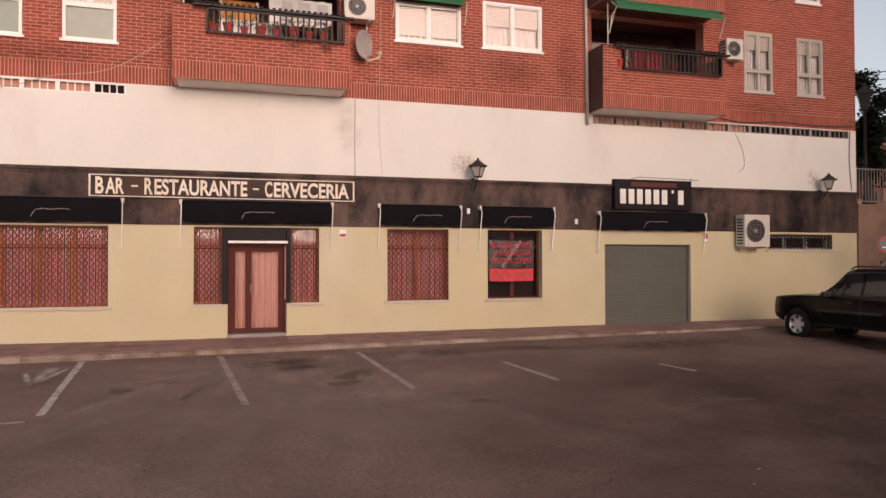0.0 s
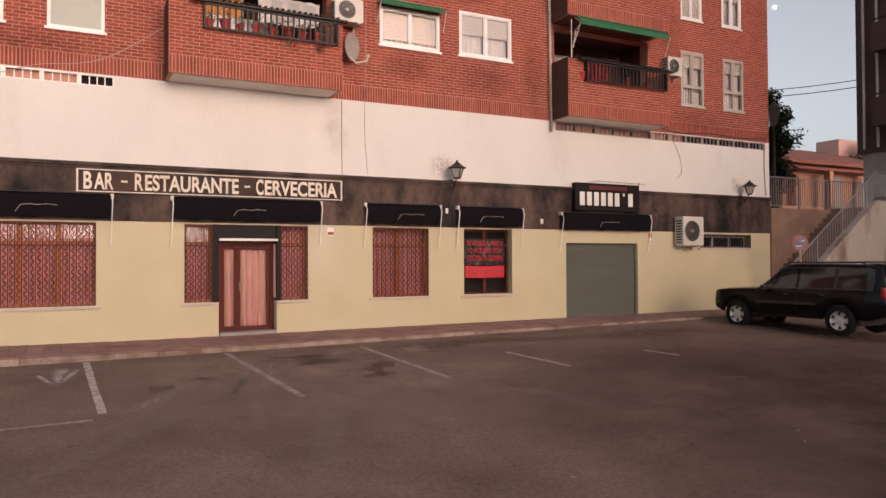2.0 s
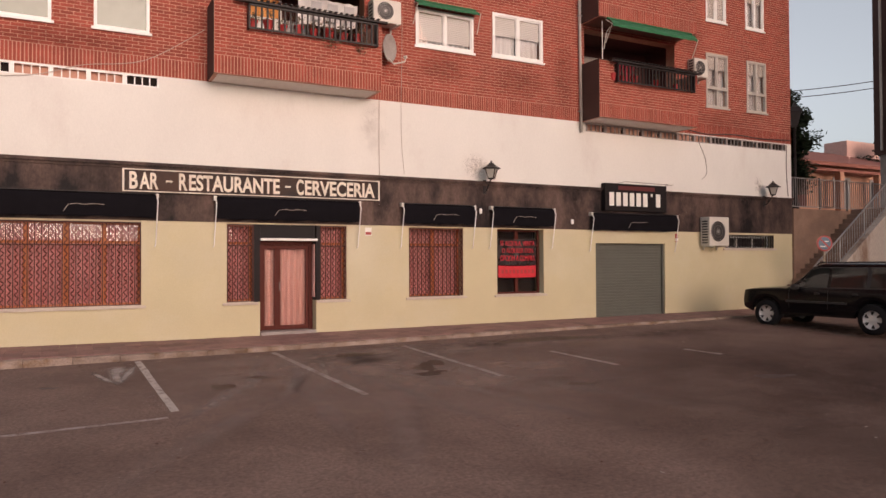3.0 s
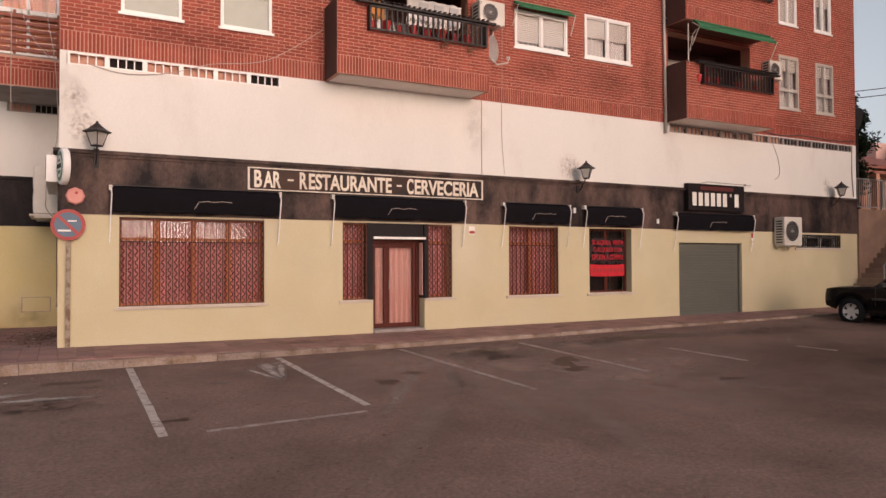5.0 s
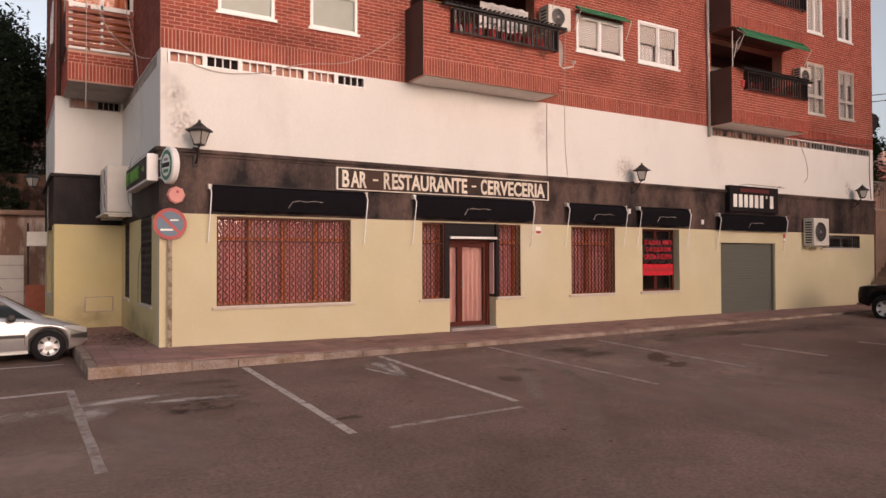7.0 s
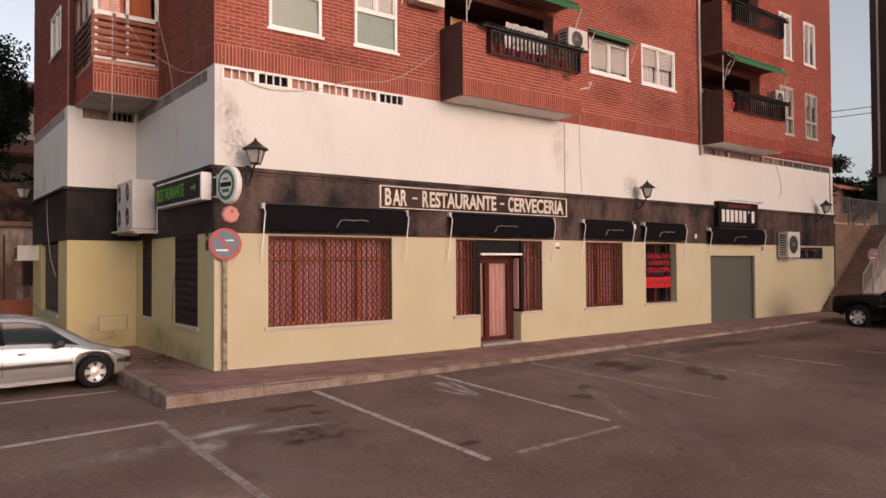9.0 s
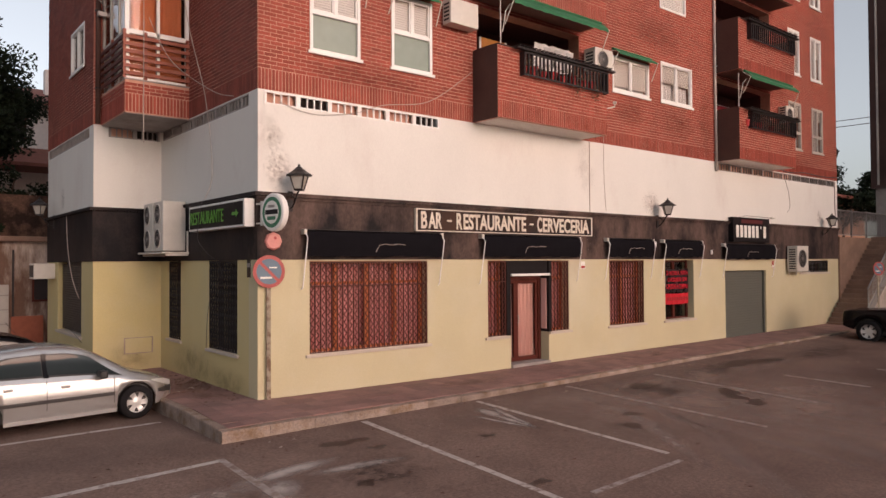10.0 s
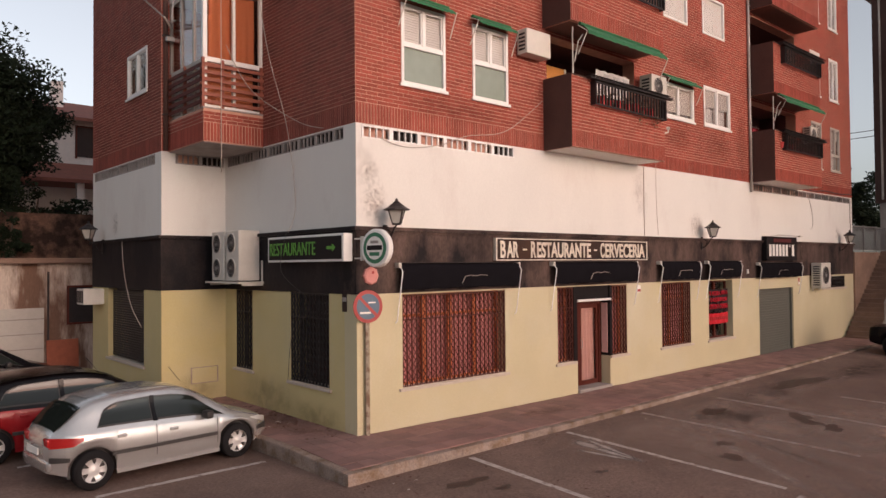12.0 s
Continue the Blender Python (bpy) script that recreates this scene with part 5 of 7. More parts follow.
part("arrow", bm, LETTERG, lb, "green arrow")


def ac_unit(where, w, h, d, fans, label, group="air conditioners", shelf=True):
    """An outdoor unit: case, fan rings with guards, side louvres, shelf."""
    t = thing("air_conditioner", label, "air conditioner", where, group=group)
    part("case", soft_box(-w / 2, w / 2, -d, 0.0, 0, h, 0.02), CREAM, t, "cream painted case")
    for k in range(fans):
        zc = h * (k + 0.5) / fans
        xc = -0.08 * w if fans == 1 else -0.05
        r = min(w, h / fans) * 0.40
        ring = part("fan_guard", lathe(bmesh.new(), [(r, -d - 0.002), (r, -d - 0.015), (r * 0.93, -d - 0.018), (r * 0.93, -d - 0.004)], 24, "y", (xc, 0, zc), False), CREAM, t)
        part("fan_well", disc_bm(r * 0.93, -d - 0.004, -d - 0.001), TRIM, ring, "dark fan opening", where=pose(xc, 0, zc))
        bm = bmesh.new()
        for q in (0.3, 0.55, 0.8):
            tube(bm, [(xc + r * q * math.cos(a * math.tau / 16), -d - 0.012, zc + r * q * math.sin(a * math.tau / 16)) for a in range(17)], 0.005, 4)
        lathe(bm, [(r * 0.16, -d - 0.006), (r * 0.16, -d - 0.02)], 12, "y", (xc, 0, zc))
        part("fan_guard", bm, STEEL, ring)
    for k in range(int(h / 0.09)):
        z = 0.08 + k * 0.085
        if z < h - 0.08:
            part("louvre", boxes((-w / 2 - 0.006, -w / 2 - 0.001, -d * 0.8, -d * 0.2, z, z + 0.045)), TRIM, t)
    if shelf:
        for x in (-w * 0.33, w * 0.33):
            part("shelf_bracket", boxes((x - 0.02, x + 0.02, -d - 0.04, 0.0 + 0.02, -0.04, -0.003), (x - 0.02, x + 0.02, -0.02, 0.02, -0.13, -0.04)), CREAM, t)
    return t


ac_unit(put(ON_FRONT, 14.60, 2.33, -0.06), 0.88, 0.92, 0.38, 1, "cream outdoor air conditioner unit with one fan")
ac_unit(put(ON_SIDE, -21.22, 3.0, -0.04), 0.62, 1.10, 0.50, 2, "tall cream outdoor unit with two fans", shelf=False)
ac_unit(put(ON_SIDE, -21.95, 3.0, -0.04), 0.62, 1.10, 0.50, 2, "tall cream outdoor unit with two fans", shelf=False)
sh = thing("wall_shelf", "pale steel shelf carrying two outdoor units", "shelf", put(ON_SIDE, -21.6, 2.99, 0))
part("plate", boxes((-0.85, 0.85, -0.62, -0.022, -0.05, -0.012)), CREAM, sh)
for x in (-0.8, 0.78):
    part("bracket", boxes((x, x + 0.03, -0.52, -0.024, -0.10, -0.051), (x, x + 0.03, -0.06, -0.024, -0.012, 0.45)), CREAM, sh)
ac_unit(put(ON_FRONT, -1.62, 8.00, -0.04), 0.82, 0.56, 0.30, 0, "cream outdoor unit beside a window", shelf=False)
ac_unit(put(ON_FRONT, 3.08, 7.74, -0.14), 0.74, 0.58, 0.38, 1, "cream outdoor unit beside the balcony")
ac_unit(put(ON_FRONT, 13.98, 7.70, -0.04), 0.58, 0.60, 0.30, 1, "cream outdoor unit beside the balcony")
wa = thing("window_air_conditioner", "cream window air conditioner sticking out of the wall", "air conditioner", put(ON_WING, -27.15, 2.33, 0))
part("case", soft_box(-0.32, 0.32, -0.52, -0.001, 0, 0.42, 0.015), CREAM, wa)
for k in range(4):
    part("louvre", boxes((-0.28 + k * 0.15, -0.16 + k * 0.15, -0.526, -0.521, 0.05, 0.37)), TRIM, wa)
hatch = thing("meter_hatch", "yellow painted meter hatch in the wall", "hatch", put(ON_WINGFRONT, -6.92, 0.62, 0), kind="structure")
part("leaf", soft_box(-0.30, 0.30, -0.012, 0.0, 0, 0.34, 0.004), YELLOWBOUNCE, hatch)
part("frame_lip", boxes((-0.33, 0.33, -0.018, -0.001, 0.342, 0.36), (-0.33, 0.33, -0.018, -0.001, -0.02, -0.002), (-0.33, -0.302, -0.018, -0.001, -0.002, 0.342), (0.302, 0.33, -0.018, -0.001, -0.002, 0.342)), DIRTY, hatch)

# notices and small boxes
for u, z, w, h, m, l in ((2.76, 2.62, 0.17, 0.20, LETTERW, "small white and red notice on the wall"), (13.18, 2.58, 0.13, 0.26, SIGNRED, "small brown and red notice on the wall")):
    t = thing("notice", l, "notice", put(ON_FRONT, u, z, -0.006))
    part("plate", boxes((-w / 2, w / 2, 0, 0.005, -h / 2, h / 2)), m, t)
    part("band", boxes((-w / 2 + 0.01, w / 2 - 0.01, -0.003, -0.0005, -h / 2 + 0.02, -0.01)), SIGNRED if m is LETTERW else LETTERW, t)
t = thing("notice", "narrow dark notice plate on the side wall", "notice", put(ON_SIDE, -17.66, 2.62, -0.006))
part("plate", boxes((-0.08, 0.08, 0, 0.005, -0.17, 0.17)), SIGNBROWN, t)
part("band", boxes((-0.07, 0.07, -0.003, -0.0005, 0.02, 0.10)), CEMENT, t)
for u, z in ((5.98, 3.22), (9.05, 3.0)):
    t = thing("junction_box", "small white junction box on the black band", "junction box", put(ON_FRONT, u, z, -0.022))
    part("case", soft_box(-0.04, 0.04, -0.04, 0.0, -0.07, 0.07, 0.008), WHITEMETAL, t)

# pipes and cables


def cable(name, pts, r, material, label):
    bm = bmesh.new()
    P = [Vector(p) for p in pts]
    out = []
    for i in range(len(P) - 1):
        a, b, c, d = P[max(i - 1, 0)], P[i], P[i + 1], P[min(i + 2, len(P) - 1)]
        for k in range(6):
            s = k / 6
            out.append(0.5 * (2 * b + (c - a) * s + (2 * a - 5 * b + 4 * c - d) * s * s + (3 * b - a - 3 * c + d) * s ** 3))
    out.append(P[-1])
    return tagged(part(name, tube(bm, out, r, 5), material, smooth=True), label, "cable", group="wall cables")


F = FRONT
dp = thing("downpipe", "long pale downpipe on the brick facade", "pipe", pose(9.36, F - 0.06, 5.62))
part("pipe", tube(bmesh.new(), [(0.03, 0, 0), (0, 0, 3), (0, 0, 11.8)], 0.045, 10), GREYFRAME, dp, smooth=True)
for z in (0.6, 3.4, 6.2, 9.0):
    part("clamp", boxes((-0.06, 0.06, -0.05, 0.06, z, z + 0.03)), STEEL, dp)
cable("wall_cable", [(3.06, F - 0.012, 5.93), (3.05, F - 0.012, 5.0), (3.06, F - 0.012, 4.04)], 0.012, CABLE, "thin pale cable down the white wall")
cable("wall_cable", [(3.70, F - 0.015, 8.2), (3.68, F - 0.015, 7.0), (3.66, F - 0.015, 5.2), (3.74, F - 0.015, 4.1)], 0.006, CABLE, "thin pale cable down the wall")
cable("wall_cable", [(-6.0, F - 0.02, 5.75), (-5.3, F - 0.03, 5.6), (-4.4, F - 0.03, 5.72), (-3.6, F - 0.03, 6.0), (-2.4, F - 0.03, 6.25), (-1.15, F - 0.03, 7.1)], 0.007, CABLE, "loose cable crossing the brick")
cable("wall_cable", [(13.4, F - 0.02, 6.1), (14.5, F - 0.02, 5.98), (15.8, F - 0.02, 6.06), (17.2, F - 0.02, 6.02), (18.6, F - 0.02, 6.08)], 0.018, DARKCABLE, "dark cable along the brick base")
cable("wall_cable", [(14.2, F - 0.02, 5.66), (14.45, F - 0.02, 5.2), (14.52, F - 0.02, 4.7), (14.3, F - 0.02, 4.5)], 0.008, CEMENT, "grey cable hanging on the white wall")
cable("wall_cable", [(18.45, F - 0.02, 5.9), (18.42, F - 0.02, 5.0), (18.5, F - 0.02, 4.1)], 0.016, CEMENT, "thin pipe near the wall end")
wp = thing("downpipe", "dark brown downpipe in the corner of the wing", "pipe", pose(-7.845, WINGY - 0.06, 5.95))
part("pipe", tube(bmesh.new(), [(0, 0, 0), (0, 0, 6.0)], 0.055, 10), DARKFLANK, wp, smooth=True)
for z in (0.8, 2.6):
    part("clamp", boxes((-0.065, 0.065, -0.06, 0.06, z, z + 0.03)), IRON, wp)
X = SIDE
cable("side_cable", [(X - 0.6, 20.4, 11), (X - 0.35, 20.0, 8.0), (X - 0.1, 19.6, 6.2), (X - 0.05, 19.35, 4.6), (X - 0.24, 19.3, 4.0)], 0.009, CABLE, "thick pale cable down the side wall")
cable("side_cable", [(X - 1.0, 20.75, 10), (X - 1.0, 20.74, 7.5), (X - 1.0, 20.74, 5.3)], 0.010, CABLE, "thin rope hanging by the balcony")
cable("side_cable", [(X - 0.9, 20.72, 8.0), (X - 0.6, 20.2, 7.0), (X - 0.2, 19.0, 6.2), (X - 0.03, 18.3, 5.98)], 0.008, CABLE, "loose cable across the side wall")
cable("side_cable", [(X - 0.24, 19.4, 4.0), (X - 0.26, 19.6, 3.3), (X - 0.24, 19.3, 3.0), (X - 0.05, 19.0, 2.7), (X - 0.04, 18.9, 2.4), (X - 0.05, 19.5, 1.9), (X - 0.04, 19.7, 0.95)], 0.006, DARKCABLE, "tangled cable round the light box")
cable("side_cable", [(WING - 0.04, 25.3, 4.0), (WING - 0.05, 25.1, 3.2), (WING - 0.05, 24.6, 2.4), (WING - 0.04, 23.9, 1.9)], 0.010, CABLE, "grey cable across the wing window")

# ---- things on the first balcony ----
for i, (x, s) in enumerate(((-0.25, 0.9), (0.08, 1.05), (0.42, 0.8), (0.78, 1.0), (1.12, 0.85), (1.5, 1.1), (1.85, 0.9), (2.2, 1.0), (9.95, 1.0), (10.3, 0.85), (10.75, 1.0), (11.6, 0.9), (12.4, 0.8))):
    p = thing("flower_pot", "red flower pot with trailing green plant", "flower pot", pose(x, F - 0.79, 7.037), group="flower pots")
    part("pot", lathe(bmesh.new(), [(0.075 * s, 0), (0.11 * s, 0.17 * s), (0.12 * s, 0.17 * s), (0.12 * s, 0.20 * s), (0.1 * s, 0.19 * s)], 12), POT, p, "red plastic pot")
    rng = random.Random(i)
    bm = bmesh.new()
    spill = i in (5, 7)
    for k in range(130 if spill else 70):
        a, r, z = rng.uniform(0, math.tau), rng.uniform(0, 0.22), rng.uniform(0.14, 0.42) * s
        out = 0.0
        if spill and k % 2:
            z, out = rng.uniform(-0.28, 0.25), 0.15
        c = Vector((r * math.cos(a), r * math.sin(a) * 0.6 - out, z))
        d = Vector((rng.uniform(-1, 1), rng.uniform(-1, 1), rng.uniform(-1, 1))).normalized() * 0.036
        e = d.orthogonal().normalized() * 0.02
        bm.faces.new([bm.verts.new(c + d), bm.verts.new(c + e), bm.verts.new(c - d), bm.verts.new(c - e)])
    tagged(part("plant", bm, PLANT, p, "dusty green trailing leaves"), kind="stuff")
bl = thing("hanging_blanket", "white blanket with grey squares hung over a line", "blanket", pose(1.75, F + 0.10, 7.62))
bm = bmesh.new()
cols = 24
grid = [[bm.verts.new((-0.75 + 1.5 * i / cols, 0.02 * math.sin(i * 0.9) - 0.02 * j, (0.0 + 0.62 * j / 4) + (0.012 * math.sin(i * 1.3) if j == 4 else 0.10 * max(0.0, (i - 18) / 6) ** 2 if j == 0 else 0))) for j in range(5)] for i in range(cols + 1)]
for i in range(cols):
    for j in range(4):
        bm.faces.new((grid[i][j], grid[i + 1][j], grid[i + 1][j + 1], grid[i][j + 1]))
part("cloth", bm, SHEET, bl, "white cloth", smooth=True)
for i in range(3):
    for j in range(2):
        x, z = -0.45 + 0.42 * i, 0.10 + 0.26 * j
        part("square", boxes((x, x + 0.26, -0.118, -0.112, z, z + 0.18)), GREYCLOTH, bl)
dr = thing("balcony_blind", "orange blind in the balcony door", "blind", pose(0.30, F + 0.83, 6.1))
part("cloth", boxes((-0.38, 0.44, 0.0, 0.015, 1.78, 2.25)), ORANGE, dr)
part("lace_curtain", folds(1.5, 1.74, 9, 0.02, 4), SHEET, dr, "white lace curtain", where=pose(0.35, -0.06, 0.02))
part("frame", boxes((-0.44, -0.38, -0.02, 0.015, 0, 2.25), (0.44, 0.50, -0.02, 0.015, 0, 2.25)), WHITEMETAL, dr)
dr = thing("balcony_door", "cream shuttered balcony door", "door", pose(11.0, F + 1.28, 6.1))
part("leaf", boxes((-0.9, 0.6, 0.0, 0.015, 0.0, 2.2)), CREAM, dr)
part("frame", boxes((-0.98, -0.9, -0.02, 0.015, 0, 2.25), (0.6, 0.68, -0.02, 0.015, 0, 2.25), (-0.9, 0.6, -0.02, 0.015, 2.2, 2.25)), GREYFRAME, dr)
dish = thing("satellite_dish", "grey satellite dish on a wall arm", "satellite dish", pose(3.22, F - 0.30, 7.20, 0, 0, 25) @ Matrix.Diagonal((0.92, 1.0, 1.28, 1)))
part("bowl", lathe(bmesh.new(), [(0.0, 0.05), (0.10, 0.04), (0.20, 0.015), (0.27, -0.02), (0.275, -0.01), (0.2, 0.03), (0.0, 0.065)], 24, "y"), CEMENT, dish, smooth=True)
part("arm", tube(tube(bmesh.new(), [(0, 0.06, 0), (0, 0.28, -0.05)], 0.018), [(0, 0.03, -0.20), (0.05, -0.1, -0.32), (0.26, -0.3, -0.27), (0.28, -0.3, -0.2)], 0.018), CREAM, dish)
part("receiver", lathe(bmesh.new(), [(0.0, -0.05), (0.03, -0.045), (0.035, 0.04), (0.0, 0.05)], 10, "y", (0.28, -0.3, -0.18)), CREAM, dish)

# red cloth and a folded chair in the second balcony's recess
rc = thing("red_curtain", "dark red curtain hanging in the balcony recess", "curtain", pose(12.0, F + 1.10, 6.15))
part("cloth", folds(1.0, 2.1, 6, 0.04, 11), mat("crimson_cloth", (0.34, 0.03, 0.05), 0.9, var=0.15), rc, smooth=True)
part("rod", tube(bmesh.new(), [(-0.6, 0, 2.13), (0.6, 0, 2.13)], 0.014, 6), STEEL, rc)
fc = thing("folding_chair", "white slatted folding chair on the balcony", "chair", pose(12.35, F - 0.35, 6.08, 0, 0, 20))
for x in (-0.2, 0.2):
    part("leg", tube(bmesh.new(), [(x, -0.2, 0), (x, 0.22, 0.95)], 0.014, 6), CREAM, fc)
    part("leg", tube(bmesh.new(), [(x * 0.9, 0.22, 0), (x * 0.9, -0.2, 0.46)], 0.014, 6), CREAM, fc)
for k in range(5):
    part("seat_slat", boxes((-0.2, 0.2, -0.18 + 0.075 * k, -0.125 + 0.075 * k, 0.455, 0.472)), CREAM, fc)
for k in range(4):
    part("back_slat", boxes((-0.2, 0.2, 0.13 + 0.024 * k, 0.145 + 0.024 * k, 0.66 + 0.075 * k, 0.71 + 0.075 * k)), CREAM, fc)

WOODRED = mat("red_brown_rail", (0.26, 0.07, 0.04), 0.6, var=0.15)
ORANGECLOTH = mat("orange_curtain", (0.55, 0.17, 0.07), 0.85, var=0.1)

# ---- side balcony with timber rail and glazed enclosure ----
sbx0, sbx1, sby0, sby1 = -7.76, SIDE, 20.80, WINGY
s = thing("side_balcony", "brick side balcony with timber rail and glazed enclosure", "balcony", pose(0, 0, 0))
spar = part("parapet", boxes((sbx0, sbx1, sby0, sby0 + 0.12, 5.93, 6.62), (sbx0, sbx0 + 0.12, sby0 + 0.12, sby1 + 0.4, 5.93, 6.62)), MORTAR, s)
# grey in place of the pale soffit plaster, for the shade under here
part("slab", boxes((sbx0 + 0.02, sbx1, sby0 + 0.02, sby1, 5.912, 5.928)), CEMENT, s, "plastered soffit, its shade put into grey")
for (u0, u1, where) in ((sbx0, sbx1, pose(0, sby0, 0)), (-sby1 - 0.0, -sby0, pose(sbx0, 0, 0, 0, 0, -90))):
    for (p_, q_, c_, e_) in brick_rows(u0, u1, 5.94, 6.62, [], 0.40):
        key = (round(q_ - p_, 3), round(e_ - c_, 3))
        if key not in BRICKS:
            BRICKS[key] = one_brick(*key)
        o = new("brick", BRICKS[key]); o.parent = spar; o.matrix_basis = where @ pose(p_, 0, c_)
part("coping", boxes((sbx0 - 0.02, sbx1 - 0.003, sby0 - 0.02, sby0 + 0.14, 6.621, 6.65)), CEMENT, s)
for k in range(6):
    z = 6.72 + k * 0.155
    part("rail_slat", boxes((sbx0 - 0.05, sbx1 - 0.003, sby0 - 0.05, sby0 - 0.02, z, z + 0.075)), WOODRED, s, "red-brown rail slat")
    # same timber as the front slats; west-side shade is put into the colour
    part("rail_slat", boxes((sbx0 - 0.05, sbx0 - 0.02, sby0 - 0.018, sby1, z, z + 0.075)), DARKWOOD, s, "red-brown rail slat, shade put into a darker brown")
for x, y in ((sbx0 - 0.02, sby0 - 0.02), (sbx0 + 0.42, sby0 + 0.0), (sbx1 - 0.05, sby0), (sbx0, sby1 - 0.1), (sbx0, (sby0 + sby1) / 2)):
    part("rail_post", boxes((x - 0.03, x + 0.03, y - 0.015, y + 0.035, 6.651, 7.68)), WOODRED, s)
part("glazing_frame", boxes((sbx0, sbx0 + 0.09, sby0 + 0.02, sby0 + 0.1, 6.652, 9.3), (sbx1 - 0.08, sbx1 - 0.002, sby0 + 0.02, sby0 + 0.1, 6.652, 9.3), (-7.10, -7.04, sby0 + 0.02, sby0 + 0.1, 6.7, 9.2),
                            (sbx0 + 0.09, sbx1 - 0.08, sby0 + 0.02, sby0 + 0.1, 7.62, 7.72), (sbx0 + 0.09, sbx1 - 0.08, sby0 + 0.02, sby0 + 0.1, 9.2, 9.3), (sbx0 + 0.09, sbx1 - 0.08, sby0 + 0.02, sby0 + 0.1, 6.652, 6.71)), WHITEMETAL, s, "white aluminium glazing frame")
part("glazing_frame", boxes((sbx0 + 0.02, sbx0 + 0.08, sby1 - 0.1, sby1 - 0.01, 6.652, 9.3), (sbx0 + 0.02, sbx0 + 0.08, 21.35, 21.42, 6.652, 9.3), (sbx0 + 0.02, sbx0 + 0.08, 22.0, 22.07, 6.652, 9.3), (sbx0 + 0.02, sbx0 + 0.08, sby0 + 0.11, sby1 - 0.1, 7.62, 7.70), (sbx0 + 0.02, sbx0 + 0.08, sby0 + 0.11, sby1 - 0.1, 9.22, 9.3)), GREYFRAME, s, "grey aluminium glazing frame")
for a, b, c, d in ((sbx0 + 0.09, -7.10, 7.72, 9.2), (-7.04, sbx1 - 0.08, 7.72, 9.2), (sbx0 + 0.09, -7.10, 6.71, 7.62), (-7.04, sbx1 - 0.08, 6.71, 7.62)):
    o = part("pane", boxes((a, b, sby0 + 0.05, sby0 + 0.056, c, d)), PANE, s); o.visible_shadow = False
for a, b in ((20.91, 21.35), (21.42, 22.0), (22.07, 22.62)):
    o = part("pane", boxes((sbx0 + 0.045, sbx0 + 0.051, a, b, 6.70, 9.2)), PANE, s); o.visible_shadow = False
part("curtain", folds(1.05, 1.5, 5, 0.02, 9), ORANGECLOTH, s, "orange curtain behind the glazing", where=pose(-7.05, sby0 + 0.18, 7.70))
part("blind", boxes((sbx0 + 0.1, sbx1 - 0.05, sby0 + 0.4, sby0 + 0.42, 6.7, 7.6)), ORANGECLOTH, s, "orange panel inside")
part("panel", boxes((sbx0 + 0.10, sbx0 + 0.12, sby0 + 0.45, sby1 - 0.02, 6.66, 7.60)), SHUTWHITE, s, "pale panel behind the rail")
part("back", boxes((SIDE + 0.1, SIDE + 0.12, sby0 + 0.1, sby1, 6.0, 11.5)), DARKIN, s)
part("upper_slab", boxes((sbx0, sbx1 - 0.002, sby0, sby1, 9.301, 9.5)), SOFFIT, s)
an = thing("tv_antenna", "metal television antenna on the side balcony", "antenna", pose(-7.86, 22.25, 8.72))
bm = tube(bmesh.new(), [(0.1, 0.25, -0.25), (0.0, 0.0, 0.0), (-1.15, -0.25, 0.62)], 0.016)
tube(bm, [(0.0, 0.0, 0.0), (0.02, -0.03, 0.6)], 0.014)
part("boom", bm, STEEL, an)
for k in range(11):
    c = Vector((-0.12 - 0.10 * k, -0.026 - 0.0217 * k, 0.065 + 0.054 * k))
    part("element", tube(bmesh.new(), [c + Vector((0.02, 0.16, 0.05)), c + Vector((-0.02, -0.16, -0.05))], 0.006, 4), STEEL, an)
part("reflector", tube(tube(bmesh.new(), [(0.05, 0.3, 0.12), (-0.05, -0.35, -0.02)], 0.012, 4), [(0.12, 0.28, -0.06), (-0.28, -0.3, 0.02)], 0.02, 5), CREAM, an, "pale reflector bars")
part("bracket", boxes((-0.03, 0.14, 0.2, 0.3, -0.32, -0.22)), STEEL, an)


# ---- cars ----


def lerp_table(table, x):
    if x <= table[0][0]:
        return table[0][1]
    for (a, p), (b, q) in zip(table, table[1:]):
        if x <= b:
            s = (x - a) / (b - a)
            return p + (q - p) * s
    return table[-1][1]


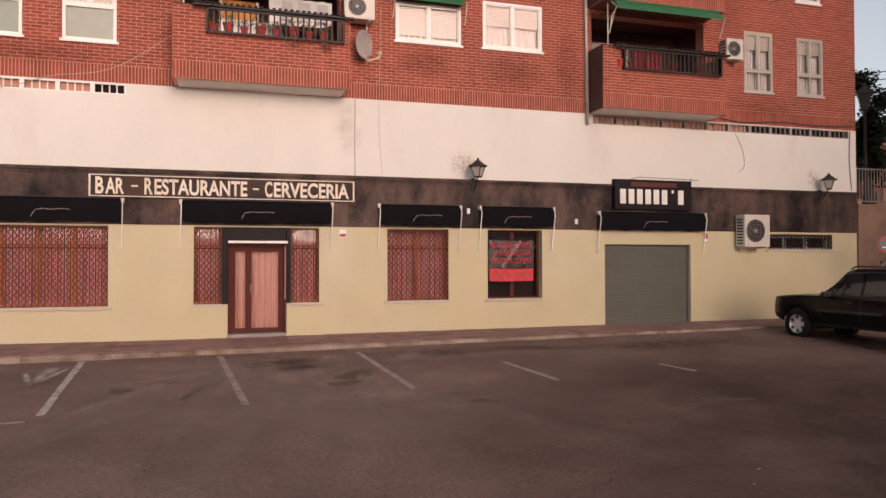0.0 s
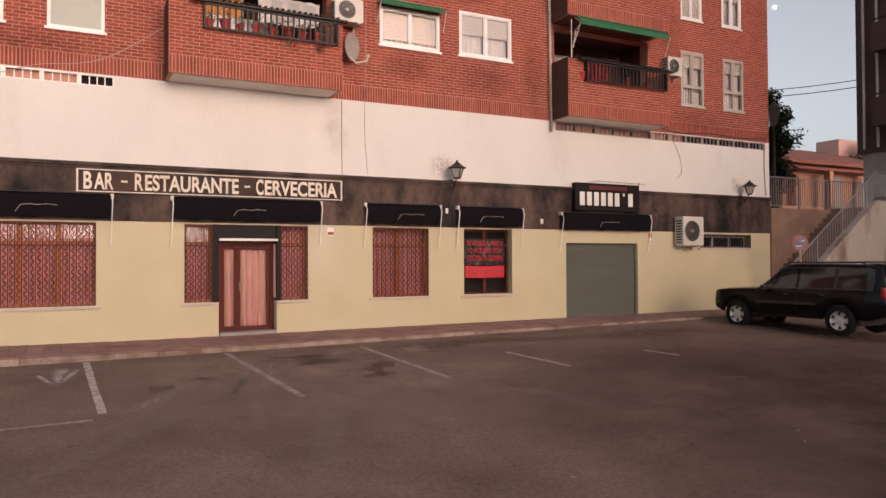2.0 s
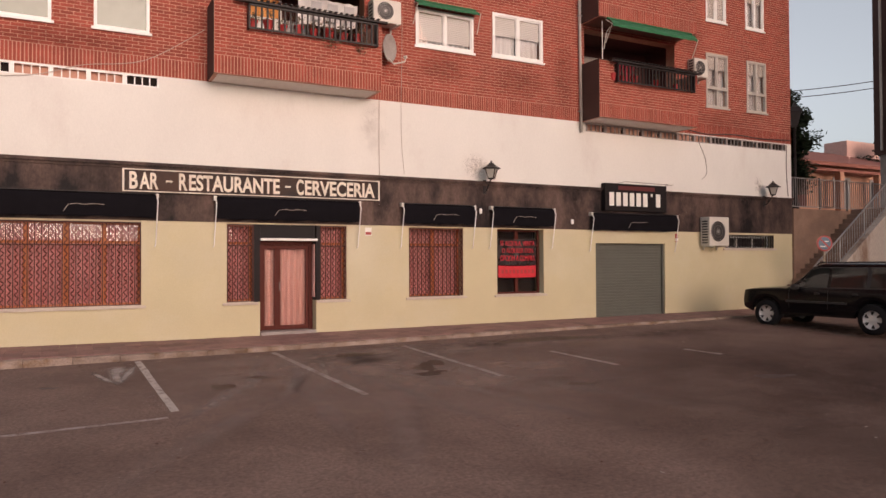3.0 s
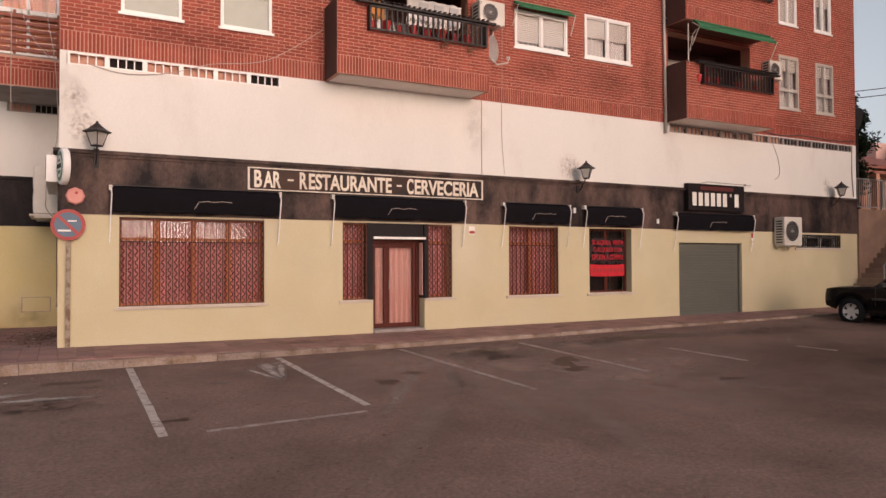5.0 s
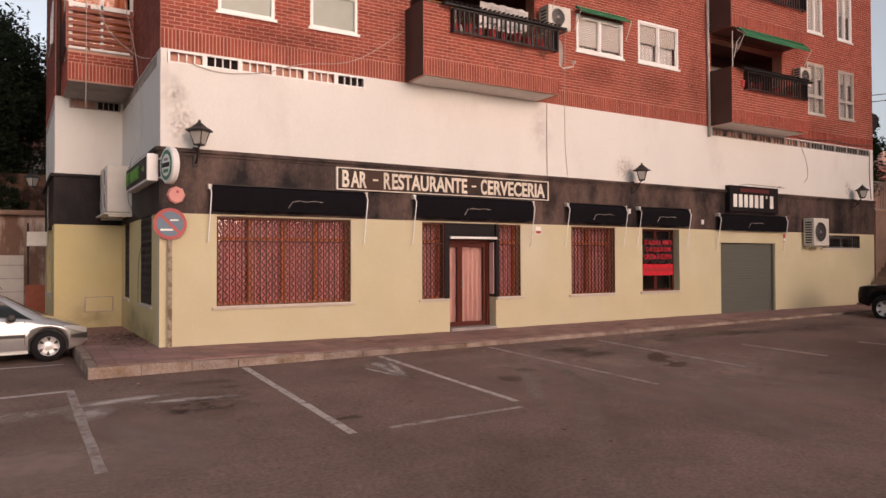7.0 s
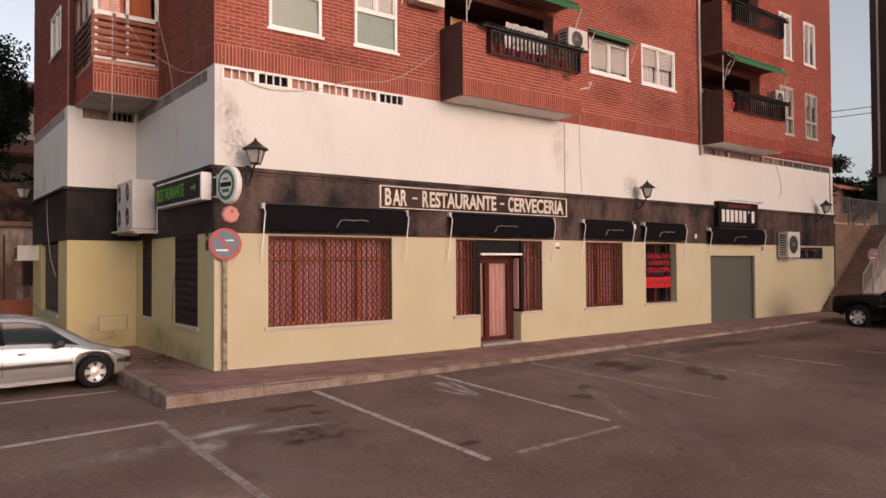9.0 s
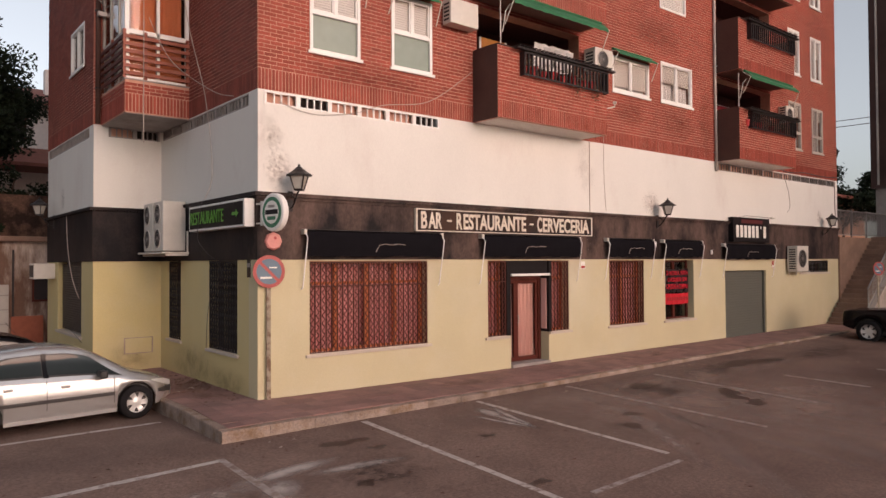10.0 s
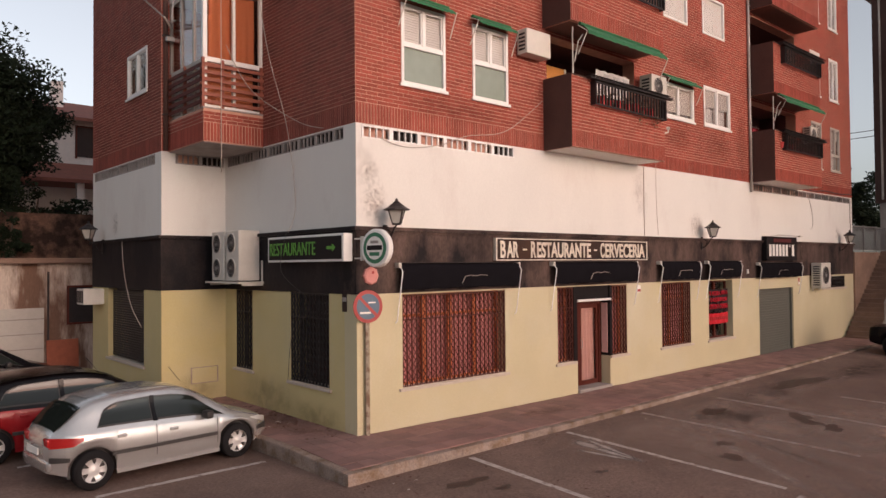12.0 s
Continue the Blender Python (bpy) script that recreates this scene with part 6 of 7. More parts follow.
def car(name, label, where, spec, paint, group="parked cars"):
    """A car with its nose at +x, wheels on z = 0, local y across. Tables give belt, roof, and half widths along x."""
    t = thing(name, label, "car", where, group=group)
    L0, L1 = spec["ends"]
    wheels, R, hw = spec["wheels"], spec["radius"], spec["half"]
    belt, roof, tuck = spec["belt"], spec["roof"], spec["tuck"]
    arch = R * 1.16

    def width(x):
        e = min(x - L0, L1 - x)
        return hw * (1 - spec.get("taper", 0.34) * max(0.0, 1 - e / 0.58) ** 2.3)

    def low(x):
        z = spec["sill"] + 0.10 * max(0.0, 1 - min(x - L0, L1 - x) / 0.35)
        for wx in wheels:
            if abs(x - wx) < arch:
                z = max(z, R + math.sqrt(arch * arch - (x - wx) ** 2))
        return z

    def ring(x):
        w, b, r, l = width(x), lerp_table(belt, x), lerp_table(roof, x), low(x)
        r = max(r, b + 0.012)
        up = min(1.0, max(0.0, (r - b) / 0.35))
        wr = w - tuck * up
        l = min(l, b - 0.08)
        return [(w * 0.93, l), (w * 0.985, l + (b - l) * 0.22), (w, l + (b - l) * 0.55), (w * 0.975, b - 0.04), (w * 0.955, b), (wr * 0.965 - 0.01, b + (r - b) * 0.55 + 0.0), (wr * 0.93 - 0.02, r - 0.045 * up - 0.006), (wr * 0.80, r), (wr * 0.4, r + 0.018), (0.0, r + 0.024)]

    xs_ = set(np.linspace(L0, L1, 64).round(4))
    for wx in wheels:
        xs_ |= set((wx + arch * np.cos(np.linspace(0, math.pi, 15))).round(4))
    for tab in (belt, roof):
        xs_ |= {round(x, 4) for x, _ in tab if L0 <= x <= L1}
    X_ = sorted(xs_)
    bm = bmesh.new()
    rows = []
    for x in X_:
        r = ring(x)
        left = [bm.verts.new((x, y, z)) for y, z in r]
        right = [bm.verts.new((x, -y, z)) for y, z in r[:-1]][::-1]
        rows.append(left + right)
    for a, b in zip(rows, rows[1:]):
        for k in range(len(a) - 1):
            bm.faces.new((a[k], a[k + 1], b[k + 1], b[k]))
    bm.faces.new(rows[0]); bm.faces.new(rows[-1][::-1])
    body = part("body", bm, paint, t, smooth=True)
    if "dark_cabin" in spec:
        body.data.materials.append(BLACKPAINT)
        for f in body.data.polygons:
            if f.center.z > lerp_table(belt, f.center.x) + 0.005 and f.center.x < 1.30:
                f.material_index = 1

    def side_panel(nm, x0, x1, f0, f1, material, sgn, label_="", rake0=0.0, rake1=0.0, proud=0.007, round_=0.0):
        """Glass on the car's flank between the belt and the roof; round_ gives the rear edge a curve of that length."""
        g = bmesh.new()
        cols = []
        for i in range(17):
            top = f1
            xi = x0 + (x1 - x0) * i / 16
            if round_ and xi < x0 + round_:
                q_ = 1 - (xi - x0) / round_
                top = f0 + (f1 - f0) * max(0.03, math.sqrt(max(0.0, 1 - q_ ** 2.4)))
            col = []
            for f in np.linspace(f0, top, 6):
                g_ = (f - f0) / (f1 - f0)
                x = (x0 + rake0 * g_) * (1 - i / 16) + (x1 + rake1 * g_) * i / 16
                r = ring(x)
                b_, m_, t_ = r[4], r[5], r[6]
                if f < 0.5:
                    s_ = f / 0.5
                    p = (b_[0] + (m_[0] - b_[0]) * s_, b_[1] + (m_[1] - b_[1]) * s_)
                else:
                    s_ = (f - 0.5) / 0.5
                    p = (m_[0] + (t_[0] - m_[0]) * s_, m_[1] + (t_[1] - m_[1]) * s_)
                col.append(g.verts.new((x, sgn * (p[0] + proud), p[1] + proud * 0.4)))
            cols.append(col)
        for a, b in zip(cols, cols[1:]):
            for k in range(5):
                g.faces.new((a[k], a[k + 1], b[k + 1], b[k]))
        return part(nm, g, material, t, label_, smooth=True)

    def flank_patch(nm, x0, x1, low_, high_, material, sgn, label_="", proud=0.008):
        """A lamp or strip let into the flank: low_ and high_ give its edges along x."""
        g = bmesh.new()
        cols = []
        for i in range(13):
            x = x0 + (x1 - x0) * i / 12
            line = ring(x)[:5]
            col = []
            for k in range(4):
                z = lerp_table(low_, x) + (lerp_table(high_, x) - lerp_table(low_, x)) * k / 3
                y_ = lerp_table([(p[1], p[0]) for p in line], z)
                col.append(g.verts.new((x, sgn * (y_ + proud), z)))
            cols.append(col)
        for a, b in zip(cols, cols[1:]):
            for k in range(3):
                g.faces.new((a[k], a[k + 1], b[k + 1], b[k]))
        return part(nm, g, material, t, label_, smooth=True)

    def top_panel(nm, x0, x1, material, share=0.78, lift=0.01):
        g = bmesh.new()
        cols = []
        for i in range(9):
            x = x0 + (x1 - x0) * i / 8
            r = ring(x)
            col = []
            for k in range(9):
                v = -1 + k / 4
                y = v * r[7][0] * share / 0.8
                z = r[7][1] + (r[9][1] - r[7][1]) * (1 - v * v)
                n = Vector((1, 0, 0.8)).normalized() if x0 > (L0 + L1) / 2 else Vector((-1, 0, 0.8)).normalized()
                col.append(g.verts.new((x + n.x * lift, y, z + n.z * lift)))
            cols.append(col)
        for a, b in zip(cols, cols[1:]):
            for k in range(8):
                g.faces.new((a[k], a[k + 1], b[k + 1], b[k]))
        return part(nm, g, material, t, "", smooth=True)

    for sgn in (-1, 1):
        for n_, (x0, x1, ra, rb) in enumerate(spec["glass"]):
            curve = spec.get("curve", 0.0) if n_ == 0 else 0.0
            side_panel("side_window", x0, x1, spec.get("pane", (0.09, 0.90))[0], spec.get("pane", (0.09, 0.90))[1], CARGLASS, sgn, "dark tinted glass", ra, rb, 0.009, curve)
        side_panel("window_surround", spec["glass"][0][0] - 0.03, spec["glass"][-1][1] + 0.03, spec.get("pane", (0.09, 0.90))[0] - 0.05, spec.get("pane", (0.09, 0.90))[1] + 0.045, TRIM, sgn, "black window surround", spec["glass"][0][2], spec["glass"][-1][3], 0.004, spec.get("curve", 0.0))
        side_panel("door_pillar", spec["seam"] - 0.04, spec["seam"] + 0.04, 0.08, 0.88, BLACKPAINT, sgn)
        for gx in (spec["seam"], spec["gap"]):
            g = bmesh.new()
            cols = [[g.verts.new((gx + o_ * 0.006, sgn * (p_[0] + 0.004), p_[1])) for p_ in ring(gx)[1:5]] for o_ in (-1, 1)]
            for k in range(3):
                g.faces.new((cols[0][k], cols[0][k + 1], cols[1][k + 1], cols[1][k]))
            part("door_gap", g, TRIM, t)
        y = sgn * hw
        part("bump_strip", soft_box(*spec["strip"], *sorted((y - sgn * 0.02, y + sgn * 0.018)), spec["strip_z"], spec["strip_z"] + 0.06, 0.008), TRIM, t, "dark rubbing strip")
        for hx in spec["handles"]:
            b = lerp_table(belt, hx)
            part("door_handle", soft_box(hx - 0.07, hx + 0.07, *sorted((y * 0.975, y + sgn * 0.022)), b - 0.13, b - 0.08, 0.012), spec.get("handle", TRIM), t)
        mx = spec["mirror"]
        part("mirror", soft_box(mx - 0.07, mx + 0.06, *sorted((y * 0.96, y + sgn * 0.17)), lerp_table(belt, mx) + 0.0, lerp_table(belt, mx) + 0.13, 0.03, 3), TRIM, t, "dark door mirror", smooth=True)
        if "curve" in spec:
            zl, zb = spec["lamp"], spec["tail_z"]
            flank_patch("headlight", L1 - 0.46, L1 - 0.02, [(L1 - 0.46, zl + 0.03), (L1 - 0.02, zl - 0.14)], [(L1 - 0.46, zl + 0.05), (L1 - 0.25, zl + 0.04), (L1 - 0.02, zl - 0.03)], LAMPCLEAR, sgn, "clear headlight")
            flank_patch("tail_light", L0 + 0.005, L0 + 0.42, [(L0, zb - 0.05), (L0 + 0.28, zb - 0.03), (L0 + 0.42, zb + 0.05)], [(L0, zb + 0.11), (L0 + 0.42, zb + 0.09)], LAMPRED, sgn, "red wedge shaped tail light")
            part("tail_lens", soft_box(L0 - 0.012, L0 + 0.05, *sorted((sgn * hw * 0.40, sgn * hw * 0.66)), zb - 0.03, zb + 0.09, 0.02, 2), LAMPRED, t, "red tail light", smooth=True)
            flank_patch("bumper_strip", L0 + 0.005, L0 + 0.24, [(L0, 0.47), (L0 + 0.24, 0.475)], [(L0, 0.56), (L0 + 0.24, 0.54)], TRIM, sgn, "dark bumper strip", 0.012)
            flank_patch("bumper_strip", L1 - 0.34, L1 - 0.01, [(L1 - 0.34, 0.44), (L1, 0.40)], [(L1 - 0.34, 0.50), (L1, 0.52)], TRIM, sgn, "dark bumper strip", 0.012)
        else:
            part("headlight", soft_box(L1 - 0.30, L1 - 0.05, *sorted((sgn * hw * 0.50, sgn * hw * 0.86)), spec["lamp"] - 0.08, spec["lamp"] + 0.07, 0.05, 3), LAMPCLEAR, t, "clear headlight", smooth=True)
            part("tail_light", soft_box(L0 + 0.0, L0 + spec["tail"], *sorted((sgn * hw * 0.70, sgn * (hw * 0.90))), spec["tail_z"], spec["tail_z"] + spec["tail_h"], 0.03, 3), LAMPRED, t, "red tail light", smooth=True)
    top_panel("windscreen", *spec["screen"], CARGLASS)
    top_panel("rear_window", *spec["rear"], CARGLASS, 0.84 if "curve" in spec else 0.72)
    part("bumper", soft_box(L1 - 0.30, L1 + 0.02, -hw * 0.70, hw * 0.70, spec["sill"] + 0.08, spec["sill"] + 0.30, 0.07, 3), spec.get("bumper", TRIM), t, smooth=True)
    part("bumper", soft_box(L0 - 0.02, L0 + 0.30, -hw * 0.70, hw * 0.70, spec["sill"] + 0.10, spec["sill"] + 0.30, 0.07, 3), spec.get("bumper", TRIM), t, smooth=True)
    part("number_plate", boxes((L0 - 0.050, L0 - 0.035, -0.24, 0.24, spec["sill"] + 0.34, spec["sill"] + 0.44)), LETTERW, t)
    part("underbody", boxes((L0 + 0.35, L1 - 0.35, -hw * 0.72, hw * 0.72, spec["sill"] - 0.02, spec["sill"] + 0.3)), TRIM, t)
    for sgn in (-1, 1):
        part("sill_skirt", boxes((wheels[0] + arch, wheels[1] - arch, *sorted((sgn * hw * 0.9, sgn * hw * 0.955)), spec["sill"] - 0.04, spec["sill"] + 0.02)), paint, t)
    for wx in wheels:
        for sgn in (-1, 1):
            whl = part("wheel", lathe(bmesh.new(), [(R * 0.62, -0.10), (R * 0.95, -0.10), (R, -0.07), (R, 0.07), (R * 0.95, 0.10), (R * 0.62, 0.10)], 28, "y", cap=False), RUBBER, t, "black tyre", smooth=True, where=pose(wx, sgn * (hw - 0.115), R))
            g = lathe(bmesh.new(), [(R * 0.63, sgn * 0.085), (R * 0.60, sgn * 0.05), (R * 0.2, sgn * 0.075), (0.0, sgn * 0.085)], 24, "y", cap=False)
            part("rim", g, RIM, whl, "silver wheel trim", smooth=True)
            slot = None
            for k in range(spec["spokes"]):
                a = (k + 0.5) * math.tau / spec["spokes"]
                here = pose(R * 0.43 * math.cos(a), 0, R * 0.43 * math.sin(a), 0, -math.degrees(a), 0)
                if slot is None:
                    g = bmesh.new()
                    edge = [(-0.13, -0.035), (0.02, -0.10), (0.12, -0.12), (0.145, 0.10), (0.07, 0.075), (-0.05, 0.03)]
                    lo_, hi_ = [[g.verts.new((R * u_, sgn * d_, R * v_)) for u_, v_ in edge] for d_ in (0.050, 0.0785)]
                    g.faces.new(hi_)
                    for e_ in range(6):
                        g.faces.new((lo_[e_], lo_[(e_ + 1) % 6], hi_[(e_ + 1) % 6], hi_[e_]))
                    slot = part("rim_slot", g, TRIM, whl, "dark slot in the wheel trim", where=here)
                else:
                    same(slot, here)
        part("wheel_well", boxes((wx - arch * 0.98, wx + arch * 0.98, -hw * 0.80, hw * 0.80, R * 0.7, R + arch * 0.9)), TRIM, t)
    if "dark_roof" in spec:
        top_panel("roof_panel", *spec["dark_roof"], BLACKPAINT, 0.95, 0.010)
    for extra in spec.get("extra", ()):
        extra(t)
    return t


def aerial(t):
    part("aerial", tube(bmesh.new(), [(0.55, 0, 1.36), (0.35, 0, 1.62)], 0.006, 4), TRIM, t)


HATCH = dict(curve=0.50, pane=(0.15, 0.82), ends=(-1.68, 1.86), wheels=(-1.14, 1.18), radius=0.298, half=0.80, sill=0.22, tuck=0.16,
             belt=[(-1.70, 0.76), (-1.5, 0.90), (-1.0, 0.90), (0.0, 0.855), (0.75, 0.825), (1.2, 0.77), (1.6, 0.69), (1.88, 0.55)],
             roof=[(-1.70, 0.77), (-1.60, 0.93), (-1.28, 1.24), (-1.1, 1.33), (-0.8, 1.385), (-0.3, 1.415), (0.1, 1.40), (0.35, 1.345), (0.55, 1.25), (1.12, 0.885), (1.35, 0.81), (1.65, 0.71), (1.88, 0.56)],
             glass=[(-1.06, -0.27, 0.05, 0.0), (-0.19, 0.92, 0.0, -0.50)], seam=-0.23, gap=0.84, strip=(-0.9, 0.80), strip_z=0.48, handles=(-0.75, 0.05), mirror=0.62, lamp=0.63, tail=0.34, tail_z=0.73, tail_h=0.15,
             screen=(0.58, 1.09), rear=(-1.59, -1.24), spokes=6, extra=(aerial,))


def drawn_out(spec, k, lift=1.0):
    """The same tables, stretched in length and height to fit the camera's view."""
    out = dict(spec)
    for key in ("belt", "roof"):
        out[key] = [(x * k, z * lift) for x, z in spec[key]]
    for key in ("ends", "wheels", "screen", "rear", "strip", "handles"):
        out[key] = tuple(x * k for x in spec[key])
    out["glass"] = [(p * k, q * k, c, d) for p, q, c, d in spec["glass"]]
    for key in ("seam", "gap", "mirror"):
        out[key] = spec[key] * (k if k > 1.1 else 1.0)
    return out


HATCH = drawn_out(HATCH, 1.05, 0.97)
car("silver_hatchback", "silver grey five door hatchback parked by the kerb", pose(-9.50, 19.02, gz(-9.4, 19.2), 0, 0, 5.5), dict(HATCH, handle=SILVER, bumper=SILVER), SILVER)
RED = dict(drawn_out(HATCH, 1.16, 1.05), half=0.86, bumper=REDPAINT, handle=REDPAINT, dark_roof=(-1.45, 0.58), dark_cabin=True)
car("red_hatchback", "red hatchback with dark roof parked beside the silver car", pose(-10.15, 21.6, gz(-10.2, 21.7), 0, 0, 2), RED, REDPAINT)
car("black_hatchback", "black car parked near the old wall", pose(-10.6, 28.7, gz(-11, 25), 0, 0, 2), dict(HATCH, bumper=BLACKPAINT, handle=BLACKPAINT), BLACKPAINT)


def offroad_bits(t):
    w = part("spare_wheel", lathe(bmesh.new(), [(0.0, -0.12), (0.26, -0.12), (0.33, -0.08), (0.34, 0.0), (0.33, 0.08), (0.0, 0.10)], 24, "y"), RUBBER, t, "spare wheel on the tailgate", smooth=True, where=pose(-2.50, 0.15, 1.0, 0, 0, 90))
    part("hub", disc_bm(0.10, 0.09, 0.13), RIM, w)
    for s_ in (-1, 1):
        part("roof_rail", tube(bmesh.new(), [(-1.9, s_ * 0.60, 1.74), (-1.8, s_ * 0.60, 1.80), (0.1, s_ * 0.60, 1.80), (0.2, s_ * 0.60, 1.74)], 0.018, 6), TRIM, t)


SUV = dict(taper=0.16, ends=(-2.42, 2.38), wheels=(-1.36, 1.56), radius=0.375, half=0.88, sill=0.42, tuck=0.13,
           belt=[(-2.42, 1.05), (-2.2, 1.10), (0.6, 1.08), (0.95, 1.09), (1.6, 1.07), (2.2, 1.03), (2.34, 1.0), (2.38, 0.90)],
           roof=[(-2.42, 1.06), (-2.38, 1.2), (-2.28, 1.68), (-2.0, 1.745), (-1.0, 1.76), (0.05, 1.75), (0.30, 1.68), (0.95, 1.10), (1.2, 1.11), (2.1, 1.06), (2.34, 1.02), (2.38, 0.92)],
           glass=[(-2.12, -1.30, 0.0, 0.0), (-1.20, -0.28, 0.0, 0.0), (-0.20, 0.78, 0.0, -0.45)], seam=-0.24, gap=0.86, strip=(-0.75, 0.95), strip_z=0.72, handles=(-0.95, 0.05), mirror=0.62, lamp=0.86, tail=0.10, tail_z=0.95, tail_h=0.26,
           screen=(0.36, 0.92), rear=(-2.375, -2.30), spokes=6, extra=(offroad_bits,))
car("off_road_car", "black long wheelbase off-road car with silver wheels", pose(14.50, 12.80, gz(14.5, 12.8) - 0.0, 0, 0, 92.5), SUV, BLACKPAINT)

# ---- right: stairs, retaining wall, terrace ----
tagged(part("retaining_wall", boxes((EAST + 0.003, 40, 17.2, 17.6, -0.4, 3.68)), OLDWALL), "stained brown stone retaining wall beside the stairs", "wall", kind="structure")
tagged(part("terrace", boxes((EAST + 0.003, 90, 17.6, 120, 3.3, 3.68)), CEMENT), "grey upper terrace ground", "terrace", kind="structure")
st = thing("stairs", "straight flight of worn concrete outdoor steps", "stairs", pose(0, 0, 0), kind="structure")
for i in range(20):
    part("step", soft_box(17.35 + 0.24 * i, 17.35 + 0.24 * (i + 1) + (0.02 if i < 19 else 3.2), 16.035, 17.197, -0.3 if i < 4 else 0.10 + 0.18 * i - 0.7, 0.12 + 0.18 * (i + 1), 0.01, 1), OLDWALL, st)
bm = bmesh.new()
a = [(17.8, -0.4), (26.0, -0.4), (26.0, 3.95), (22.4, 3.95), (17.8, 0.62)]
f0 = [bm.verts.new((x, 15.77, z)) for x, z in a]
f1 = [bm.verts.new((x, 16.03, z)) for x, z in a]
bm.faces.new(f0); bm.faces.new(f1[::-1])
for k in range(5):
    bm.faces.new((f0[k], f0[(k + 1) % 5], f1[(k + 1) % 5], f1[k]))
tagged(part("stair_wall", bm, STAINWALL), "pale plaster stair wall with dark water stains", "wall", kind="structure")
rl = thing("stair_railing", "grey tubular railing along the stairs", "railing", pose(0, 15.9, 0))
path = [(17.9, 0, 1.62), (22.5, 0, 4.95), (25.9, 0, 4.95)]
part("handrail", tube(bmesh.new(), path, 0.03, 8), STEEL, rl)
part("lower_rail", tube(bmesh.new(), [(x, y, z - 0.82) for x, y, z in path], 0.018, 6), STEEL, rl)
for i in range(60):
    x = 17.95 + i * 0.135
    z = 1.62 + min(x - 17.9, 4.6) * 3.33 / 4.6
    thick = 0.024 if i % 10 == 0 else 0.010
    part("baluster", tube(bmesh.new(), [(x, 0, z - (0.95 if i % 10 == 0 else 0.82)), (x, 0, z)], thick, 5), STEEL, rl)
fe = thing("terrace_fence", "grey metal bar fence on the retaining wall", "fence", pose(EAST + 0.1, 17.4, 3.68))
part("rail", boxes((0, 6.5, -0.02, 0.02, 1.10, 1.14), (0, 6.5, -0.02, 0.02, 0.08, 0.12)), STEEL, fe)
bar = part("bar", boxes((-0.012, 0.012, -0.012, 0.012, 0.12, 1.10)), STEEL, fe, where=pose(0.05, 0, 0))
for i in range(1, 54):
    same(bar, pose(0.05 + 0.12 * i, 0, 0))
for i in range(5):
    part("post", boxes((1.6 * i, 1.6 * i + 0.05, -0.03, 0.03, 0, 1.18)), STEEL, fe)


def street_lamp(where):
    t = thing("street_lamp", "black iron post lamp with a lantern head", "street lamp", where)
    part("post", lathe(bmesh.new(), [(0.12, 0), (0.12, 0.3), (0.07, 0.4), (0.055, 0.9), (0.045, 3.1), (0.07, 3.12), (0.03, 3.2)], 12), IRON, t, smooth=True)
    part("lantern_cage", lathe(bmesh.new(), [(0.12, 3.2), (0.14, 3.22), (0.30, 3.75), (0.34, 3.77), (0.2, 3.95), (0.08, 4.02), (0.06, 4.1), (0.0, 4.18)], 4), IRON, t, "black lantern head")
    part("glass", lathe(bmesh.new(), [(0.145, 3.25), (0.285, 3.72)], 4), FROSTLAMP, t)
    return t


street_lamp(pose(19.75, 17.88, 3.68) @ Matrix.Scale(0.96, 4))


def leafy(name, label, where, trunk_h, crown, n, seed, size=0.16, group="trees"):
    """A tree: tapered trunk and limbs, a crown of many small leaves in clumps."""
    t = thing(name, label, "tree", where, group=group)
    rng = random.Random(seed)
    cz, rx, ry, rz = crown
    bm = tube(bmesh.new(), [(0, 0, -0.1), (0.06, 0.02, trunk_h * 0.5), (0.0, 0.1, trunk_h), (0.1, 0.1, cz)], [0.2, 0.16, 0.12, 0.05], 8)
    clumps = []
    for k in range(26 if n < 10000 else 120):
        a, u, r = rng.uniform(0, math.tau), rng.uniform(-1, 1), rng.random() ** 0.5
        s = math.sqrt(1 - u * u)
        c = Vector((rx * r * s * math.cos(a), ry * r * s * math.sin(a), cz + rz * r * u))
        clumps.append((c, rng.uniform(0.25, 0.55) * (rx + rz) / 3.2))
        if k % 2 == 0:
            tube(bm, [(0, 0.05, trunk_h * rng.uniform(0.7, 1.0)), c * 0.5 + Vector((0, 0, cz * 0.4)), c], [0.07, 0.04, 0.012], 5)
    part("trunk", bm, BARK, t, "dark brown trunk and limbs")
    V, Fc = [], []
    for k in range(n):
        c, r = clumps[rng.randrange(len(clumps))]
        d = Vector((max(-1.7, min(1.7, rng.gauss(0, 1))), max(-1.7, min(1.7, rng.gauss(0, 1))), max(-1.4, min(1.4, rng.gauss(0, 0.8))))) * r * (0.55 if n < 10000 else 0.44)
        p = c + d
        a = Vector((rng.uniform(-1, 1), rng.uniform(-1, 1), rng.uniform(-1, 0.6))).normalized() * size * rng.uniform(0.6, 1.2)
        b = a.orthogonal().normalized() * size * 0.55
        m = len(V)
        V.extend([p - a, p + b, p + a, p - b])
        Fc.append((m, m + 1, m + 2, m + 3))
    tagged(mesh_of("crown", [tuple(v) for v in V], Fc, LEAF, t, "dark green leaves"), kind="stuff")
    return t


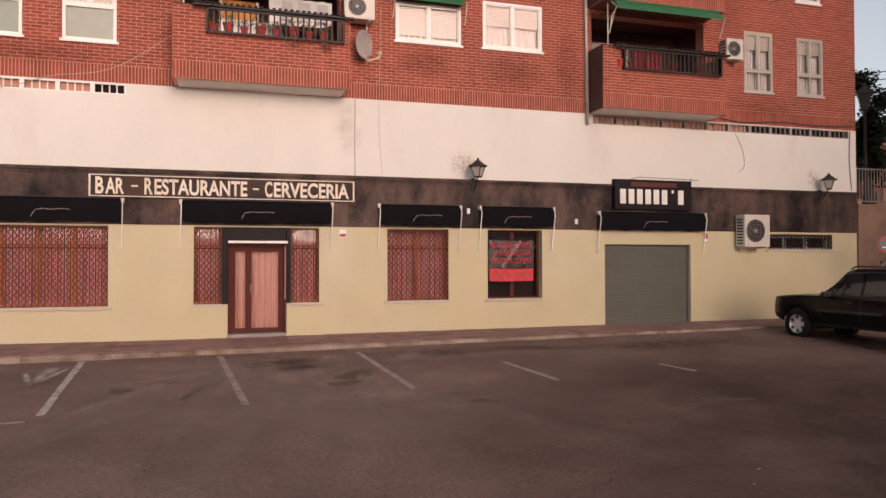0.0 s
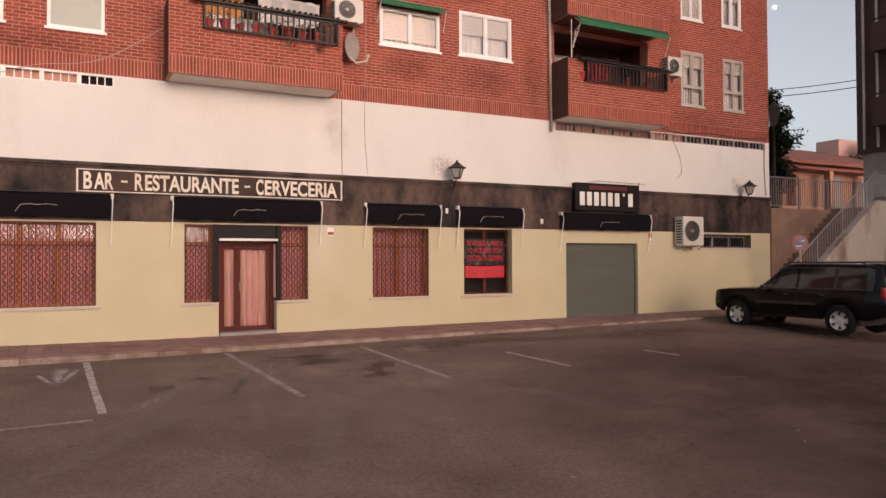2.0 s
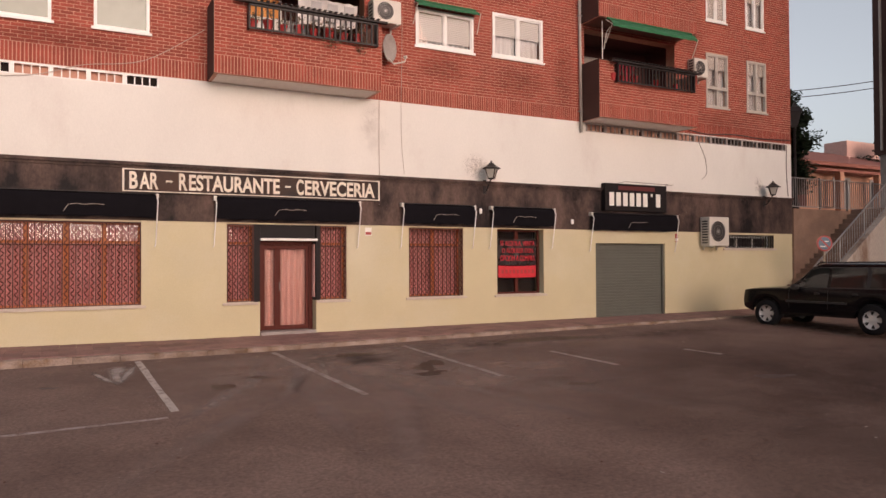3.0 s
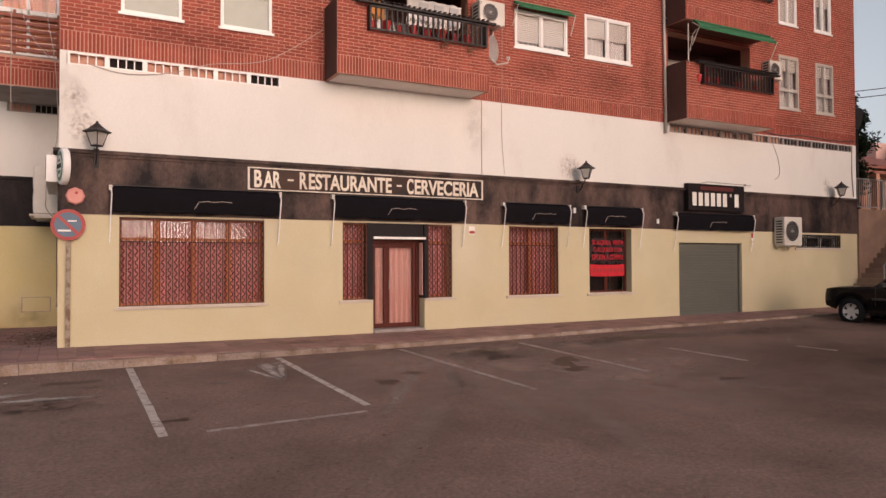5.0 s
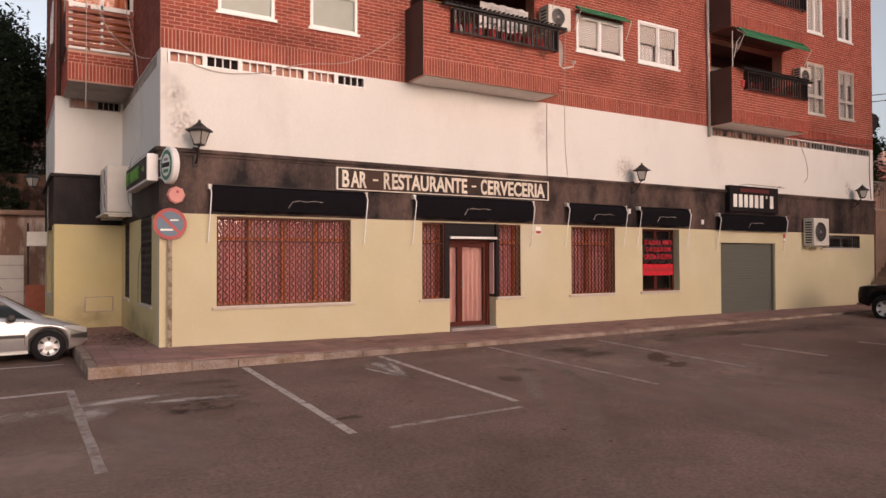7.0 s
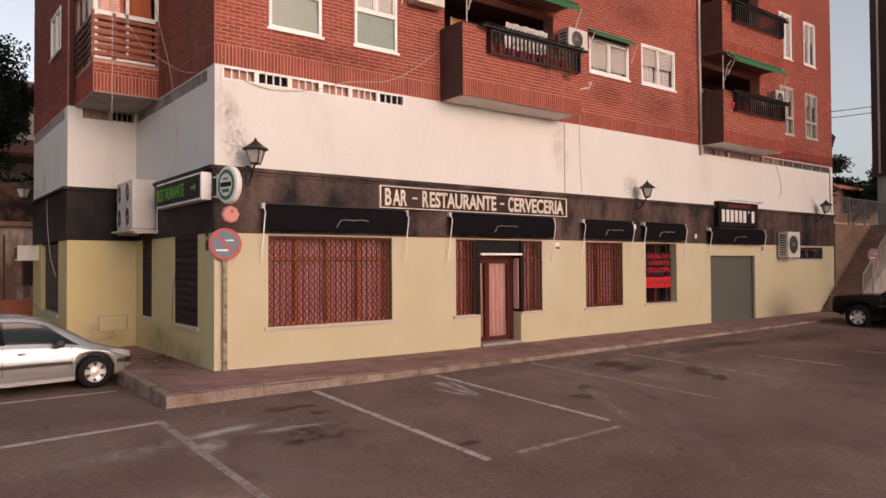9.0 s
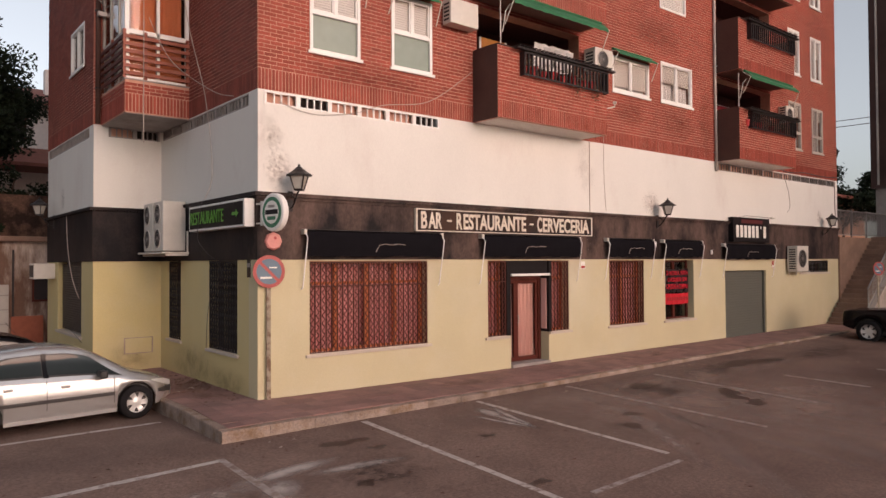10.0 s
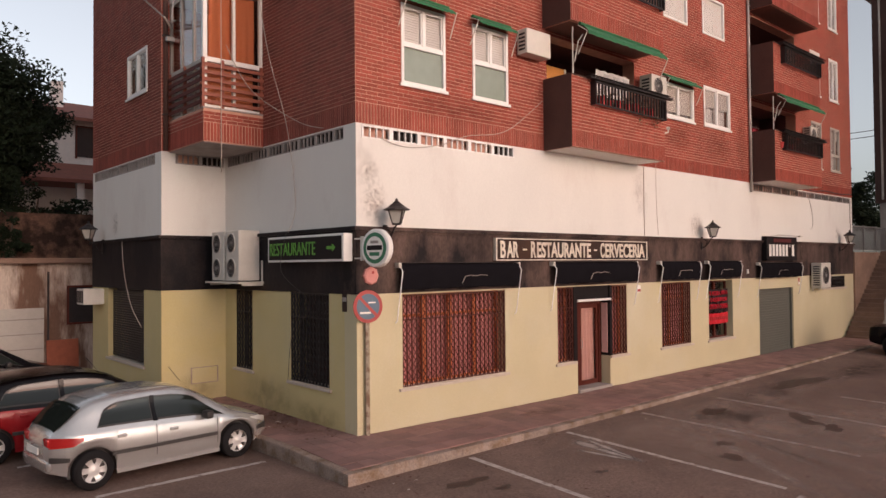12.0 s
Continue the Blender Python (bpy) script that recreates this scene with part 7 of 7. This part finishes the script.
leafy("tree", "dark leafy tree behind the building corner", pose(21.2, 19.0, 3.68), 1.0, (2.5, 0.50, 0.75, 2.5), 6000, 4, 0.10)
leafy("tree", "distant dark tree beyond the terrace", pose(44, 27, 3.68), 1.6, (3.5, 3.2, 3.0, 2.4), 9500, 6, 0.15)
leafy("tree", "distant dark tree beyond the terrace", pose(52, 24, 3.68), 2.0, (4.6, 4.5, 3.0, 3.4), 9500, 7, 0.17)
leafy("tree", "large dark evergreen tree behind the old wall", pose(-10.35, 35.5, 0), 3.5, (8.3, 3.25, 2.8, 3.6), 95000, 8, 0.095)
leafy("tree", "dark tree at the edge of the lane", pose(-16.5, 35.5, 0), 3.0, (8.0, 3.6, 3.0, 5.0), 60000, 9, 0.10)
leafy("shrub", "dark rounded shrub on the old wall terrace", pose(-10.1, 33.2, 3.55), 0.3, (1.0, 0.7, 0.7, 0.8), 1500, 10, 0.08)

for x, y, r, n, sd in ((-8.9, 33.4, 0.6, 1200, 11), (-7.9, 34.8, 0.9, 1800, 12), (-6.6, 34.9, 0.8, 1600, 13), (-11.6, 33.3, 0.5, 900, 14)):
    leafy("shrub", "dark shrub growing by the brown masonry wall", pose(x, y, 3.44 if y < 33.9 else 4.2), 0.3, (0.9, r, r * 0.8, r), n, sd, 0.08, "shrubs")

# house with red roof and pink chimney beyond the terrace
h = thing("terrace_house", "low salmon plastered house with red tile roof", "house", pose(34, 27, 4.9))
part("wall", boxes((-8, 14, 0, 8, -1.22, 2.7)), SALMON, h)
bm = bmesh.new()
q = [bm.verts.new(p) for p in ((-8.6, -0.8, 2.5), (14.6, -0.8, 2.5), (14.6, 4, 4.1), (-8.6, 4, 4.1), (14.6, 8.8, 2.5), (-8.6, 8.8, 2.5), (-8.6, -0.8, 2.3), (14.6, -0.8, 2.3))]
for f in ((0, 1, 2, 3), (3, 2, 4, 5), (6, 7, 1, 0), (0, 3, 5), (1, 4, 2)):
    bm.faces.new([q[i] for i in f])
roof_ = part("roof", bm, TILE, h, "red tile roof")
part("chimney", boxes((7.5, 11.0, 3.0, 4.6, 3.3, 4.85)), mat("pink_plaster", (0.62, 0.40, 0.34), 0.85), roof_, "pink plastered chimney block")
part("canopy", boxes((-8.0, 5.0, -1.0, -0.002, 1.95, 2.1)), TILE, h, "dark red porch canopy")
for x in (-6, -2.5, 1.5, 5.0):
    dw = part("door", boxes((x, x + 1.6, -0.05, -0.004, 0.0, 1.8)), DARKWOOD if x < 0 else STEEL, h)
for x in (-8, -3.2, 0.8, 4.4):
    part("pillar", boxes((x, x + 0.35, -0.95, -0.6, -1.22, 1.949)), SALMON, h)

# dark brick block at the far right, its shadow put into the colour
tw = thing("apartment_block", "dark brick apartment block, darkened for shade, with grey concrete base", "building", pose(25.4, 18.4, 0))
# most of this length is unseen, made up to cut light at right
part("wall", boxes((0, 5, -46, 0, 6.15, 16.5)), DARKBRICK, tw)
part("base", boxes((0.15, 5, -46, -0.15, -0.8, 6.15)), CEMENT, tw, "grey concrete base")
part("roof", boxes((-0.5, 5.3, -46.3, 0.45, 16.5, 16.95)), CEMENT, tw, "pale grey eaves slab")
for y in (-0.35, -0.9):
    part("downpipe", tube(bmesh.new(), [(-0.07, y, 6.3), (-0.07, y, 16.48)], 0.05, 8), GREYFRAME, tw, "pale vertical pipe")
for k in range(3):
    z = 7.2 + 2.9 * k
    for j in range(4):
        y = -4.4 - 5 * j
        bl_ = part("balcony", boxes((-0.9, -0.002, y, y + 3.2, z - 0.2, z), (-0.9, -0.84, y, y + 3.2, z, z + 0.9)), DARKBRICK, tw)
        part("railing", boxes((-0.92, -0.86, y, y + 3.2, z + 1.0, z + 1.05)), IRON, bl_)
        wn_ = part("window", boxes((-0.02, -0.004, y + 0.6, y + 2.4, z + 0.2, z + 2.1)), DARKGLASS, tw)
        part("window_frame", boxes((-0.05, -0.021, y + 0.5, y + 0.6, z + 0.1, z + 2.2), (-0.05, -0.021, y + 2.4, y + 2.5, z + 0.1, z + 2.2)), GREYFRAME, wn_)
for dz in (0.0, 0.35):
    tagged(part("overhead_cable", tube(bmesh.new(), [(20 + i * 1.0, 33 - i * 0.9, 10.2 + dz + 0.018 * (i - 8) ** 2) for i in range(18)], 0.022, 5), DARKCABLE), "thin overhead cable against the sky", "cable", group="overhead cables")
rb = thing("pale_moon", "small pale moon in the evening sky", "moon", pose(0, 0, 0), kind="structure")
bm = bmesh.new()
bmesh.ops.create_icosphere(bm, subdivisions=3, radius=9)
part("disc", bm, MOON, rb, where=pose(2042, 1590, 836))

# ---- left: old wall, garage, house ----
tagged(part("old_wall", boxes((-30, -6.0, 31.0, 31.4, -0.4, 3.45)), OLDPLASTER), "old stained plaster wall with brown streaks", "wall", kind="structure")
tagged(part("old_wall_ledge", soft_box(-30, -6.0, 30.7, 31.45, 3.45, 3.62, 0.03), OLDWALL), "dark weathered ledge on the old wall", "ledge", kind="structure")
tagged(part("upper_bank", boxes((-30, -4.0, 33.9, 34.2, 3.0, 5.2)), RUBBLE), "brown masonry wall behind the ledge", "wall", kind="structure")
tagged(part("upper_terrace", boxes((-30, -4.0, 31.4, 60, 2.8, 3.44)), CEMENT), "grey raised terrace", "terrace", kind="structure")
g = thing("garage_door", "pale grey metal garage door in the old wall", "door", pose(-9.45, 30.99, 0), kind="structure")
part("leaf", boxes((-1.3, 1.0, -0.05, 0.0, 0.0, 2.1)), GREYFRAME, g)
for k in range(4):
    part("panel_rib", boxes((-1.3, 1.0, -0.07, -0.051, 0.4 + 0.45 * k, 0.43 + 0.45 * k)), CEMENT, g)
part("lintel", boxes((-1.35, 1.05, -0.06, 0.0, 2.1, 3.3)), OLDPLASTER, g, "pale streaked plaster lintel")
p = thing("wall_panel", "rusty orange sheet metal panel leaning on the wall", "panel", pose(-7.95, 30.8, -0.05, -4, 0, 0))
part("sheet", soft_box(-0.45, 0.45, -0.02, 0.02, 0.0, 1.15, 0.008), TERRA, p)
w = thing("wall_window", "dark barred window in the old wall", "window", pose(-7.35, 30.99, 1.6), kind="structure")
part("pane", boxes((-0.4, 0.4, -0.03, 0.0, 0, 1.1)), DARKGLASS, w)
part("window_frame", boxes((-0.46, -0.4, -0.05, 0.0, -0.06, 1.16), (0.4, 0.46, -0.05, 0.0, -0.06, 1.16), (-0.4, 0.4, -0.05, 0.0, -0.06, 0.0), (-0.4, 0.4, -0.05, 0.0, 1.1, 1.16)), DARKWOOD, w)
cable("wall_pipe", [(-8.33, 30.95, 0), (-8.33, 30.95, 1.5), (-8.33, 30.95, 3.2)], 0.03, DARKCABLE, "dark drain pipe on the old wall")
h = thing("white_house", "white plastered house with red tile roof behind the tree", "house", pose(-8, 43, 4.3))
part("wall", boxes((-9, 6, 0, 8, -1.2, 6.2)), HOUSEW, h)
bm = bmesh.new()
q = [bm.verts.new(p_) for p_ in ((-9.3, -2.6, 2.9), (6.3, -2.6, 2.9), (6.3, -0.003, 3.9), (-9.3, -0.003, 3.9), (-9.3, -2.6, 2.75), (6.3, -2.6, 2.75), (6.3, -0.003, 2.75), (-9.3, -0.003, 2.75))]
for f in ((0, 1, 2, 3), (4, 5, 1, 0), (7, 6, 5, 4), (0, 3, 7, 4), (1, 5, 6, 2)):
    bm.faces.new([q[i] for i in f])
part("lower_roof", bm, TILE, h, "dark red veranda roof")
for x in (-6, -3, 0, 3, 6):
    part("pillar", boxes((x, x + 0.3, -2.4, -2.1, -1.2, 2.75)), HOUSEW, h)
bm = bmesh.new()
q = [bm.verts.new(p_) for p_ in ((-9.6, -0.7, 6.0), (6.6, -0.7, 6.0), (6.6, 4, 7.6), (-9.6, 4, 7.6), (6.6, 8.7, 6.0), (-9.6, 8.7, 6.0), (-9.6, -0.7, 5.85), (6.6, -0.7, 5.85))]
for f in ((0, 1, 2, 3), (3, 2, 4, 5), (6, 7, 1, 0), (0, 3, 5), (1, 4, 2)):
    bm.faces.new([q[i] for i in f])
r_ = part("roof", bm, TILE, h, "red tile roof")
part("chimney", boxes((3.0, 3.5, 2.0, 2.5, 6.5, 8.2)), HOUSEW, r_)
for x, z in ((0.6, 4.25), (-3.0, 4.25), (3.6, 4.25), (0.2, 0.3), (-2.4, 0.3), (2.6, 0.3)):
    wn_ = part("window", boxes((x, x + 1.2, -0.03, -0.004, z, z + 1.4)), DARKGLASS, h)
    part("window_frame", boxes((x - 0.08, x, -0.06, -0.001, z - 0.08, z + 1.48), (x + 1.2, x + 1.28, -0.06, -0.001, z - 0.08, z + 1.48), (x, x + 1.2, -0.06, -0.001, z + 1.4, z + 1.48)), DARKWOOD, wn_)

# unseen blocks added behind the camera, heights set to cut the sun's reflection
for x, w_, hh, y in ((-52, 32, 6.3, -62), (-18, 35, 6.7, -66), (8, 18, 6.4, -65), (32, 30, 9, -64)):
    b_ = thing("unseen_skyline", "unseen plain block behind the camera, added to cut reflected sun", "building", pose(x, y, -2))
    part("wall", boxes((-w_ / 2, w_ / 2, -8, 0, 0, hh)), HOUSEW, b_)
    part("roof", boxes((-w_ / 2 - 0.3, w_ / 2 + 0.3, -8.3, 0.3, hh, hh + 0.3)), TILE, b_)

# unseen blocks added in the west to dim sky light on the side walls
for x, y, d_, hh in ((-40, -2, 20, 5), (-41, 20, 20, 5.5)):
    b_ = thing("west_sky_block", "unseen plain block added to cut the western sky", "building", pose(x, y, -1))
    part("wall", boxes((-10, 0, -d_ / 2, d_ / 2, 0, hh)), OLDWALL, b_)
    part("roof", boxes((-10.3, 0.3, -d_ / 2 - 0.3, d_ / 2 + 0.3, hh, hh + 0.3)), TILE, b_)

# ---- kerb and pavement ----
kb = tagged(mesh_of("pavement", [(-7.62, 15.72, 0.06), (22, 15.72, 0.10), (22, 17.30, 0.17), (-6.38, 17.30, 0.10), (-6.38, 22.74, 0.13), (-7.62, 22.74, 0.12), (-7.62, 17.30, 0.10)],
                         [(0, 1, 2, 3, 6), (6, 3, 4, 5)], GROUT), "red paved sidewalk round the building", "pavement", kind="structure")
kerb_line = thing("kerb", "worn concrete kerb stones along the pavement", "kerb", pose(0, 0, 0), kind="structure")


def kerb_stone(n):
    bm = boxes((0.004, n - 0.004, 0.0, 0.15, -0.35, 0.0))
    top = [e for e in bm.edges if all(v.co.z > -0.01 for v in e.verts) and all(v.co.y < 0.01 for v in e.verts)]
    bmesh.ops.bevel(bm, geom=top, offset=0.025, segments=2, affect="EDGES", profile=0.5)
    return bm


stone = part("kerb_stone", kerb_stone(0.8), KERB, kerb_line, where=pose(-7.76, 15.58, pz(-7.4, 15.5)))
rng = random.Random(5)
for i in range(1, 34):
    x = -7.76 + 0.8 * i
    same(stone, pose(x, 15.58 + rng.uniform(-0.008, 0.008), pz(x + 0.4, 15.5) + rng.uniform(-0.008, 0.006), rng.uniform(-1, 1), rng.uniform(-0.4, 0.4), rng.uniform(-0.5, 0.5)))
for i in range(9):
    same(stone, pose(-7.76 + rng.uniform(-0.006, 0.006), 16.53 + 0.8 * i, pz(-7.7, 16.53 + 0.8 * i) + 0.002 + rng.uniform(-0.003, 0.003), 0, 2.29 if i < 2 else 0, -90))

tile_bm = boxes((0.003, 0.297, 0.003, 0.297, -0.03, 0.0))
tile0 = None
V, Fc = [], []
count = 0
cells = [(-7.60 + 0.3 * i, 15.735 + 0.3 * j) for i in range(98) for j in range(6)] + [(-7.60 + 0.3 * i, 17.535 + 0.3 * j) for i in range(4) for j in range(18)]
for x, y in cells:
    if x > -6.45 and y + 0.3 > 17.31:
        if y > 17.26 or x > -6.39:
            if y > 17.0:
                y1 = 17.29
            if y1 - y < 0.08:
                continue
    z = pz(x + 0.15, y + 0.15) + rng.uniform(-0.003, 0.003)
    if count < 300 and x < 6.0:
        if tile0 is None:
            tile0 = part("paving_tile", tile_bm, PAVEROB, kb, where=pose(x, y, z))
        else:
            same(tile0, pose(x, y, z, rng.uniform(-0.4, 0.4) + 2.2 * (y < 17.2), rng.uniform(-0.4, 0.4), 0), kb)
        count += 1
    else:
        a, b, c, d = x + 0.003, x + 0.297, y + 0.003, y + 0.297
        n = len(V)
        dz = 0.012 if y < 17.2 else 0
        V.extend([(a, c, z - 0.03), (b, c, z - 0.03), (b, d, z - 0.03), (a, d, z - 0.03), (a, c, z - dz / 2), (b, c, z - dz / 2), (b, d, z + dz / 2), (a, d, z + dz / 2)])
        Fc.extend([(n + 4, n + 5, n + 6, n + 7), (n, n + 1, n + 5, n + 4), (n + 1, n + 2, n + 6, n + 5), (n + 2, n + 3, n + 7, n + 6), (n + 3, n, n + 4, n + 7)])
tagged(mesh_of("paving_rest", V, Fc, PAVER, kb), kind="stuff")

# ---- face bricks of the upper walls ----
one = bmesh.new()
v = [one.verts.new(p_) for p_ in ((0, 0, 0), (0.236, 0, 0), (0.236, 0, 0.062), (0, 0, 0.062), (0.002, -0.009, 0.002), (0.234, -0.009, 0.002), (0.234, -0.009, 0.06), (0.002, -0.009, 0.06))]
for f in ((4, 5, 6, 7), (0, 1, 5, 4), (1, 2, 6, 5), (2, 3, 7, 6), (3, 0, 4, 7)):
    one.faces.new([v[i] for i in f])
brick0 = part("brick", one, BRICKOB, fb)
picked = []


def near_corner(p_, q_, c):
    if c > 6.33 and abs(q_ - p_ - 0.236) < 0.002 and p_ < -2.45 and c < 7.55 and len(picked) < 300:
        picked.append((p_, c))
        return True
    return False


for ob, u0, u1, z0, z1, holes in brick_walls:
    me = brick_mesh(u0, u1, z0, min(z1, 15.2), holes, 0.40, near_corner if ob is fb else None, BRICKSHADED if ob in (sb, ws) else BRICK)
    o = new("brickwork", me)
    o.parent = ob
    tagged(o, kind="stuff")
brick0.matrix_basis = pose(picked[0][0], 0, picked[0][1])
for p_, c in picked[1:]:
    same(brick0, pose(p_, 0, c))
